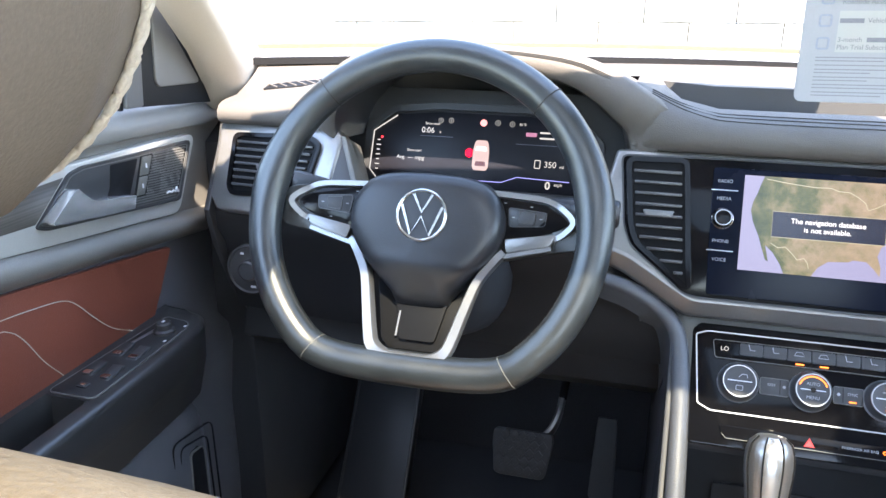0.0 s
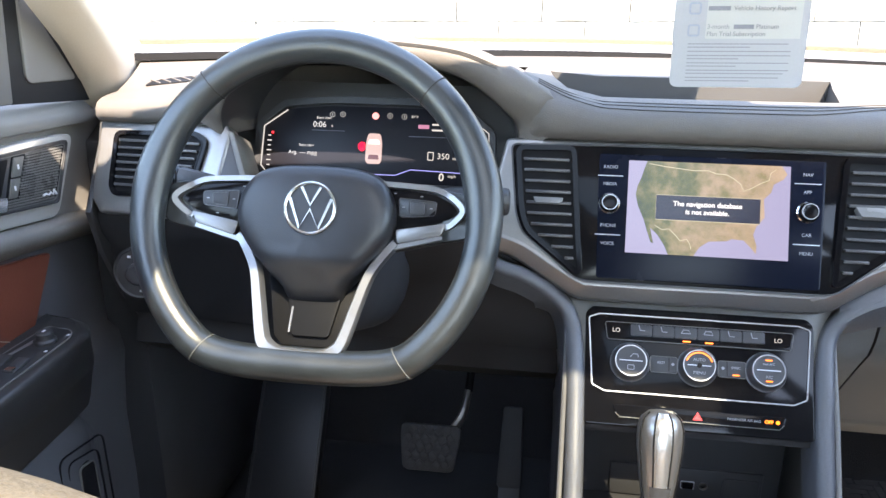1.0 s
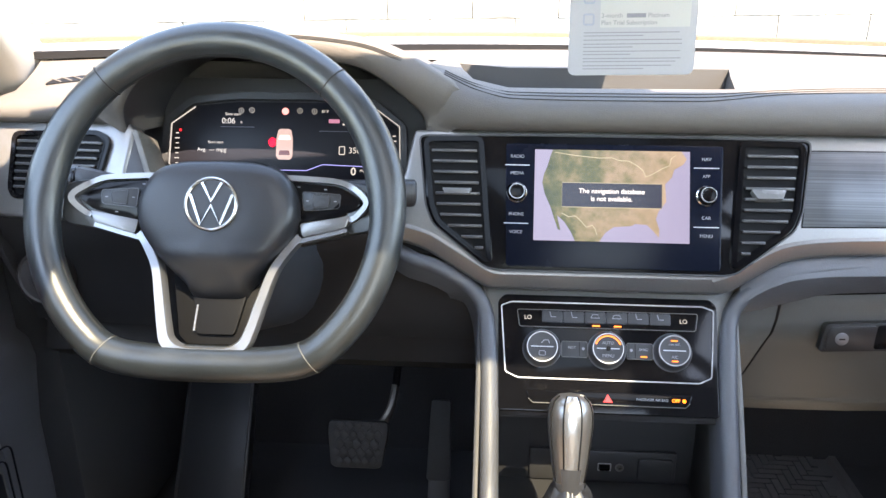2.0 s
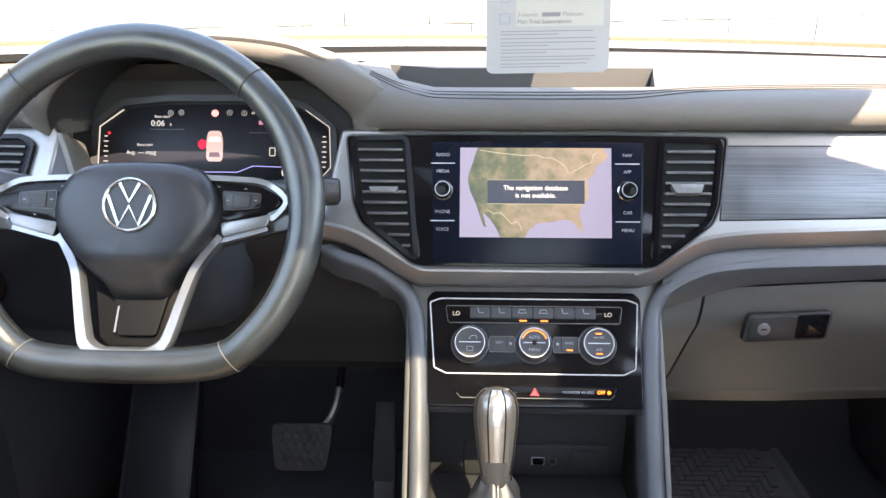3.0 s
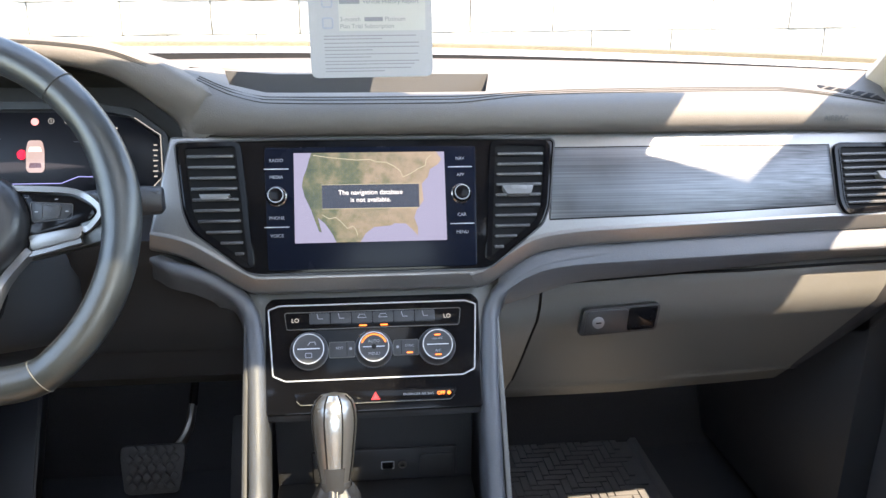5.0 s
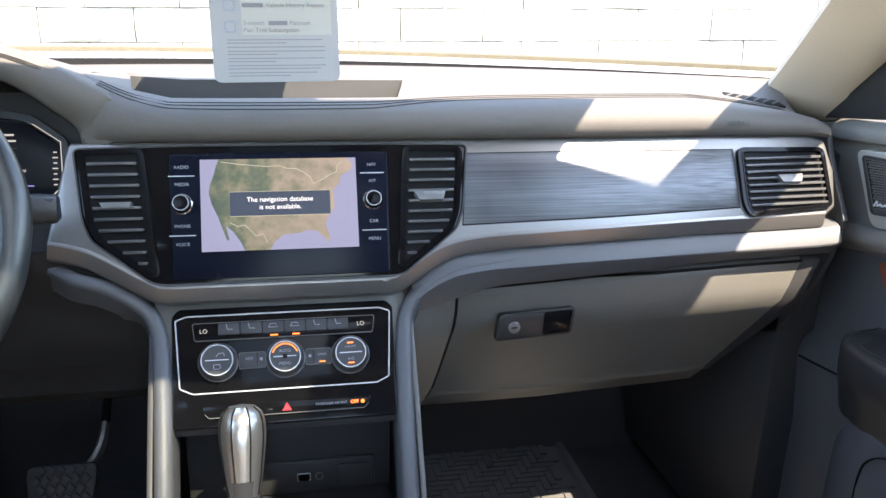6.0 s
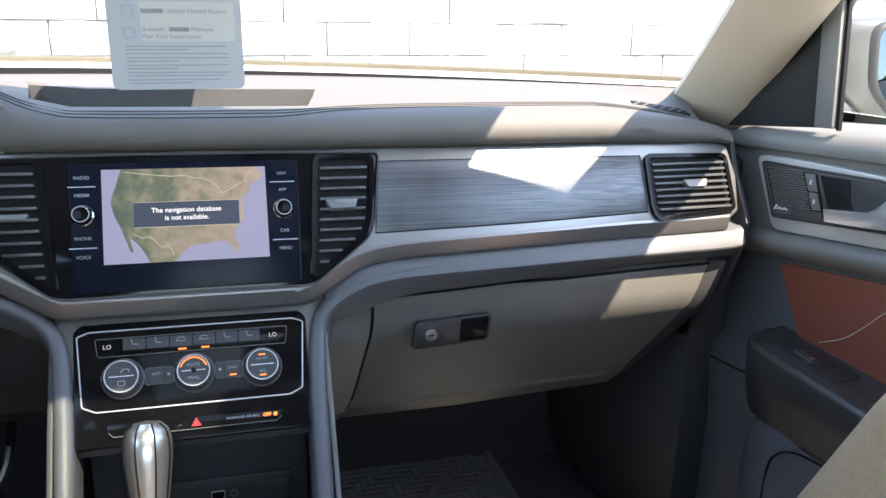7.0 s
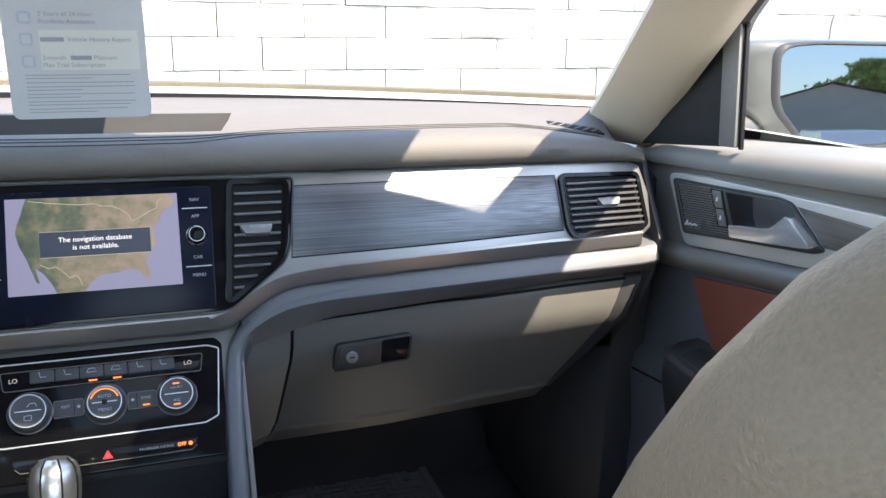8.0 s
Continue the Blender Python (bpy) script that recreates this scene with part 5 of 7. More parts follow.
def steering_wheel():
    n = 96
    rows = []
    for k in range(n):
        a = 2 * math.pi * k / n
        u, v = rim_point(a)
        u2, v2 = rim_point(a + 0.01)
        u1, v1 = rim_point(a - 0.01)
        t = Vector((u2 - u1, v2 - v1)).normalized()
        nor = Vector((t.y, -t.x))
        # thicker where the thumbs rest
        bulge = 1 + 0.10 * math.exp(-((math.degrees(a) - 12) / 12) ** 2) + 0.10 * math.exp(-((math.degrees(a) - 168) / 12) ** 2)
        ra, rb = 0.0173 * bulge, 0.0160
        rows.append([W(u + nor.x * ra * math.cos(c), v + nor.y * ra * math.cos(c), rb * math.sin(c)) for c in [2 * math.pi * j / 20 for j in range(20)]])
    rows.append(rows[0])
    b = loft(rows, closed=True)
    bmesh.ops.remove_doubles(b, verts=b.verts, dist=1e-6)
    rim = part("rim", b, M_LEATHER, wheel, "worn black leather rim", angle=80)
    for a in (48.5, 131.5, 234, 306):
        u, v = rim_point(radians(a))
        d = Vector((u, v)).normalized()
        ring = [W(u + d.x * 0.0177 * math.cos(c), v + d.y * 0.0177 * math.cos(c), 0.0164 * math.sin(c)) for c in [2 * math.pi * j / 24 for j in range(24)]]
        part("rim_seam", tube(ring, 0.0006, 5, closed=True), M_DARKTHREAD if a < 180 else M_LOWER, rim)
    # fine stitching along the inside of the rim
    ln = [W(*rim_point(2 * math.pi * k / 140, 0.1568), 0.004) for k in range(140)]
    part("rim_stitch", tube(ln, 0.0006, 4, closed=True), M_DARKTHREAD, rim)
    # hub cushion
    out = curve_pts([(x, y, 0) for x, y in ((0, 0.0545), (0.040, 0.0525), (0.066, 0.043), (0.081, 0.020), (0.083, -0.004), (0.074, -0.026), (0.052, -0.052), (0.034, -0.072), (0.026, -0.086), (0, -0.0885))], 4)
    right = [(p.x, p.y) for p in out]
    left = [(-u, v) for u, v in reversed(right[1:-1])]
    ring = right + left

    def recede(v):
        """The cushion turns away below a soft crease."""
        return 0.40 * 0.004 * math.log1p(math.exp(min(30.0, (-0.035 - v) / 0.004))) + 0.50 * 0.003 * math.log1p(math.exp(min(30.0, (-0.047 - v) / 0.003)))

    rows = []
    for sc, h in ((0.985, -0.01), (1.0, 0.004), (0.985, 0.014), (0.94, 0.0205), (0.86, 0.0245), (0.78, 0.0265), (0.70, 0.0275), (0.60, 0.0282), (0.52, 0.0287), (0.45, 0.029), (0.36, 0.0292), (0.2, 0.0295)):
        rows.append([W(u * sc, (v + 0.012) * sc - 0.012, h + 0.004 * (1 if sc < 0.95 else 0.5) - recede((v + 0.012) * sc - 0.012)) for u, v in ring])
    b = loft(rows, closed=True)
    b.verts.ensure_lookup_table()
    b.faces.new(b.verts[-len(ring):])
    hub = part("airbag_cover", b, M_HUB, wheel, "smooth dark grey centre cushion", angle=60)
    words("AIRBAG", on(F_WHEEL, -0.002, -0.040, 0.0278), 0.007, M_DARK, hub, "embossed lettering")
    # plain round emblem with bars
    bm_ = lathe(on(F_WHEEL, 0, 0.0075, 0.0338), [(0.0268, 0), (0.0268, 0.0020), (0.0255, 0.0028), (0.0238, 0.0020), (0.0236, 0)], 48)
    badge = part("emblem", bm_, M_KNOB, hub, "round chrome emblem")
    part("emblem_back", lathe(on(F_WHEEL, 0, 0.0075, 0.0330), [(0.0262, 0), (0.0262, 0.0012), (0, 0.0014)], 48), M_HUB, badge)
    for ln in ([(-0.0212, 0.0095), (-0.0098, -0.0200), (0.0, -0.0010), (0.0098, -0.0200), (0.0212, 0.0095)], [(-0.0098, 0.0212), (0.0, 0.0030), (0.0098, 0.0212)]):
        part("emblem_bar", strip(ln, on(F_WHEEL, 0, 0.0075, 0.0345), 0.0036, 0.0014), M_KNOB, badge)
    # arms to the rim, with key pods and silver edging
    for s in (-1, 1):
        arm = [(s * 0.060, 0.040), (s * 0.120, 0.038), (s * 0.160, 0.030), (s * 0.162, -0.012), (s * 0.135, -0.016), (s * 0.070, -0.032)]
        if s < 0:
            arm.reverse()
        a_ = part("spoke", plate(round_poly(arm, 0.01), F_WHEEL, 0.001, -0.014, 0.005, 3), M_LEATHER, wheel, "dark spoke")
        pod = [(s * 0.070, 0.0345), (s * 0.121, 0.0305), (s * 0.138, 0.0215), (s * 0.1455, 0.013), (s * 0.133, 0.0035), (s * 0.100, -0.0055), (s * 0.070, -0.013)]
        part("key_pod", plate(round_poly(pod[::s], 0.005), F_WHEEL, 0.010, -0.004, 0.0015), M_GLOSS, a_, "black key pod")
        edge = [(s * 0.064, 0.0385), (s * 0.095, 0.0372), (s * 0.123, 0.0345), (s * 0.1415, 0.0245), (s * 0.1500, 0.0130), (s * 0.1400, 0.0010), (s * 0.132, -0.003)]
        part("silver_edge", strip([(p.x, p.y) for p in curve_pts([(x, y, 0) for x, y in edge], 4)], on(F_WHEEL, 0, 0, 0.004), 0.0068, 0.0085), M_SILVER, a_, "satin silver edging")
        pad = [(s * 0.0825, -0.0075), (s * 0.134, 0.0015), (s * 0.129, -0.0105), (s * 0.086, -0.0215)]
        part("paddle_key", plate(round_poly(pad[::s], 0.003), F_WHEEL, 0.0125, -0.002, 0.002), M_SILVER, a_, "satin silver key")
        part("key_gap", strip([(s * 0.0805, -0.0255), (s * 0.108, -0.0185), (s * 0.130, -0.0125)], on(F_WHEEL, 0, 0, 0.006), 0.0055, 0.004), M_SPOKE, a_)
        part("rocker", plate(round_poly([(s * 0.084, 0.0250), (s * 0.123, 0.0225), (s * 0.122, 0.0085), (s * 0.086, 0.0055)][::s], 0.003), F_WHEEL, 0.0118, 0.005, 0.0012), M_HUB, a_, "dark grey rocker")
        part("rocker_key", plate(round_poly([(s * 0.095, 0.0225), (s * 0.112, 0.0212), (s * 0.111, 0.0098), (s * 0.0955, 0.0085)][::s], 0.002), F_WHEEL, 0.0132, 0.005, 0.001), M_DARK, a_)
        # pale outlines paint the highlight on the rocker's bevels
        ring = [(s * 0.084, 0.0250), (s * 0.123, 0.0225), (s * 0.122, 0.0085), (s * 0.086, 0.0055)]
        part("rocker_edge", strip(round_poly(ring, 0.003), on(F_WHEEL, 0, 0, 0.0115), 0.0008, 0.0008, closed=True), M_GLINT, a_)
        ring = [(s * 0.095, 0.0225), (s * 0.112, 0.0212), (s * 0.111, 0.0098), (s * 0.0955, 0.0085)]
        part("rocker_edge", strip(round_poly(ring, 0.002), on(F_WHEEL, 0, 0, 0.0130), 0.0006, 0.0006, closed=True), M_GLINT, a_)
        for u, v, w in ((0.080, 0.0295, 0.0101), (0.107, 0.0275, 0.0101), (0.079, -0.0055, 0.0101), (0.107, 0.0005, 0.0101), (0.0895, 0.0155, 0.0119), (0.1175, 0.0155, 0.0119)):
            part("key_mark", box(on(F_WHEEL, s * u, v, w), (0.0028, 0.0010, 0.0005)), M_PRINT, a_)
        # lower leg of the silver frame
        leg = curve_pts([(s * 0.083, -0.0205, 0.008), (s * 0.0735, -0.032, 0.009), (s * 0.0600, -0.054, 0.009), (s * 0.0510, -0.085, 0.008), (s * 0.0440, -0.1125, 0.006), (s * 0.0378, -0.1280, 0.005), (s * 0.0228, -0.1365, 0.005), (0.0, -0.1380, 0.005)], 5)
        rows = []
        for k, p in enumerate(leg):
            a, c = leg[max(0, k - 1)], leg[min(len(leg) - 1, k + 1)]
            t = (c - a).normalized()
            nrm = Vector((-t.y, t.x, 0)).normalized()
            wd = 0.0044 + 0.0020 * min(1.0, k / 26)
            rows.append([F_WHEEL @ (p + nrm * wd + Vector((0, 0, -0.010))), F_WHEEL @ (p + nrm * wd), F_WHEEL @ (p + nrm * wd * 0.75 + Vector((0, 0, 0.003))), F_WHEEL @ (p - nrm * wd * 0.75 + Vector((0, 0, 0.003))), F_WHEEL @ (p - nrm * wd), F_WHEEL @ (p - nrm * wd + Vector((0, 0, -0.010)))])
        part("silver_leg", loft(rows), M_SPOKE, wheel, "satin silver lower spoke", angle=40)
    part("lower_panel", plate([(-0.054, -0.060), (0.054, -0.060), (0.038, -0.122), (0.028, -0.131), (-0.028, -0.131), (-0.038, -0.122)], F_WHEEL, -0.022, -0.030, 0.002), M_BLACK, wheel, "black panel between the spokes")
    part("hub_stem", plate(round_poly([(-0.030, -0.070), (0.030, -0.070), (0.021, -0.120), (-0.017, -0.120)], 0.004), F_WHEEL, -0.016, -0.026, 0.003), M_BLACK, wheel, "black stem below the cushion")
    part("foot_web", plate(round_poly([(-0.044, -0.130), (0.044, -0.130), (0.056, -0.139), (0.078, -0.145), (0.076, -0.156), (-0.076, -0.156), (-0.078, -0.145), (-0.056, -0.139)], 0.006), F_WHEEL, 0.003, -0.012, 0.004), M_LEATHER, wheel)
    part("panel_slot", box(on(F_WHEEL, -0.0205, -0.104, -0.017), (0.0018, 0.026, 0.003)), M_SILVER, wheel)


steering_wheel()


def dish():
    """The hub and its arms lie deeper than the rim."""
    back = F_WHEEL.inverted()
    deep = F_WHEEL.to_3x3() @ Vector((0, 0, -0.030))
    for ob in wheel.children_recursive:
        if ob.type != "MESH" or ob.name.startswith(("rim", "foot_web")):
            continue
        for v in ob.data.vertices:
            p = back @ v.co
            f = max(0.0, min(1.0, (p.y + 0.13) / 0.10))
            side = max(0.0, min(1.0, (abs(p.x) - 0.135) / 0.027))
            v.co += deep * (f * (1 - 0.5 * side))


dish()


def column():
    c = thing("steering_column", "black steering column shroud with two stalks", "steering column", (-0.408, 0.0, 0.70))
    rows = []
    for f, ru, rv in ((0.0, 0.055, 0.062), (0.15, 0.062, 0.075), (0.6, 0.068, 0.082), (1.0, 0.07, 0.085)):
        o = Vector((0, 0.30 * f - 0.02, -0.10 * f - 0.035))
        rows.append([Vector((-0.408, -0.14, 0.745)) + o + Vector((ru * math.cos(a), 0.3 * rv * math.sin(a), rv * math.sin(a))) for a in [2 * math.pi * k / 24 for k in range(24)]])
    part("shroud", loft(rows, closed=True, caps=True), M_DARK, c, angle=60)
    for s, tip in ((-1, (-0.595, -0.105, 0.783)), (1, (-0.218, -0.095, 0.772))):
        st = part("stalk", tube(curve_pts([(-0.408 + s * 0.05, -0.11, 0.765), (-0.408 + s * 0.12, -0.108, 0.775), tip], 4), [0.006, 0.007, 0.0075, 0.008, 0.009, 0.0105, 0.0115, 0.0125, 0.0115], 10, flat=1.25), M_DARK, c, "black control stalk")
        part("stalk_cap", box(Matrix.Translation(Vector(tip) + Vector((-s * 0.006, 0, 0))), (0.016, 0.020, 0.028), 0.005, None, 3), M_HUB, st)
        part("stalk_ring", lathe(Matrix.Translation(Vector(tip) + Vector((-s * 0.012, 0, 0))) @ pose(0, 0, 0, 0, 90, 0), [(0.0135, -0.002), (0.0140, 0), (0.0135, 0.002)], 16), M_GLOSS, st)


column()

# ---- doors ----
def slope(z):
    """How fast a line on the door climbs towards the back, by its height."""
    keys = ((0.30, 0.0), (0.55, 0.12), (0.66, 0.13), (0.70, 0.14), (0.81, 0.06), (0.835, 0.072))
    if z >= keys[-1][0]:
        return keys[-1][1]
    for (a, p), (c, q) in zip(keys, keys[1:]):
        if z < c:
            return p + (q - p) * max(0.0, (z - a) / (c - a))
    return 0.0


def climb(bm):
    for v in bm.verts:
        v.co.z -= slope(v.co.z) * v.co.y
    return bm


def door(s):
    X = -0.818 if s < 0 else 0.802
    d = thing("door_1" if s < 0 else "door_2", "closed grey car door with chestnut leather insert and silver handle", "car door", (X, -0.4, 0.2), kind="structure")
    base = frame_side(X, s)
    if s < 0:
        base = Matrix.Translation((0, 0, 0.004)) @ base

    def yz(poly):
        out = [((y if s < 0 else -y), z) for y, z in poly]
        return out if s < 0 else out[::-1]

    def at(y, z, w=0.0):
        return base @ Vector((y if s < 0 else -y, z, w))

    def flat(poly, r, top, bottom, bevel=0.001, segs=2):
        return climb(plate(round_poly(yz(poly), r) if r else yz(poly), base, top, bottom, bevel, segs))

    prof = [(0.846, -0.13), (0.847, -0.03), (0.8455, -0.006), (0.842, 0.006), (0.835, 0.017), (0.826, 0.024), (0.816, 0.026), (0.811, 0.024), (0.808, 0.014), (0.79, 0.010), (0.75, 0.009), (0.704, 0.010), (0.696, 0.012), (0.692, 0.024), (0.686, 0.030), (0.68, 0.032), (0.672, 0.029), (0.662, 0.016), (0.656, 0.004),
            (0.60, 0.002), (0.515, 0.004), (0.500, 0.020), (0.470, 0.026), (0.44, 0.022), (0.36, 0.014), (0.25, 0.016), (0.14, 0.014), (0.13, -0.02)]
    ys = [0.16, 0.135, 0.12, 0.10, 0.06, 0.02, -0.04, -0.10, -0.18, -0.26, -0.36, -0.46, -0.58, -0.72, -0.86, -1.0]
    def panel(line):
        return loft([[at(y, z - slope(z) * y, w - (0.30 * (y - 0.07) if y > 0.07 else 0.0)) for z, w in line] for y in ys])

    part("inner_panel", panel(prof[:19]), M_DOOR, d, "grey grained upper door panel", angle=50)
    part("lower_panel", panel(prof[18:]), M_DOORLOW, d, "lower door panel, dark grey with shade put into the tone", angle=50)
    rows = []
    for y in (0.45, 0.2, -0.3, -1.0, -2.1):
        rows.append([at(y, z, w) for z, w in ((0.86, -0.10), (0.855, -0.155), (0.70, -0.185), (0.45, -0.19), (0.2, -0.17), (0.05, -0.14))])
    part("outer_skin", loft(rows), M_WHITE, d, "white painted outer skin", angle=60)
    # satin carrier with speaker, bowl, handle and veneer
    car = part("trim_carrier", flat([(0.031, 0.800), (-0.023, 0.697), (-0.30, 0.694), (-0.95, 0.69), (-0.95, 0.765), (-0.35, 0.786), (-0.06, 0.801)], 0.016, 0.022, 0.0, 0.005, 3), M_CARRIER, d, "satin silver trim carrier")
    part("veneer_strip", flat([(-0.226, 0.780), (-0.275, 0.727), (-0.40, 0.716), (-0.95, 0.705), (-0.95, 0.745), (-0.36, 0.763)], 0, 0.0232, 0.01, 0.0008), M_WOODDOOR, car, "dark grey-brown brushed veneer strip")
    rim = [(0.012, 0.7925), (-0.024, 0.7165), (-0.262, 0.7175), (-0.276, 0.7225), (-0.268, 0.7305), (-0.219, 0.783), (-0.198, 0.7885), (-0.10, 0.790)]
    part("recess_plate", flat(rim, 0.006, 0.0236, 0.01), M_DARK, car, "dark inner plate with thin rim")
    part("plate_rim", climb(strip(round_poly(yz(rim), 0.006), on(base, 0, 0, 0.0232), 0.0028, 0.0022, closed=True)), M_DARK, car)
    inner = [((y + 0.13) * 0.965 - 0.13, (z - 0.754) * 0.90 + 0.754) for y, z in rim]
    part("plate_rim", climb(strip(round_poly(yz(inner), 0.006), on(base, 0, 0, 0.0236), 0.0012, 0.0010, closed=True)), M_POSTGREY, car)
    grille = part("speaker_grille", flat([(0.005, 0.7885), (-0.027, 0.7225), (-0.121, 0.7225), (-0.094, 0.787)], 0.003, 0.0242, 0.01, 0.0008), M_BLACK, d, "fine black speaker grille")
    b = bmesh.new()
    for i in range(34):
        for j in range(19):
            z = 0.7855 - 0.0034 * j
            f = (0.7885 - z) / 0.066
            y = 0.001 - 0.032 * f - 0.0029 * i - 0.00145 * (j % 2)
            if y > -0.091 - 0.027 * f and not (y < -0.070 - 0.03 * f and 0.732 < z < 0.786):
                box(on(base, y if s < 0 else -y, z, 0.0246), (0.0013, 0.0024, 0.0012), 0.0, b)
    tagged(part("grille_mesh", climb(b), M_TAB, grille), kind="stuff")
    part("maker_mark", climb(strip(yz([(-0.026, 0.7275), (-0.030, 0.7345), (-0.033, 0.7285), (-0.037, 0.7315), (-0.041, 0.7285), (-0.046, 0.7310), (-0.052, 0.7290)]), on(base, 0, 0, 0.0252), 0.0024, 0.0008)), M_MARK, grille, "small pale mark")
    for k in range(2):
        f0, f1 = 0.5 * k, 0.5 * k + 0.46
        z0, z1 = 0.7845 - 0.052 * f0, 0.7845 - 0.052 * f1
        key = part("lock_key", flat([(-0.0745 - 0.024 * f0, z0), (-0.0745 - 0.024 * f1, z1), (-0.0925 - 0.020 * f1, z1), (-0.0925 - 0.020 * f0, z0)], 0.001, 0.0256, 0.015, 0.0006), M_LOWER, d, "dark grey lock key")
        y = -0.083 - 0.022 * (f0 + 0.22)
        part("key_mark", climb(box(on(base, y if s < 0 else -y, (z0 + z1) / 2, 0.0258), (0.0028, 0.006, 0.0004))), M_MARK, key)
    # bowl behind the pull; its sunken shade is put in as dark plates
    bowl = [(-0.101, 0.785), (-0.131, 0.724), (-0.260, 0.7235), (-0.215, 0.779), (-0.19, 0.7845)]
    part("handle_bowl", flat(bowl, 0.004, 0.0244, 0.01, 0.0006), M_KNEE, d, "black handle bowl")
    part("bowl_shade", flat([(-0.102, 0.784), (-0.128, 0.730), (-0.172, 0.730), (-0.158, 0.753), (-0.152, 0.7835)], 0.002, 0.0250, 0.02, 0.0005), M_BLACK, d, "black patch painted in as shade at the end of the bowl")
    hp = [(-0.132, 0.7405), (-0.150, 0.742), (-0.185, 0.7435), (-0.203, 0.7455), (-0.212, 0.752), (-0.226, 0.7665), (-0.232, 0.7645), (-0.269, 0.7295), (-0.266, 0.7255), (-0.20, 0.7235), (-0.137, 0.7235)]
    part("door_handle", flat(hp, 0.0015, 0.040, 0.016, 0.0088, 6), M_PULL, d, "satin silver pull handle")
    # leather insert and its seams
    ins = part("leather_insert", flat([(-0.034, 0.650), (-0.093, 0.552), (-0.30, 0.528), (-0.95, 0.52), (-0.95, 0.655), (-0.30, 0.655)], 0.008, 0.010, -0.01, 0.004, 3), M_RED, d, "chestnut brown leather insert")
    for ln in ([(-0.60, 0.612), (-0.45, 0.624), (-0.338, 0.631), (-0.27, 0.631), (-0.240, 0.628), (-0.222, 0.618), (-0.200, 0.597), (-0.170, 0.573), (-0.13, 0.556)], [(-0.60, 0.606), (-0.45, 0.614), (-0.345, 0.6195), (-0.322, 0.617), (-0.305, 0.603), (-0.283, 0.570), (-0.26, 0.545)]):
        pts = [at(p.x, p.y - slope(p.y) * p.x, 0.0105) for p in curve_pts([(y, z, 0) for y, z in ln], 5)]
        part("piping", tube(pts, 0.00055, 6), M_THREAD, ins, "pale piping")
    # armrest: a shelf with an open grip well
    zt = 0.572 if s < 0 else 0.562
    well = (-0.30, -0.56)
    rows = []
    for y, w in ((-0.050, 0.0), (-0.056, 0.046), (-0.066, 0.070), (-0.088, 0.084), (-0.14, 0.090), (-0.28, 0.093), (-0.296, 0.093), (-0.304, 0.093), (-0.40, 0.093), (-0.552, 0.092), (-0.56, 0.092), (-0.72, 0.086), (-0.80, 0.06), (-0.82, 0.0)):
        inside = well[1] < y < well[0]
        dip = 0.085 if inside else 0.0
        rows.append([at(y, z, ww) for z, ww in ((zt + 0.004, 0.0), (zt + 0.002, w * 0.20), (zt - dip, w * 0.25), (zt - dip, w * 0.72), (zt + 0.001, w * 0.76), (zt + 0.0005, w * 0.92), (zt - 0.002, w * 0.975), (zt - 0.007, w), (zt - 0.045, w * 0.99), (zt - 0.050, w * 0.97), (zt - 0.105, w * 0.80), (zt - 0.115, w * 0.3), (zt - 0.116, 0.0))])
    arm = part("armrest", loft(rows, caps=True), M_ARM, d, "black armrest with an open grip well", angle=40)
    T = Matrix.Translation((0, 0, zt + (0.004 if s < 0 else 0.0)))
    if s < 0:
        def top(y, w, h=0.0):
            return pose(X + w, y, zt + 0.004 + h)
        part("switch_panel", plate(round_poly([(X + 0.026, -0.085), (X + 0.064, -0.092), (X + 0.072, -0.11), (X + 0.075, -0.292), (X + 0.016, -0.292)], 0.008), T, 0.0022, -0.004, 0.0012), M_KNEE, arm, "black switch panel")
        part("panel_edge", strip(round_poly([(X + 0.026, -0.085), (X + 0.064, -0.092), (X + 0.072, -0.11), (X + 0.075, -0.292), (X + 0.016, -0.292)], 0.008), on(T, 0, 0, 0.0018), 0.0010, 0.0008, closed=True), M_TAB, arm)
        for y, w in ((-0.186, 0.034), (-0.190, 0.058), (-0.236, 0.032), (-0.240, 0.058)):
            sw = part("window_switch", box(top(y, w, 0.003) @ pose(0, 0, 0, 8), (0.015, 0.030, 0.004), 0.0015), M_DARK, arm, "black window switch")
            part("switch_tip", box(top(y - 0.010, w, 0.0042), (0.011, 0.008, 0.003), 0.001), M_CHROME, sw)
        part("lock_switch", box(top(-0.272, 0.046, 0.003), (0.012, 0.010, 0.003), 0.001), M_DARK, arm)
        part("switch_tip", box(top(-0.272, 0.046, 0.0045), (0.006, 0.004, 0.001), 0.0004), M_CHROME, arm)
        part("mirror_knob", lathe(top(-0.128, 0.052, 0.002), [(0.0135, 0), (0.0135, 0.004), (0.0105, 0.006), (0.0100, 0.013), (0.008, 0.015), (0, 0.015)], 24), M_DARK, arm, "round black mirror knob")
        part("knob_mark", box(top(-0.128, 0.052, 0.0172), (0.003, 0.005, 0.0005)), M_MARK, arm)
        part("panel_line", plate([(X + 0.028, -0.172), (X + 0.033, -0.168), (X + 0.042, -0.112), (X + 0.036, -0.110)], T, 0.0028, 0.0, 0.0003), M_SPOKE, arm)
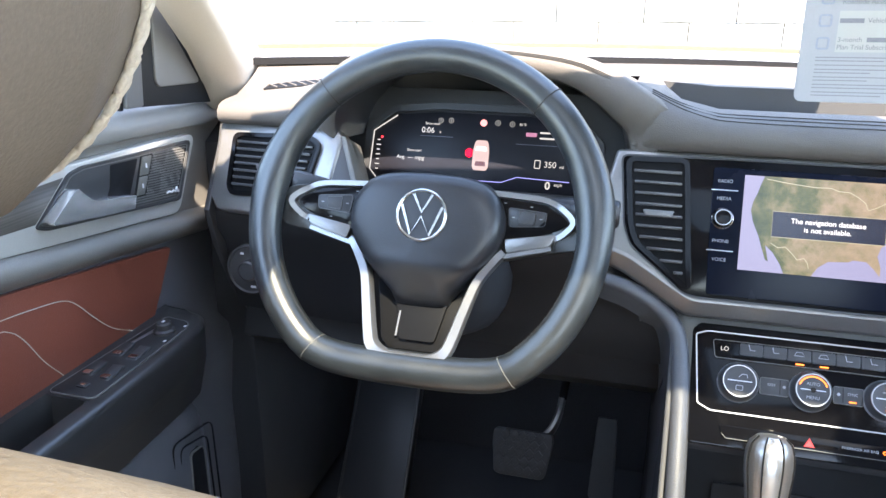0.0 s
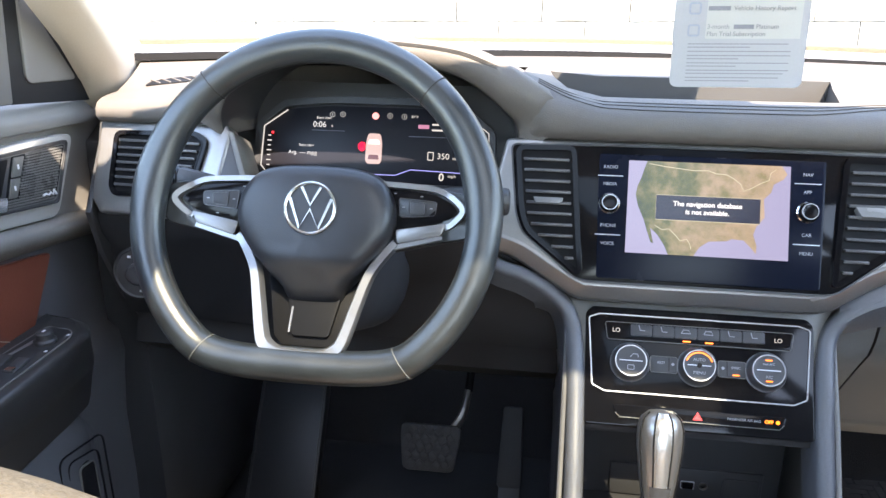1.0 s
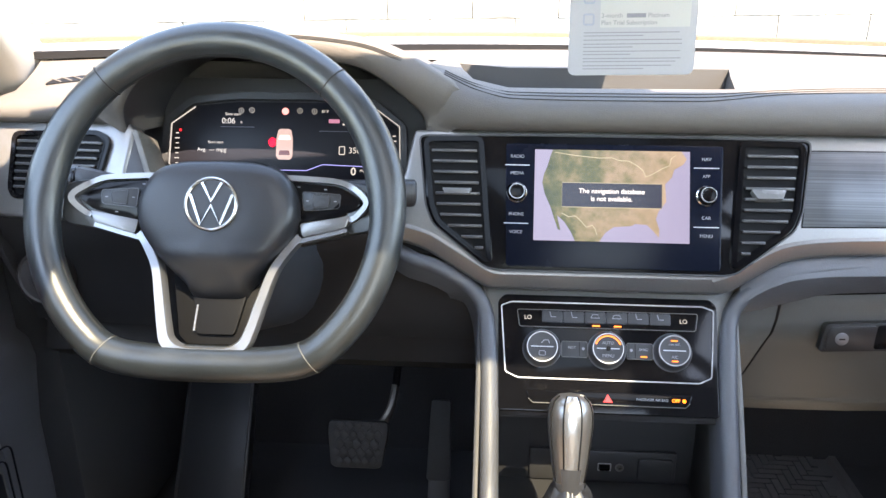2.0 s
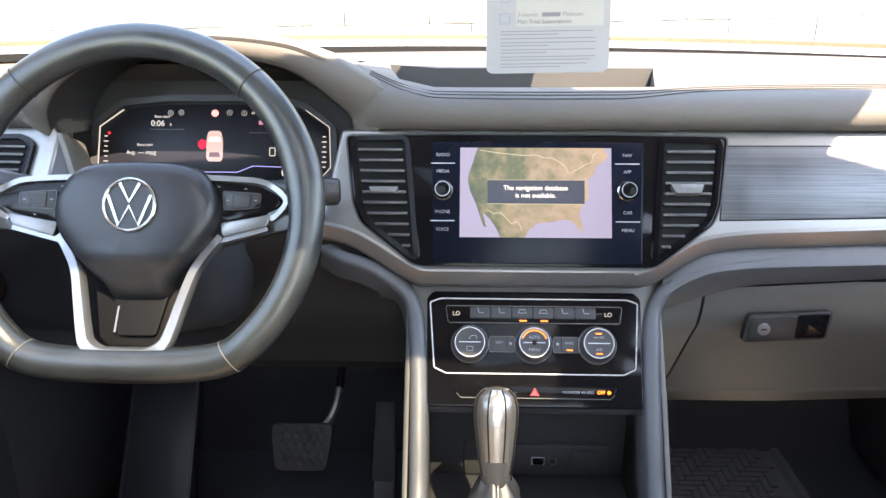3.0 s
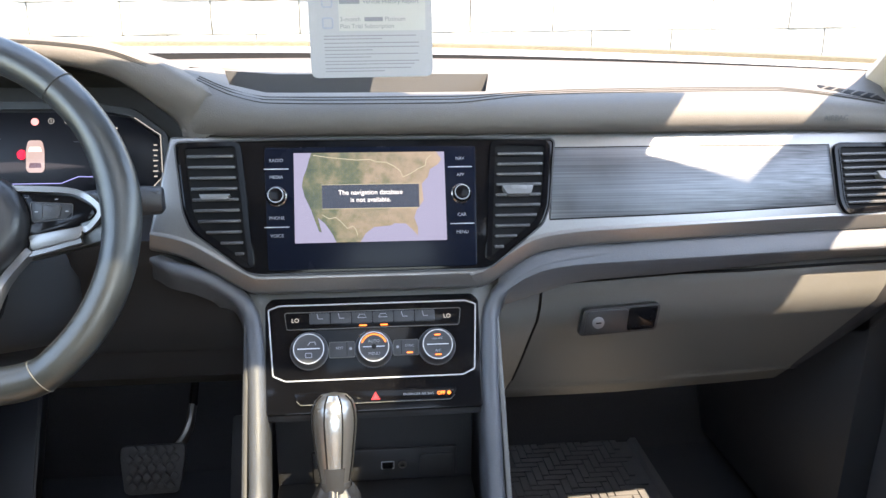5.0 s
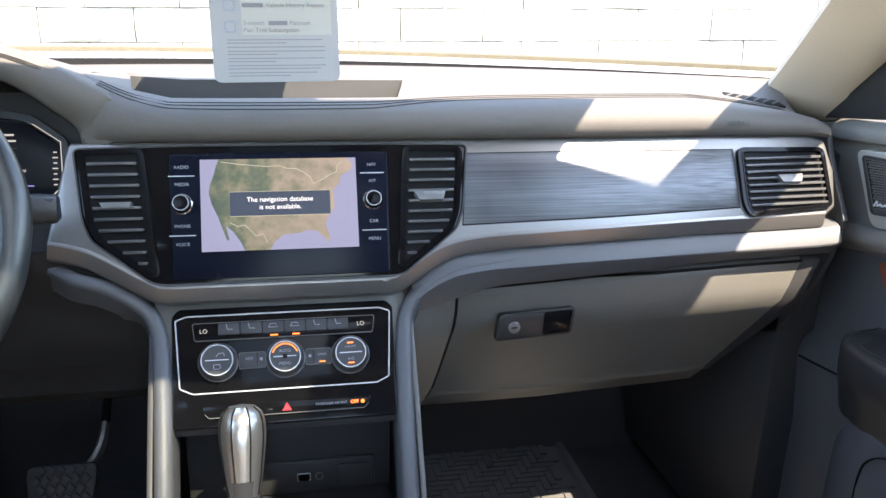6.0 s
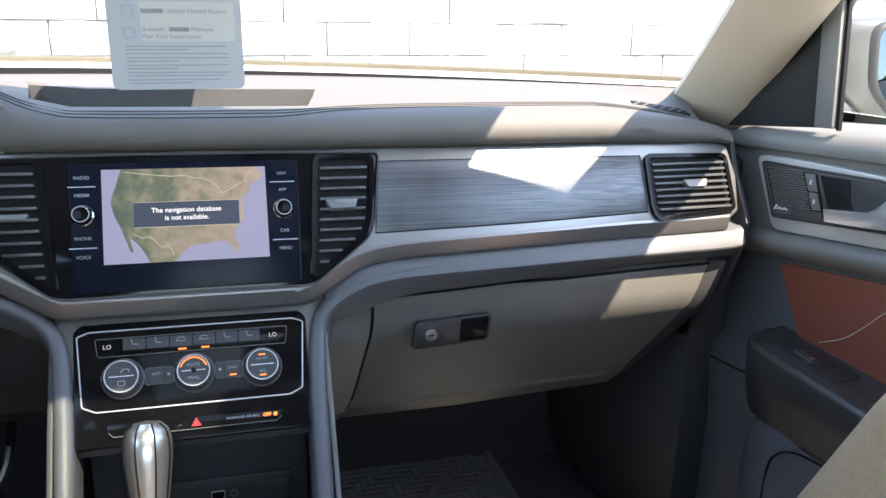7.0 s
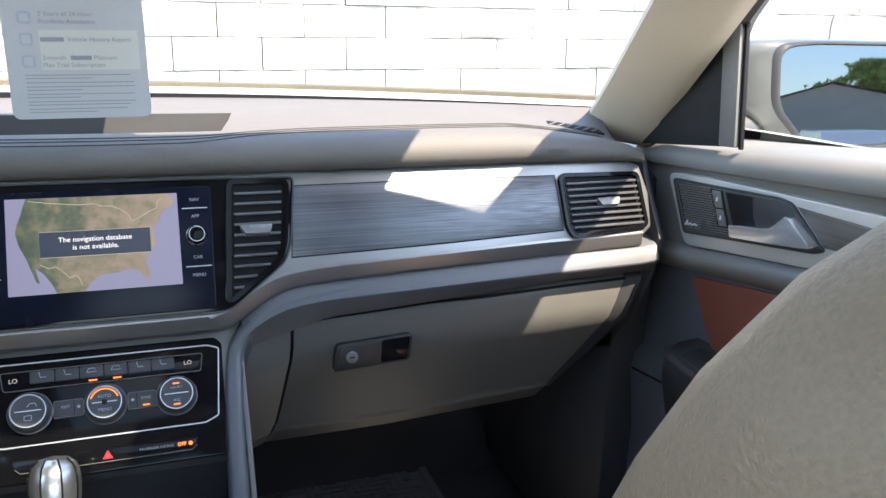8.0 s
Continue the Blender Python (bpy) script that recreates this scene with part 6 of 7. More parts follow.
        for y in (-0.105, -0.15):
            part("panel_mark", box(top(y, 0.067, 0.0023), (0.003, 0.004, 0.0004)), M_MARK, arm)
    else:
        part("switch_panel", plate(round_poly([(X - 0.020, -0.085), (X - 0.072, -0.10), (X - 0.077, -0.22), (X - 0.020, -0.22)][::-1], 0.01), T, 0.0022, -0.004, 0.0012), M_KNEE, arm, "black switch panel")
        sw = part("window_switch", box(pose(X - 0.050, -0.155, zt + 0.004) @ pose(0, 0, 0, 8), (0.014, 0.030, 0.004), 0.0015), M_DARK, arm)
        part("switch_tip", box(pose(X - 0.050, -0.165, zt + 0.0052), (0.008, 0.006, 0.003), 0.001), M_CHROME, sw)
    # bulging pocket low on the door
    rows = []
    for y, wmax, zt2 in ((-0.045, 0.0, 0.30), (-0.06, 0.045, 0.425), (-0.10, 0.066, 0.470), (-0.15, 0.074, 0.482), (-0.30, 0.077, 0.47), (-0.70, 0.077, 0.42), (-0.95, 0.05, 0.40)):
        rows.append([at(y, z, w) for z, w in ((zt2, 0.0), (zt2 - 0.004, wmax * 0.7), (zt2 - 0.02, wmax), (zt2 - 0.10, wmax * 1.08), (0.20, wmax * 1.0), (0.14, wmax * 0.6), (0.13, 0))])
    pk = part("door_pocket", loft(rows), M_DOORLOW, d, "dark grey bulging door pocket", angle=60)
    if s < 0:
        for g in (0.0, 0.014):
            ring = round_poly(yz([(-0.085 - g, 0.425 - g), (-0.175 + g, 0.44 - g), (-0.185 + g, 0.24), (-0.08 - g, 0.24)]), 0.014)
            part("pocket_line", strip(ring, on(base, 0, 0, 0.0775), 0.0018, 0.001, closed=True), M_BLACK, pk)
        # no hollow here: the recess's shade is a flat black plate
        part("pocket_recess", plate(round_poly(yz([(-0.112, 0.402), (-0.142, 0.407), (-0.146, 0.30), (-0.110, 0.30)]), 0.008), base, 0.0792, 0.05, 0.0006), M_BLACK, pk, "flat black plate painted as a shaded recess")
        part("recess_rim", strip(round_poly(yz([(-0.112, 0.402), (-0.142, 0.407), (-0.146, 0.30), (-0.110, 0.30)]), 0.008), on(base, 0, 0, 0.0785), 0.002, 0.0016, closed=True), M_LOWER, pk)
    else:
        part("panel_seam", tube([at(y, z - slope(z) * y, w) for y, z, w in ((0.070, 0.474, 0.0255), (0.02, 0.475, 0.0255), (-0.05, 0.477, 0.0255))], 0.0016, 6), M_BLACK, d)
        seam = [(-0.245, 0.462), (-0.20, 0.455), (-0.165, 0.435), (-0.150, 0.40), (-0.150, 0.30), (-0.152, 0.20)]
        part("pocket_line", strip(yz([(p.x, p.y) for p in curve_pts([(y, z, 0) for y, z in seam], 4)]), on(base, 0, 0, 0.0795), 0.0022, 0.0012), M_BLACK, pk)
    # corner panel and post ahead of the window
    part("sail_panel", plate(yz([(0.13, 0.828), (-0.078, 0.850), (-0.062, 1.008), (-0.045, 1.005), (0.03, 0.945)]), base, 0.020, 0.010, 0.002), M_POST, d, "black triangular corner panel")
    if s < 0:
        part("sail_cover", plate(round_poly(yz([(0.055, 0.864), (-0.045, 0.870), (-0.036, 0.985)]), 0.012), base, 0.0235, 0.012, 0.004, 3), M_DOOR, d, "grey corner cover")
    part("window_post", plate(yz([(-0.074, 0.850), (-0.1065, 0.852), (-0.091, 1.008), (-0.058, 1.008)]), base, 0.0235, 0.014, 0.003), M_POSTGREY, d, "grey window post")
    part("post_seal", plate(yz([(-0.1070, 0.850), (-0.1120, 0.850), (-0.0965, 1.012), (-0.0915, 1.012)]), base, 0.018, 0.012, 0.001), M_BLACK, d, "black window seal")
    up = [at(-0.070, 0.998, 0.006), at(-0.115, 1.045, 0.018), at(-0.30, 1.19, 0.04), at(-0.48, 1.30, 0.075), at(-0.70, 1.325, 0.085), at(-1.0, 1.335, 0.085)]
    part("window_frame", tube(curve_pts(up, 4), [0.014 + 0.022 * max(0.0, (k - 10) / 10) for k in range(21)], 8), M_DARK, d, "black window frame")
    b = loft([[at(-0.108, 0.84, 0.013), at(-0.10, 1.03, 0.013)], [at(-0.30, 0.86, -0.012), at(-0.30, 1.19, 0.03)], [at(-0.6, 0.87, -0.012), at(-0.6, 1.33, 0.07)], [at(-1.0, 0.90, -0.012), at(-1.0, 1.36, 0.075)]])
    g = part("window_pane", b, M_WSGLASS, d, "clear side window")
    g.visible_shadow = False


door(-1)
door(1)


def door_mirror(s):
    """Outside mirror: rounded shell, foot and silvered glass."""
    c = thing("door_mirror", "silver painted outside mirror on a dark plastic foot", "door mirror", (s * 0.95, 0.04, 0.84))
    eye, far = Vector((0.076, -0.934, 0.981)), Vector((0.17, -1.0, 0.055)).normalized()
    mid = Vector((1.064, 0.005, 0.912))
    n = ((eye - mid).normalized() + far).normalized()
    n.x *= s
    mid.x *= s
    u = Vector((0, 0, 1)).cross(n).normalized() * s
    v = Vector((0, 0, 1)) - n * n.z
    v.normalize()
    m = Matrix((u, v, n)).transposed().to_4x4()
    m.translation = mid
    # u runs outwards from the car
    if u.x * s < 0:
        m = m @ Matrix.Diagonal((-1, 1, 1, 1))
    ring = [(-0.1025, 0.066), (-0.055, 0.073), (0.09, 0.074), (0.112, 0.058), (0.108, -0.045), (0.085, -0.072), (-0.02, -0.080), (-0.050, -0.072), (-0.0965, -0.020)]
    pts = round_poly(ring, 0.022)
    rows = []
    for sc, h, ext in ((1.0, 0.004, 0.0), (1.025, 0.010, 0.0), (1.06, 0.010, 0.002), (1.085, 0.004, 0.006), (1.12, -0.002, 0.030), (1.14, -0.022, 0.062), (1.12, -0.06, 0.080), (1.04, -0.10, 0.072), (0.85, -0.135, 0.05), (0.4, -0.155, 0.02)):
        rows.append([m @ Vector((a * sc - ext * max(0.0, min(1.0, -a / 0.09)), b_ * sc + (0.012 if b_ < -0.02 and h < -0.01 else 0.0), h)) for a, b_ in pts])
    b = loft(rows[3:], closed=True)
    b.verts.ensure_lookup_table()
    b.faces.new(b.verts[-len(pts):])
    part("shell", b, M_SHELL, c, "silver grey painted shell", angle=60)
    part("glass_rim", loft(rows[:4], closed=True), M_KNEE, c, "dark grey rim", angle=60)
    part("glass", plate(pts, m, 0.002, -0.004, 0.0), M_MIRROR, c, "mirror glass")
    rows = []
    for x, y, z, ry, rz in ((0.83, 0.075, 0.850, 0.030, 0.024), (0.88, 0.08, 0.852, 0.032, 0.028), (0.93, 0.08, 0.853, 0.034, 0.030), (1.00, 0.08, 0.852, 0.030, 0.026), (1.05, 0.08, 0.858, 0.016, 0.012)):
        rows.append([(s * x, y + ry * math.cos(a), z + rz * math.sin(a)) for a in [2 * math.pi * k / 20 for k in range(20)]])
    part("foot", loft(rows, closed=True, caps=True), M_DARK, c, "dark plastic foot", angle=60)


door_mirror(1)
door_mirror(-1)


# ---- seats ----
def seat(cx, dz, crown=0.0):
    t = thing("car_seat", "taupe grey leather car seat with bolstered back", "car seat", (cx, -0.45, 0.1), group="front seats")
    prof = ((0.40, 0.20, 0.06), (0.50, 0.215, 0.065), (0.62, 0.228, 0.065), (0.72, 0.231, 0.06), (0.80, 0.233, 0.056), (0.85, 0.232, 0.054), (0.886, 0.231, 0.052), (0.912, 0.226, 0.050), (0.934, 0.215, 0.046), (0.950, 0.197, 0.041), (0.961, 0.170, 0.034), (0.968, 0.130, 0.026), (0.972, 0.06, 0.015))
    rows = []
    for z, hw, th in prof:
        y = -0.618 - (z - 0.40) * 0.45
        ring = []
        for k in range(36):
            a = 2 * math.pi * k / 36
            ca, sa = math.cos(a), math.sin(a)
            e = 0.55
            px = hw * math.copysign(abs(ca) ** e, ca)
            py = th * math.copysign(abs(sa) ** e, sa)
            # bolsters stand proud at the sides
            if sa > 0:
                py += 0.012 * (abs(px) / max(hw, 0.01)) ** 3 * min(1, hw / 0.2)
            ring.append((cx + px, y + py, z + dz + crown * min(1.0, max(0.0, (z - 0.90) / 0.06))))
        rows.append(ring)
    b = loft(rows, closed=True, caps=True)
    part("backrest", b, M_SEAT, t, "taupe leather backrest", angle=70)
    cush = []
    for y, hw, z, th in ((-0.62, 0.22, 0.36, 0.06), (-0.55, 0.25, 0.38, 0.08), (-0.40, 0.26, 0.385, 0.085), (-0.20, 0.25, 0.39, 0.085), (-0.10, 0.24, 0.38, 0.07), (-0.06, 0.2, 0.355, 0.03)):
        y -= 0.22
        cush.append([(cx + hw * math.copysign(abs(math.cos(a)) ** 0.5, math.cos(a)), y, z + dz * 0.5 - 0.03 + th * math.copysign(abs(math.sin(a)) ** 0.5, math.sin(a))) for a in [2 * math.pi * k / 28 for k in range(28)]])
    part("seat_cushion", loft(cush, closed=True, caps=True), M_TAN, t, "tan brown leather cushion", angle=70)
    part("seat_base", box(pose(cx, -0.5, 0.19 + dz * 0.5), (0.40, 0.5, 0.24), 0.03), M_DARK, t)
    # head restraint on two posts
    hx, hy, hz = cx - (0.0015 if cx < 0 else 0.0), -0.812, (1.078 if cx < 0 else 1.21)
    rows = []
    hwid, hhei = 0.133, 0.130
    for f, sc in ((-0.062, 0.80), (-0.056, 0.93), (-0.04, 0.99), (-0.01, 1.0), (0.03, 0.99), (0.050, 0.94), (0.056, 0.80), (0.057, 0.4)):
        ring = []
        for k in range(40):
            a = 2 * math.pi * k / 40
            ring.append((hx + hwid * sc * math.copysign(abs(math.cos(a)) ** 0.6, math.cos(a)), hy + f, hz + hhei * sc * math.copysign(abs(math.sin(a)) ** 0.6, math.sin(a))))
        rows.append(ring)
    hr = part("headrest", loft(rows, closed=True, caps=True), M_HEAD, t, "leather headrest in a shade-darkened seat tone with a cream corded seam", angle=70)
    seam = [Vector(p) + (Vector(p) - Vector((hx, hy, hz))).normalized() * 0.001 for p in rows[5]]
    # a cord of two strands twisted round each other
    line = curve_pts(seam + seam[:1], 8)
    for ph in (0.0, math.pi):
        twist = [p + Vector((math.cos(k * 0.9 + ph) * 0.0006, math.sin(k * 0.9 + ph) * 0.0008, math.cos(k * 0.9 + ph) * 0.0006)) for k, p in enumerate(line)]
        part("cord", tube(twist, 0.0010, 7), M_CORD, hr, angle=80)
    for dx in (-0.06, 0.06):
        part("post", tube([(hx + dx, -0.865, 0.90 + dz), (hx + dx, hy, hz - 0.07)], 0.006, 8), M_CHROME, t)


seat(0.398, 0.002, 0.0045)
seat(-0.408, -0.0075)


# ---- pedals, mats ----
def pedals():
    p = thing("brake_pedal", "black rubber brake pedal with diamond tread on a bent steel arm", "pedal", (-0.355, 0.22, 0.2))
    m = frame_at((-0.3540, 0.224, 0.247), (0, 0.42, 0.91))
    part("pedal_pad", plate(round_poly([(-0.050, 0.036), (0.050, 0.037), (0.052, 0.020), (0.043, -0.036), (0.036, -0.041), (-0.036, -0.041), (-0.044, -0.036), (-0.051, 0.018)], 0.008), m, 0.008, -0.006, 0.003), M_RUBBER, p, "rubber pad")
    for i in range(-3, 4):
        for j in range(-2, 3):
            u, v = i * 0.0145 + (0.007 if j % 2 else 0), j * 0.0145
            if abs(u) < 0.040 and abs(v) < 0.031:
                part("tread_stud", box(on(m, u, v, 0.009, 45), (0.0116, 0.0116, 0.005), 0.0012), M_RUBBER, p)
    part("pedal_arm", tube(curve_pts([(-0.318, 0.246, 0.268), (-0.308, 0.258, 0.280), (-0.301, 0.272, 0.298), (-0.297, 0.288, 0.324)], 5), 0.0065, 8, flat=1.5), M_SILVER, p, "bare steel arm")
    part("pedal_lever", tube([(-0.297, 0.287, 0.322), (-0.293, 0.31, 0.37), (-0.290, 0.34, 0.47)], 0.007, 8), M_BLACK, p)
    a = thing("accelerator_pedal", "slim black accelerator pedal", "pedal", (-0.215, 0.27, 0.11))
    m = frame_at((-0.218, 0.262, 0.215), (0, 0.45, 0.9))
    part("pedal_pad", plate(round_poly([(-0.017, 0.085), (0.017, 0.085), (0.020, -0.052), (-0.022, -0.052)], 0.006), m, 0.006, -0.008, 0.002), M_RUBBER, a)
    part("pedal_heel", plate([(-0.018, -0.045), (0.018, -0.045), (0.02, -0.13), (-0.02, -0.13)], m, 0.0, -0.01, 0.002), M_DARK, a)
    f = thing("footrest", "sloping black carpeted footrest beside the pedals", "footrest", (-0.62, 0.3, 0.09))
    m = frame_at((-0.635, 0.305, 0.20), (0, 0.55, 0.83))
    part("rest_plate", plate(round_poly([(-0.062, 0.15), (0.064, 0.15), (0.068, -0.26), (-0.066, -0.26)], 0.01), m, 0.0, -0.03, 0.006), M_HUB, f, "plain rest plate")
    part("rest_edge", strip(round_poly([(-0.056, 0.14), (0.058, 0.14), (0.062, -0.25), (-0.060, -0.25)], 0.01), on(m, 0, 0, 0.0), 0.003, 0.0015, closed=True), M_DARK, f)


pedals()


def floor_mat(x0, x1, y0, y1, z, bars, label):
    t = thing("floor_mat", label, "floor mat", ((x0 + x1) / 2, y0, z), group="floor mats")
    rows = []
    lift = 0.13 if bars else 0.0
    for y, dz in ((y0, 0), ((y0 + y1) / 2, 0), (y1 - 0.16, 0.0), (y1 - 0.05, 0.55 * lift), (y1, lift)):
        rows.append([(x, y, z + dz + h) for x, h in ((x0 - 0.006, -0.008), (x0, 0.007), (x0 + 0.012, 0.007), (x0 + 0.02, 0.0), (x1 - 0.02, 0.0), (x1 - 0.012, 0.007), (x1, 0.007), (x1 + 0.006, -0.008))])
    part("mat_sheet", loft(rows), M_MAT if bars else M_RUBBER, t, "black rubber sheet with raised rim", angle=30)
    if bars:
        # herringbone of bars three cells long
        b = bmesh.new()
        p, n, gap = 0.0162, 3, 0.0028
        for k in range(-50, 110):
            for q in range(-26, 26):
                ox, oy = k + n * q, k - n * q
                for ax, ay, w, h in ((0, 0, n, 1), (0, 1, 1, n)):
                    cx, cy = x0 + (ox + ax + w / 2) * p, y0 + (oy + ay + h / 2) * p
                    if x0 + 0.045 < cx < x1 - 0.045 and y0 + 0.03 < cy < 0.56:
                        box(pose(cx, cy, z + 0.0015), (w * p - gap, h * p - gap, 0.005), 0.0, b)
        tagged(part("mat_tread", b, M_MAT, t, "raised herringbone tread"), kind="stuff")


floor_mat(0.168, 0.585, -0.25, 0.72, 0.042, True, "black rubber floor mat with raised herringbone tread")
floor_mat(-0.52, -0.225, -0.25, 0.20, 0.075, False, "plain black floor mat below the pedals")


# ---- hanging card and inside mirror ----
def hang_tag():
    t = thing("inside_mirror", "black inside mirror on a stalk at the windscreen", "rear-view mirror", (-0.02, -0.10, 1.16))
    part("mirror_shell", plate(round_poly([(-0.12, -0.04), (0.12, -0.04), (0.125, 0.036), (-0.125, 0.036)], 0.02), pose(0.03, -0.215, 1.20, 82, 0, 6), 0.012, -0.014, 0.006), M_DARK, t)
    part("mirror_glass", plate(round_poly([(-0.095, -0.029), (0.095, -0.029), (0.10, 0.026), (-0.10, 0.026)], 0.018), pose(0.03, -0.215, 1.20, 82, 0, 6), 0.013, 0.010, 0.0), M_MIRROR, t)
    part("stalk", tube([(0.03, -0.20, 1.20), (0.0, -0.12, 1.185), (0.0, -0.08, 1.186)], 0.010, 10), M_DARK, t)
    # housing added out of view, sized so its shadow covers tray and card
    h = thing("sensor_housing", "unseen black sensor housing added at the windscreen head to shade tray and card", "sensor housing", (0, -0.2, 1.25))
    rows = []
    for f, hw, dep in ((0.0, 0.05, 0.005), (0.06, 0.08, 0.03), (0.5, 0.095, 0.055), (1.0, 0.10, 0.05)):
        a = Vector((0, 0.035, 1.090)).lerp(Vector((0, -0.36, 1.352)), f)
        rows.append([a + Vector((-hw - 0.02, 0, 0)), a + Vector((-hw * 0.9, -0.02, -dep)), a + Vector((hw * 0.9, -0.02, -dep)), a + Vector((hw, 0, 0))])
    part("shell", loft(rows, closed=True, caps=True), M_DARK, h)
    c = thing("hanging_card", "pale printed card hanging from the inside mirror", "card", (0.004, -0.065, 0.9))
    m = frame_at((0.004, -0.065, 0.895), (0, 0.02, 1))
    m = m @ pose(0, 0, 0, 0, 0, 1.0)
    part("sheet", plate(round_poly([(-0.064, 0), (0.064, 0), (0.064, 0.295), (-0.064, 0.295)], 0.008), m, 0.0004, -0.0004, 0.0), M_PAPER, c, "pale blue-grey printed sheet")
    part("hook_loop", tube([m @ Vector((0, 0.285, 0.001)), (0.0, -0.078, 1.186), m @ Vector((0, 0.285, -0.001))], 0.0008, 5), M_DARK, c)
    words("2 Years of 24-Hour", on(m, -0.032, 0.1005, 0.0006), 0.0062, M_INK, c, align="LEFT")
    words("Roadside Assistance", on(m, -0.032, 0.0935, 0.0006), 0.0062, M_INK, c, align="LEFT")
    part("text_bar", box(on(m, -0.0215, 0.0765, 0.0006), (0.021, 0.0042, 0.0004)), M_INK, c)
    words("Vehicle History Report", on(m, -0.008, 0.0765, 0.0006), 0.0062, M_INK, c, align="LEFT")
    words("3-month", on(m, -0.032, 0.0590, 0.0006), 0.0062, M_INK, c, align="LEFT")
    part("text_bar", box(on(m, 0.0030, 0.0590, 0.0006), (0.019, 0.0042, 0.0004)), M_INK, c)
    words("Platinum", on(m, 0.0145, 0.0590, 0.0006), 0.0062, M_INK, c, align="LEFT")
    words("Plan Trial Subscription", on(m, -0.032, 0.0520, 0.0006), 0.0062, M_INK, c, align="LEFT")
    ink2 = mat("blue_ink", (0.21, 0.235, 0.30), 0.6)
    for v in (0.097, 0.0765, 0.0555):
        part("card_icon", strip(round_poly([(-0.005, -0.005), (0.005, -0.005), (0.005, 0.005), (-0.005, 0.005)], 0.002), on(m, -0.0445, v, 0.0005), 0.0022, 0.0003, closed=True), ink2, c)
    part("card_highlight", box(on(m, 0.012, 0.0665, 0.0003), (0.09, 0.038, 0.0003)), mat("card_highlight", (0.33, 0.335, 0.335), 0.6, vary=0.02), c)
    lens = ((0.096, 0.060), (0.099,), (0.099, 0.050), (0.098, 0.048), (0.099, 0.094), (0.090, 0.062))
    v = 0.0425
    for grp in lens:
        for ln in grp:
            part("text_bar", box(on(m, -0.049 + ln / 2, v, 0.0005), (ln, 0.0009, 0.0003)), M_INK, c)
            v -= 0.0031
        v -= 0.0010


hang_tag()


# ---- small grilles on the dash top ----
def corner_grille(s):
    g = thing("demister_grille", "black slatted demister grille set into the dash top", "grille", (s * 0.65, 0.1, 0.86), group="demister grilles")
    m = pose(0.653, 0.094, 0.8587, 10.5, 8, -10) if s > 0 else pose(-0.672, 0.098, 0.8655, 7.5, -5.5, 12)
    part("grille_well", plate(round_poly([(-0.045, -0.014), (0.045, -0.014), (0.04, 0.014), (-0.04, 0.014)], 0.004), m, 0.0004, -0.008, 0.0003), M_BLACK, g)
    for k in range(6):
        part("slat", box(m @ pose(-0.034 + 0.0135 * k, 0, 0.0006, 0, 0, -38 * s), (0.0022, 0.030, 0.002), 0.0005), M_PAD, g)


corner_grille(1)
corner_grille(-1)
words("AIRBAG", Matrix.Translation((0.577, -0.0030, 0.8385)) @ pose(0, 0, 0, 86, 0, 3), 0.0095, M_DARK, dash, "embossed lettering")


# ---- light switch ----
def light_switch():
    t = thing("light_switch", "round black light switch on the knee panel", "light switch", (-0.706, -0.02, 0.6))
    m = frame_at((-0.706, -0.004, 0.625), (0, 0.1, 1))
    part("switch_ring", lathe(m, [(0.036, -0.01), (0.036, 0.004), (0.033, 0.006), (0.031, 0.004)], 40), M_DARK, t)
    part("switch_face", lathe(m, [(0.031, 0.0), (0.031, 0.0035), (0, 0.0035)], 40), M_GLOSS, t)
    part("switch_knob", lathe(m, [(0.015, 0.003), (0.0145, 0.012), (0.012, 0.014), (0, 0.014)], 24), M_DARK, t)
    part("switch_mark", box(m @ pose(0.004, -0.024, 0.004), (0.008, 0.003, 0.0006)), M_MARK, t)
    part("switch_mark", box(m @ pose(-0.012, 0.022, 0.004), (0.005, 0.003, 0.0006)), M_MARK, t)


light_switch()


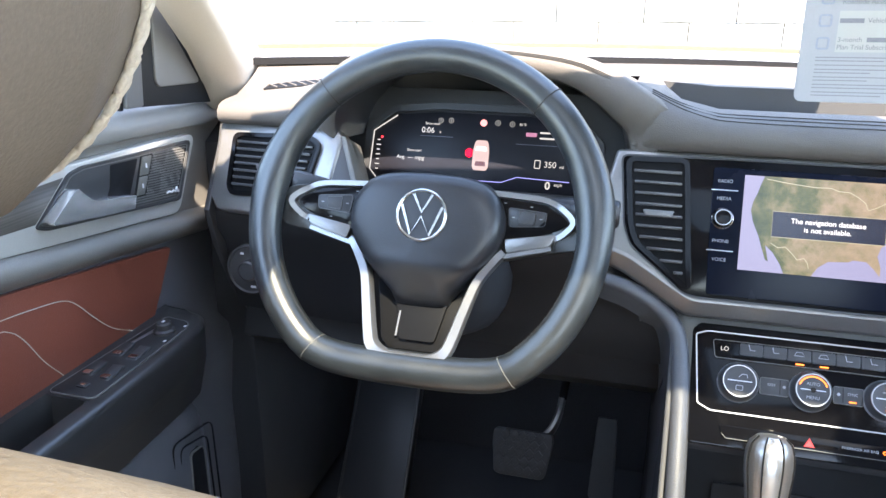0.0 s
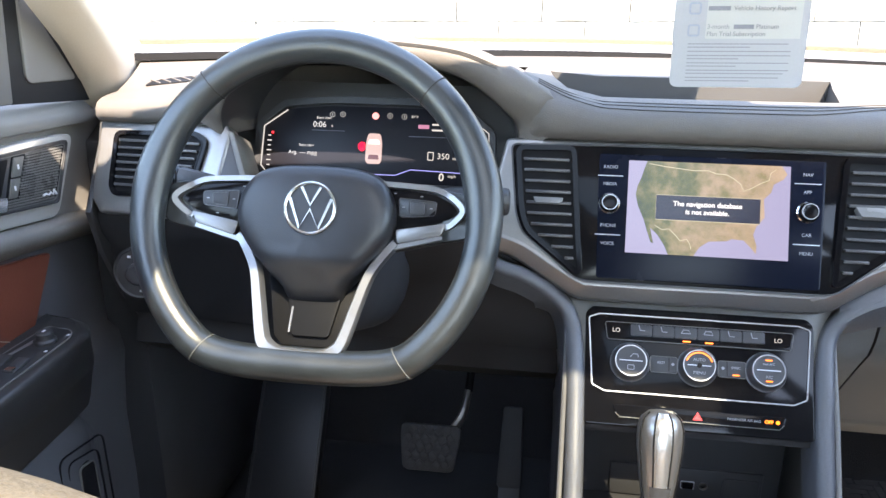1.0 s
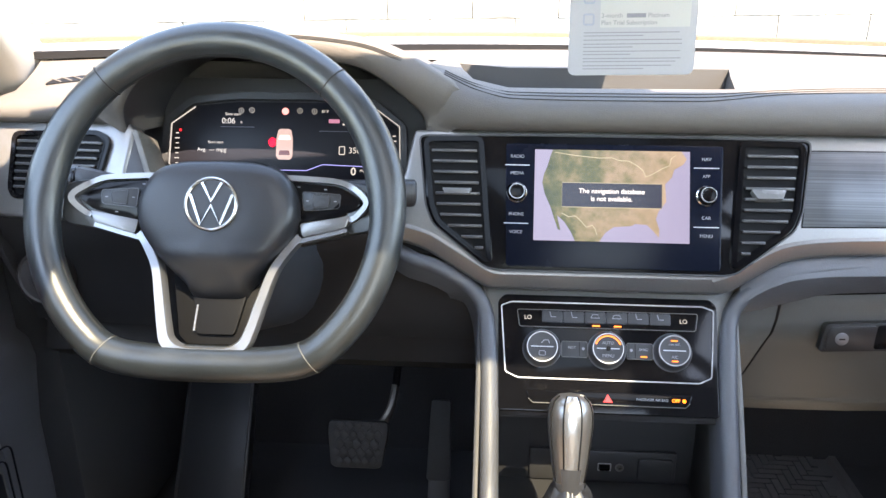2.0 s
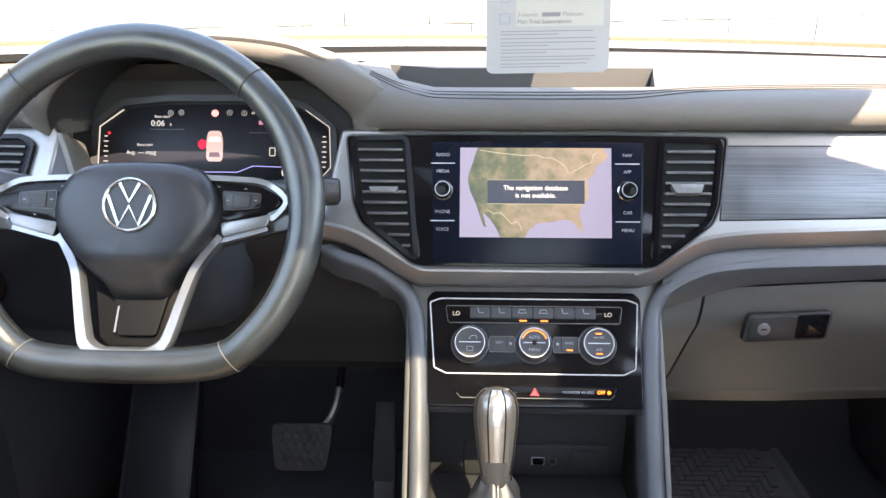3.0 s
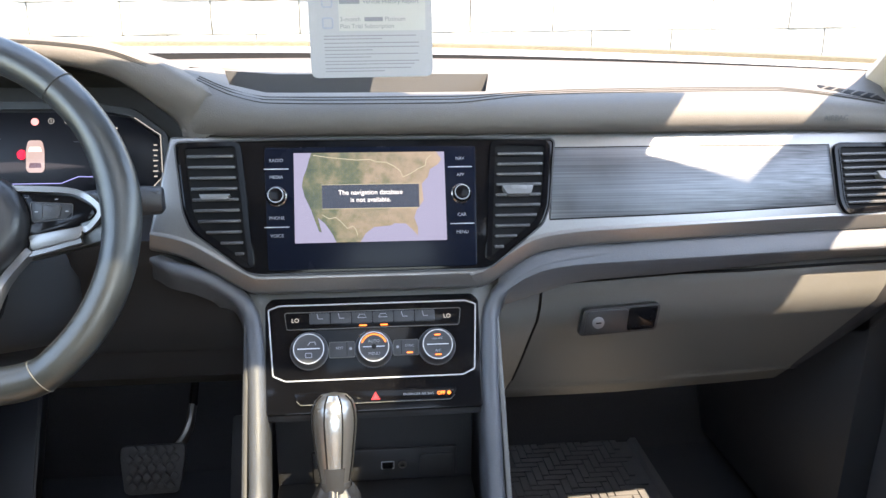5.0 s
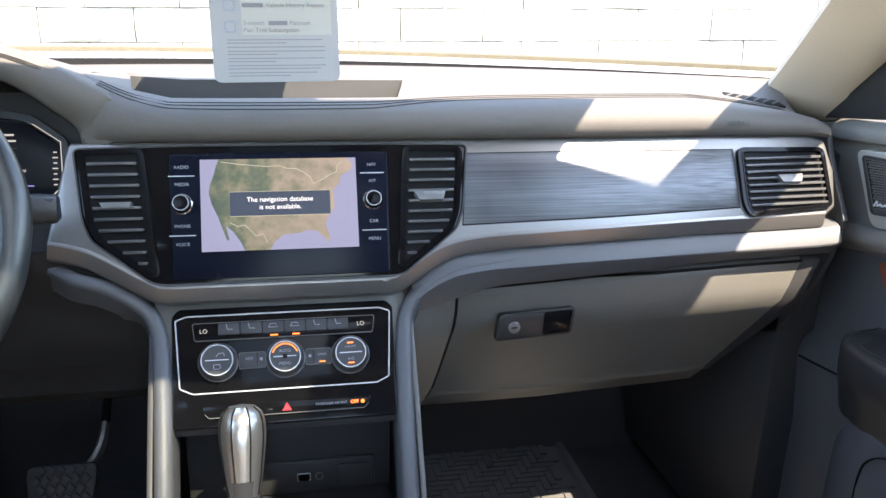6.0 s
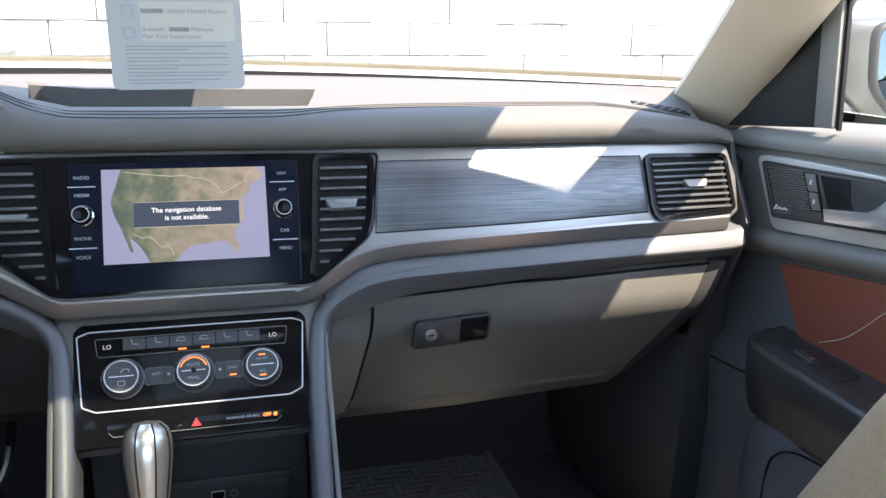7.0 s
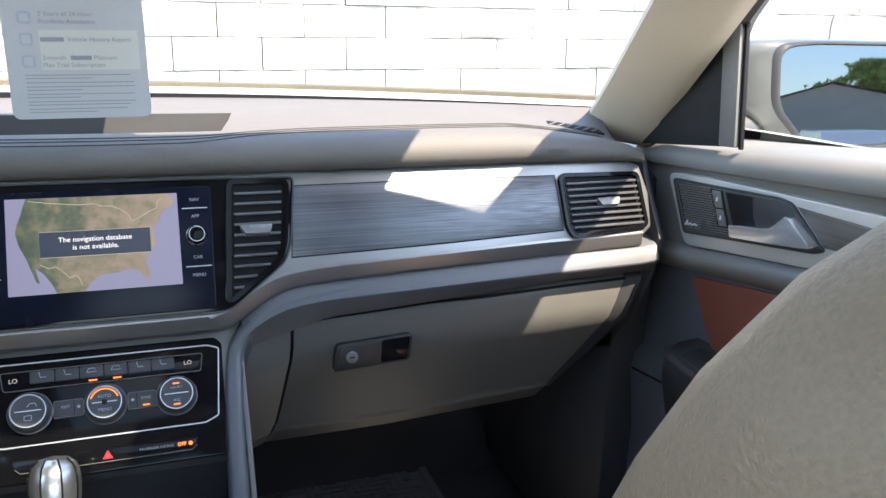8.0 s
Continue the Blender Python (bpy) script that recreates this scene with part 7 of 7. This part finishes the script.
# ---- outside of the car ----
def car_body():
    c = thing("suv", "white painted car with black grille and alloy wheels", "car", (0, 0, -0.42))
    grey = mat("wheel_alloy", (0.45, 0.45, 0.46), 0.3, metal=0.8, vary=0.05)
    lens = mat("clear_lamp_lens", (0.55, 0.56, 0.58), 0.08, vary=0.1, coat=0.6)
    red = mat("red_lamp_lens", (0.30, 0.012, 0.012), 0.12, vary=0.1, coat=0.6)
    for s in (-1, 1):
        base = frame_side(s * 0.86, s)
        arch = [(1.36 + 0.45 * math.cos(radians(a)), -0.04 + 0.45 * math.sin(radians(a))) for a in range(196, -17, -12)]
        poly = [(0.46, 0.86), (0.46, -0.16), (0.90, -0.16)] + arch + [(1.84, -0.15), (2.06, -0.06), (2.10, 0.50), (1.98, 0.62), (1.30, 0.765), (0.70, 0.82)]
        poly = [((y if s < 0 else -y), z) for y, z in poly]
        part("fender", plate(poly if s < 0 else poly[::-1], base, -0.02, -0.115, 0.02, 3), M_WHITE, c, "white front fender", angle=50)
        part("sill", box(pose(s * 0.93, -0.75, -0.07), (0.16, 2.5, 0.16), 0.03), M_DARK, c, "black plastic sill")
        rows = [[(s * x, y, z) for x, z in ((0.98, 0.0), (1.0, 0.45), (0.97, 0.80), (0.90, 0.90), (0.78, 0.90))] for y in (-1.9, -2.28)] + [[(s * 0.9, -2.42, 0.0), (s * 0.92, -2.44, 0.45), (s * 0.9, -2.40, 0.80), (s * 0.84, -2.36, 0.90), (s * 0.75, -2.34, 0.90)]]
        part("rear_quarter", loft(rows), M_WHITE, c, "white rear quarter", angle=50)
        part("tail_lamp", box(pose(s * 0.80, -2.42, 0.62), (0.30, 0.05, 0.16), 0.02), red, c, "red tail lamp")
        lamp = part("headlamp", box(pose(s * 0.72, 2.06, 0.46, -12, 0, -s * 12), (0.36, 0.10, 0.17), 0.03), lens, c, "clear headlamp")
        for k in (-1, 1):
            part("lamp_bowl", lathe(pose(s * 0.72 + k * 0.07, 2.09, 0.46, -90), [(0.055, 0), (0.055, 0.012), (0.03, 0.018), (0, 0.018)], 20), M_CHROME, lamp)
        for y in (1.36, -1.62):
            m = Matrix.Translation((s * 0.90, y, -0.05)) @ pose(0, 0, 0, 0, 90 * s, 0)
            if y < 0:
                part("wheel_arch", lathe(Matrix.Translation((s * 0.955, y, -0.04)) @ pose(0, 0, 0, 0, 90 * s, 0), [(0.36, 0), (0.36, 0.05), (0.44, 0.055), (0.45, 0.03), (0.45, 0)], 40), M_DARK, c)
            w = part("wheel", lathe(m, [(0.25, -0.11), (0.34, -0.115), (0.365, -0.09), (0.37, 0), (0.365, 0.09), (0.34, 0.118), (0.25, 0.11)], 48), M_RUBBER, c, "black tyre")
            b = lathe(m, [(0.25, 0.06), (0.25, 0.112), (0.235, 0.112), (0.225, 0.07), (0.0, 0.05)], 40)
            for k in range(10):
                box(m @ pose(0, 0, 0.09, 0, 0, 36 * k) @ pose(0.13, 0, 0), (0.21, 0.028, 0.03), 0.006, b)
            lathe(m @ pose(0, 0, 0.08), [(0.05, 0), (0.05, 0.03), (0.03, 0.036), (0, 0.036)], 20, b)
            part("alloy", b, grey, w, "ten-spoke alloy wheel")
    rows = []
    for x in [-0.98 + 0.14 * i for i in range(15)]:
        e = 0.14 * (abs(x) / 0.98) ** 3
        rows.append([(x, y - e, z) for y, z in ((1.95, 0.66), (2.08, 0.58), (2.14, 0.45), (2.15, 0.20), (2.20, 0.12), (2.18, -0.10), (2.02, -0.20))])
    part("bumper", loft(rows), M_WHITE, c, "white front bumper", angle=50)
    gr = part("grille", box(pose(0, 2.15, 0.42), (1.02, 0.05, 0.24), 0.02), M_GLOSS, c, "black radiator grille")
    for k in range(4):
        part("grille_bar", box(pose(0, 2.18, 0.335 + 0.055 * k), (1.0, 0.02, 0.014), 0.004), M_CHROME, gr)
    part("number_plate", box(pose(0, 2.205, 0.12), (0.31, 0.012, 0.16), 0.003), M_MARK, c, "plain pale plate")
    # roof skin over the headlining, open over the glass
    b = bmesh.new()
    xs = [-0.70 + 0.05 * i for i in range(29)]
    rows = []
    for x in xs:
        rows.append([Vector((x, header(x / 0.86).y if k == 0 else y, (header(x / 0.86).z + 0.012 if k == 0 else ROOF_Z - 0.07 * x * x + 0.058))) for k, y in enumerate((-0.4, -0.56, -0.655, -0.9, -1.2, -1.5, -1.9, -2.30))])
    vs = [[b.verts.new(p) for p in r] for r in rows]
    for i in range(len(xs) - 1):
        for k in range(7):
            if -0.36 < (xs[i] + xs[i + 1]) / 2 < 0.31 and 2 <= k < 5:
                continue
            b.faces.new((vs[i][k], vs[i + 1][k], vs[i + 1][k + 1], vs[i][k + 1]))
    part("roof_skin", b, M_WHITE, c, "white roof skin", angle=60)
    b = loft([[(x, y, z) for x in (-0.88, -0.5, 0.5, 0.88)] for y, z in ((-2.34, 0.90), (-2.44, 0.75), (-2.46, 0.40), (-2.46, 0.10), (-2.40, -0.12))])
    part("tailgate_skin", b, M_WHITE, c, "white tailgate skin", angle=50)


car_body()


# ---- what the outside mirror shows ----
def behind():
    h = thing("house", "grey rendered house with a low gable behind the car park", "house", (9, -45, -0.42))
    render_ = mat("grey_render", (0.70, 0.62, 0.50), 0.9, grain=0.4, scale=40)
    part("wall", box(pose(9.5, -49, 1.05), (12, 8, 2.95), 0.0), render_, h)
    part("roof", loft([[(2.9, y, 2.45), (8.2, y, 4.05), (16.2, y, 2.5)] for y in (-44.6, -53.5)]), mat("dark_shingle", (0.10, 0.09, 0.085), 0.9, grain=0.6, scale=30), h)
    b = bmesh.new()
    b.faces.new([b.verts.new(p) for p in ((3.5, -44.98, 2.52), (8.2, -44.98, 3.95), (15.5, -44.98, 2.52))])
    part("gable", b, render_, h)
    t = thing("tree", "leafy green tree behind the house", "tree", (13, -60, -0.42))
    part("trunk", tube([(13, -60, -0.42), (13.1, -60, 2), (12.9, -60.1, 4.0), (13.2, -60, 6)], [0.3, 0.24, 0.17, 0.06], 10), mat("bark", (0.12, 0.085, 0.06), 0.9, grain=1, scale=20), t)
    rnd = random.Random(8)
    b = bmesh.new()
    for k in range(4200):
        a, r, z = rnd.uniform(0, 6.283), 3.3 * math.sqrt(rnd.random()), rnd.uniform(-1, 1)
        rr = r * math.sqrt(max(0.05, 1 - z * z)) * (0.75 + 0.9 * noise.noise(Vector((a * 1.7, z * 2.4, 0))))
        p = Vector((13 + rr * math.cos(a), -60 + rr * math.sin(a), 4.4 + 2.2 * z))
        m = Matrix.Translation(p) @ pose(0, 0, 0, rnd.uniform(0, 360), rnd.uniform(0, 360), rnd.uniform(0, 360))
        q = rnd.uniform(0.12, 0.26)
        b.faces.new([b.verts.new(m @ Vector(c)) for c in ((-q, 0, 0), (0, -q * 0.5, 0.03), (q, 0, 0), (0, q * 0.5, 0.03))])
    tagged(part("crown", b, mat("leaves", (0.30, 0.42, 0.07), 0.7, vary=0.4), t), kind="stuff")
    c = thing("parked_car", "white parked car behind and beside", "car", (3.0, -9, -0.42))
    rows = []
    for y, zt, hw in ((-6.6, 0.15, 0.75), (-6.7, 0.45, 0.85), (-7.8, 0.60, 0.9), (-8.5, 0.98, 0.72), (-10.0, 1.03, 0.74), (-11.0, 0.66, 0.85), (-11.2, 0.2, 0.8)):
        rows.append([(3.0 + x * hw, y, z) for x, z in ((-1, -0.15), (-1.02, min(zt, 0.35)), (-0.92, zt - 0.03), (0, zt), (0.92, zt - 0.03), (1.02, min(zt, 0.35)), (1, -0.15))])
    part("body", loft(rows, caps=True), M_WHITE, c, angle=40)
    for x in (2.2, 3.8):
        for y in (-7.5, -10.2):
            part("wheel", lathe(Matrix.Translation((x, y, -0.1)) @ pose(0, 0, 0, 0, 90, 0), [(0.0, -0.1), (0.30, -0.1), (0.32, 0), (0.30, 0.1), (0, 0.1)], 24), M_RUBBER, c)


behind()

stone_wall()
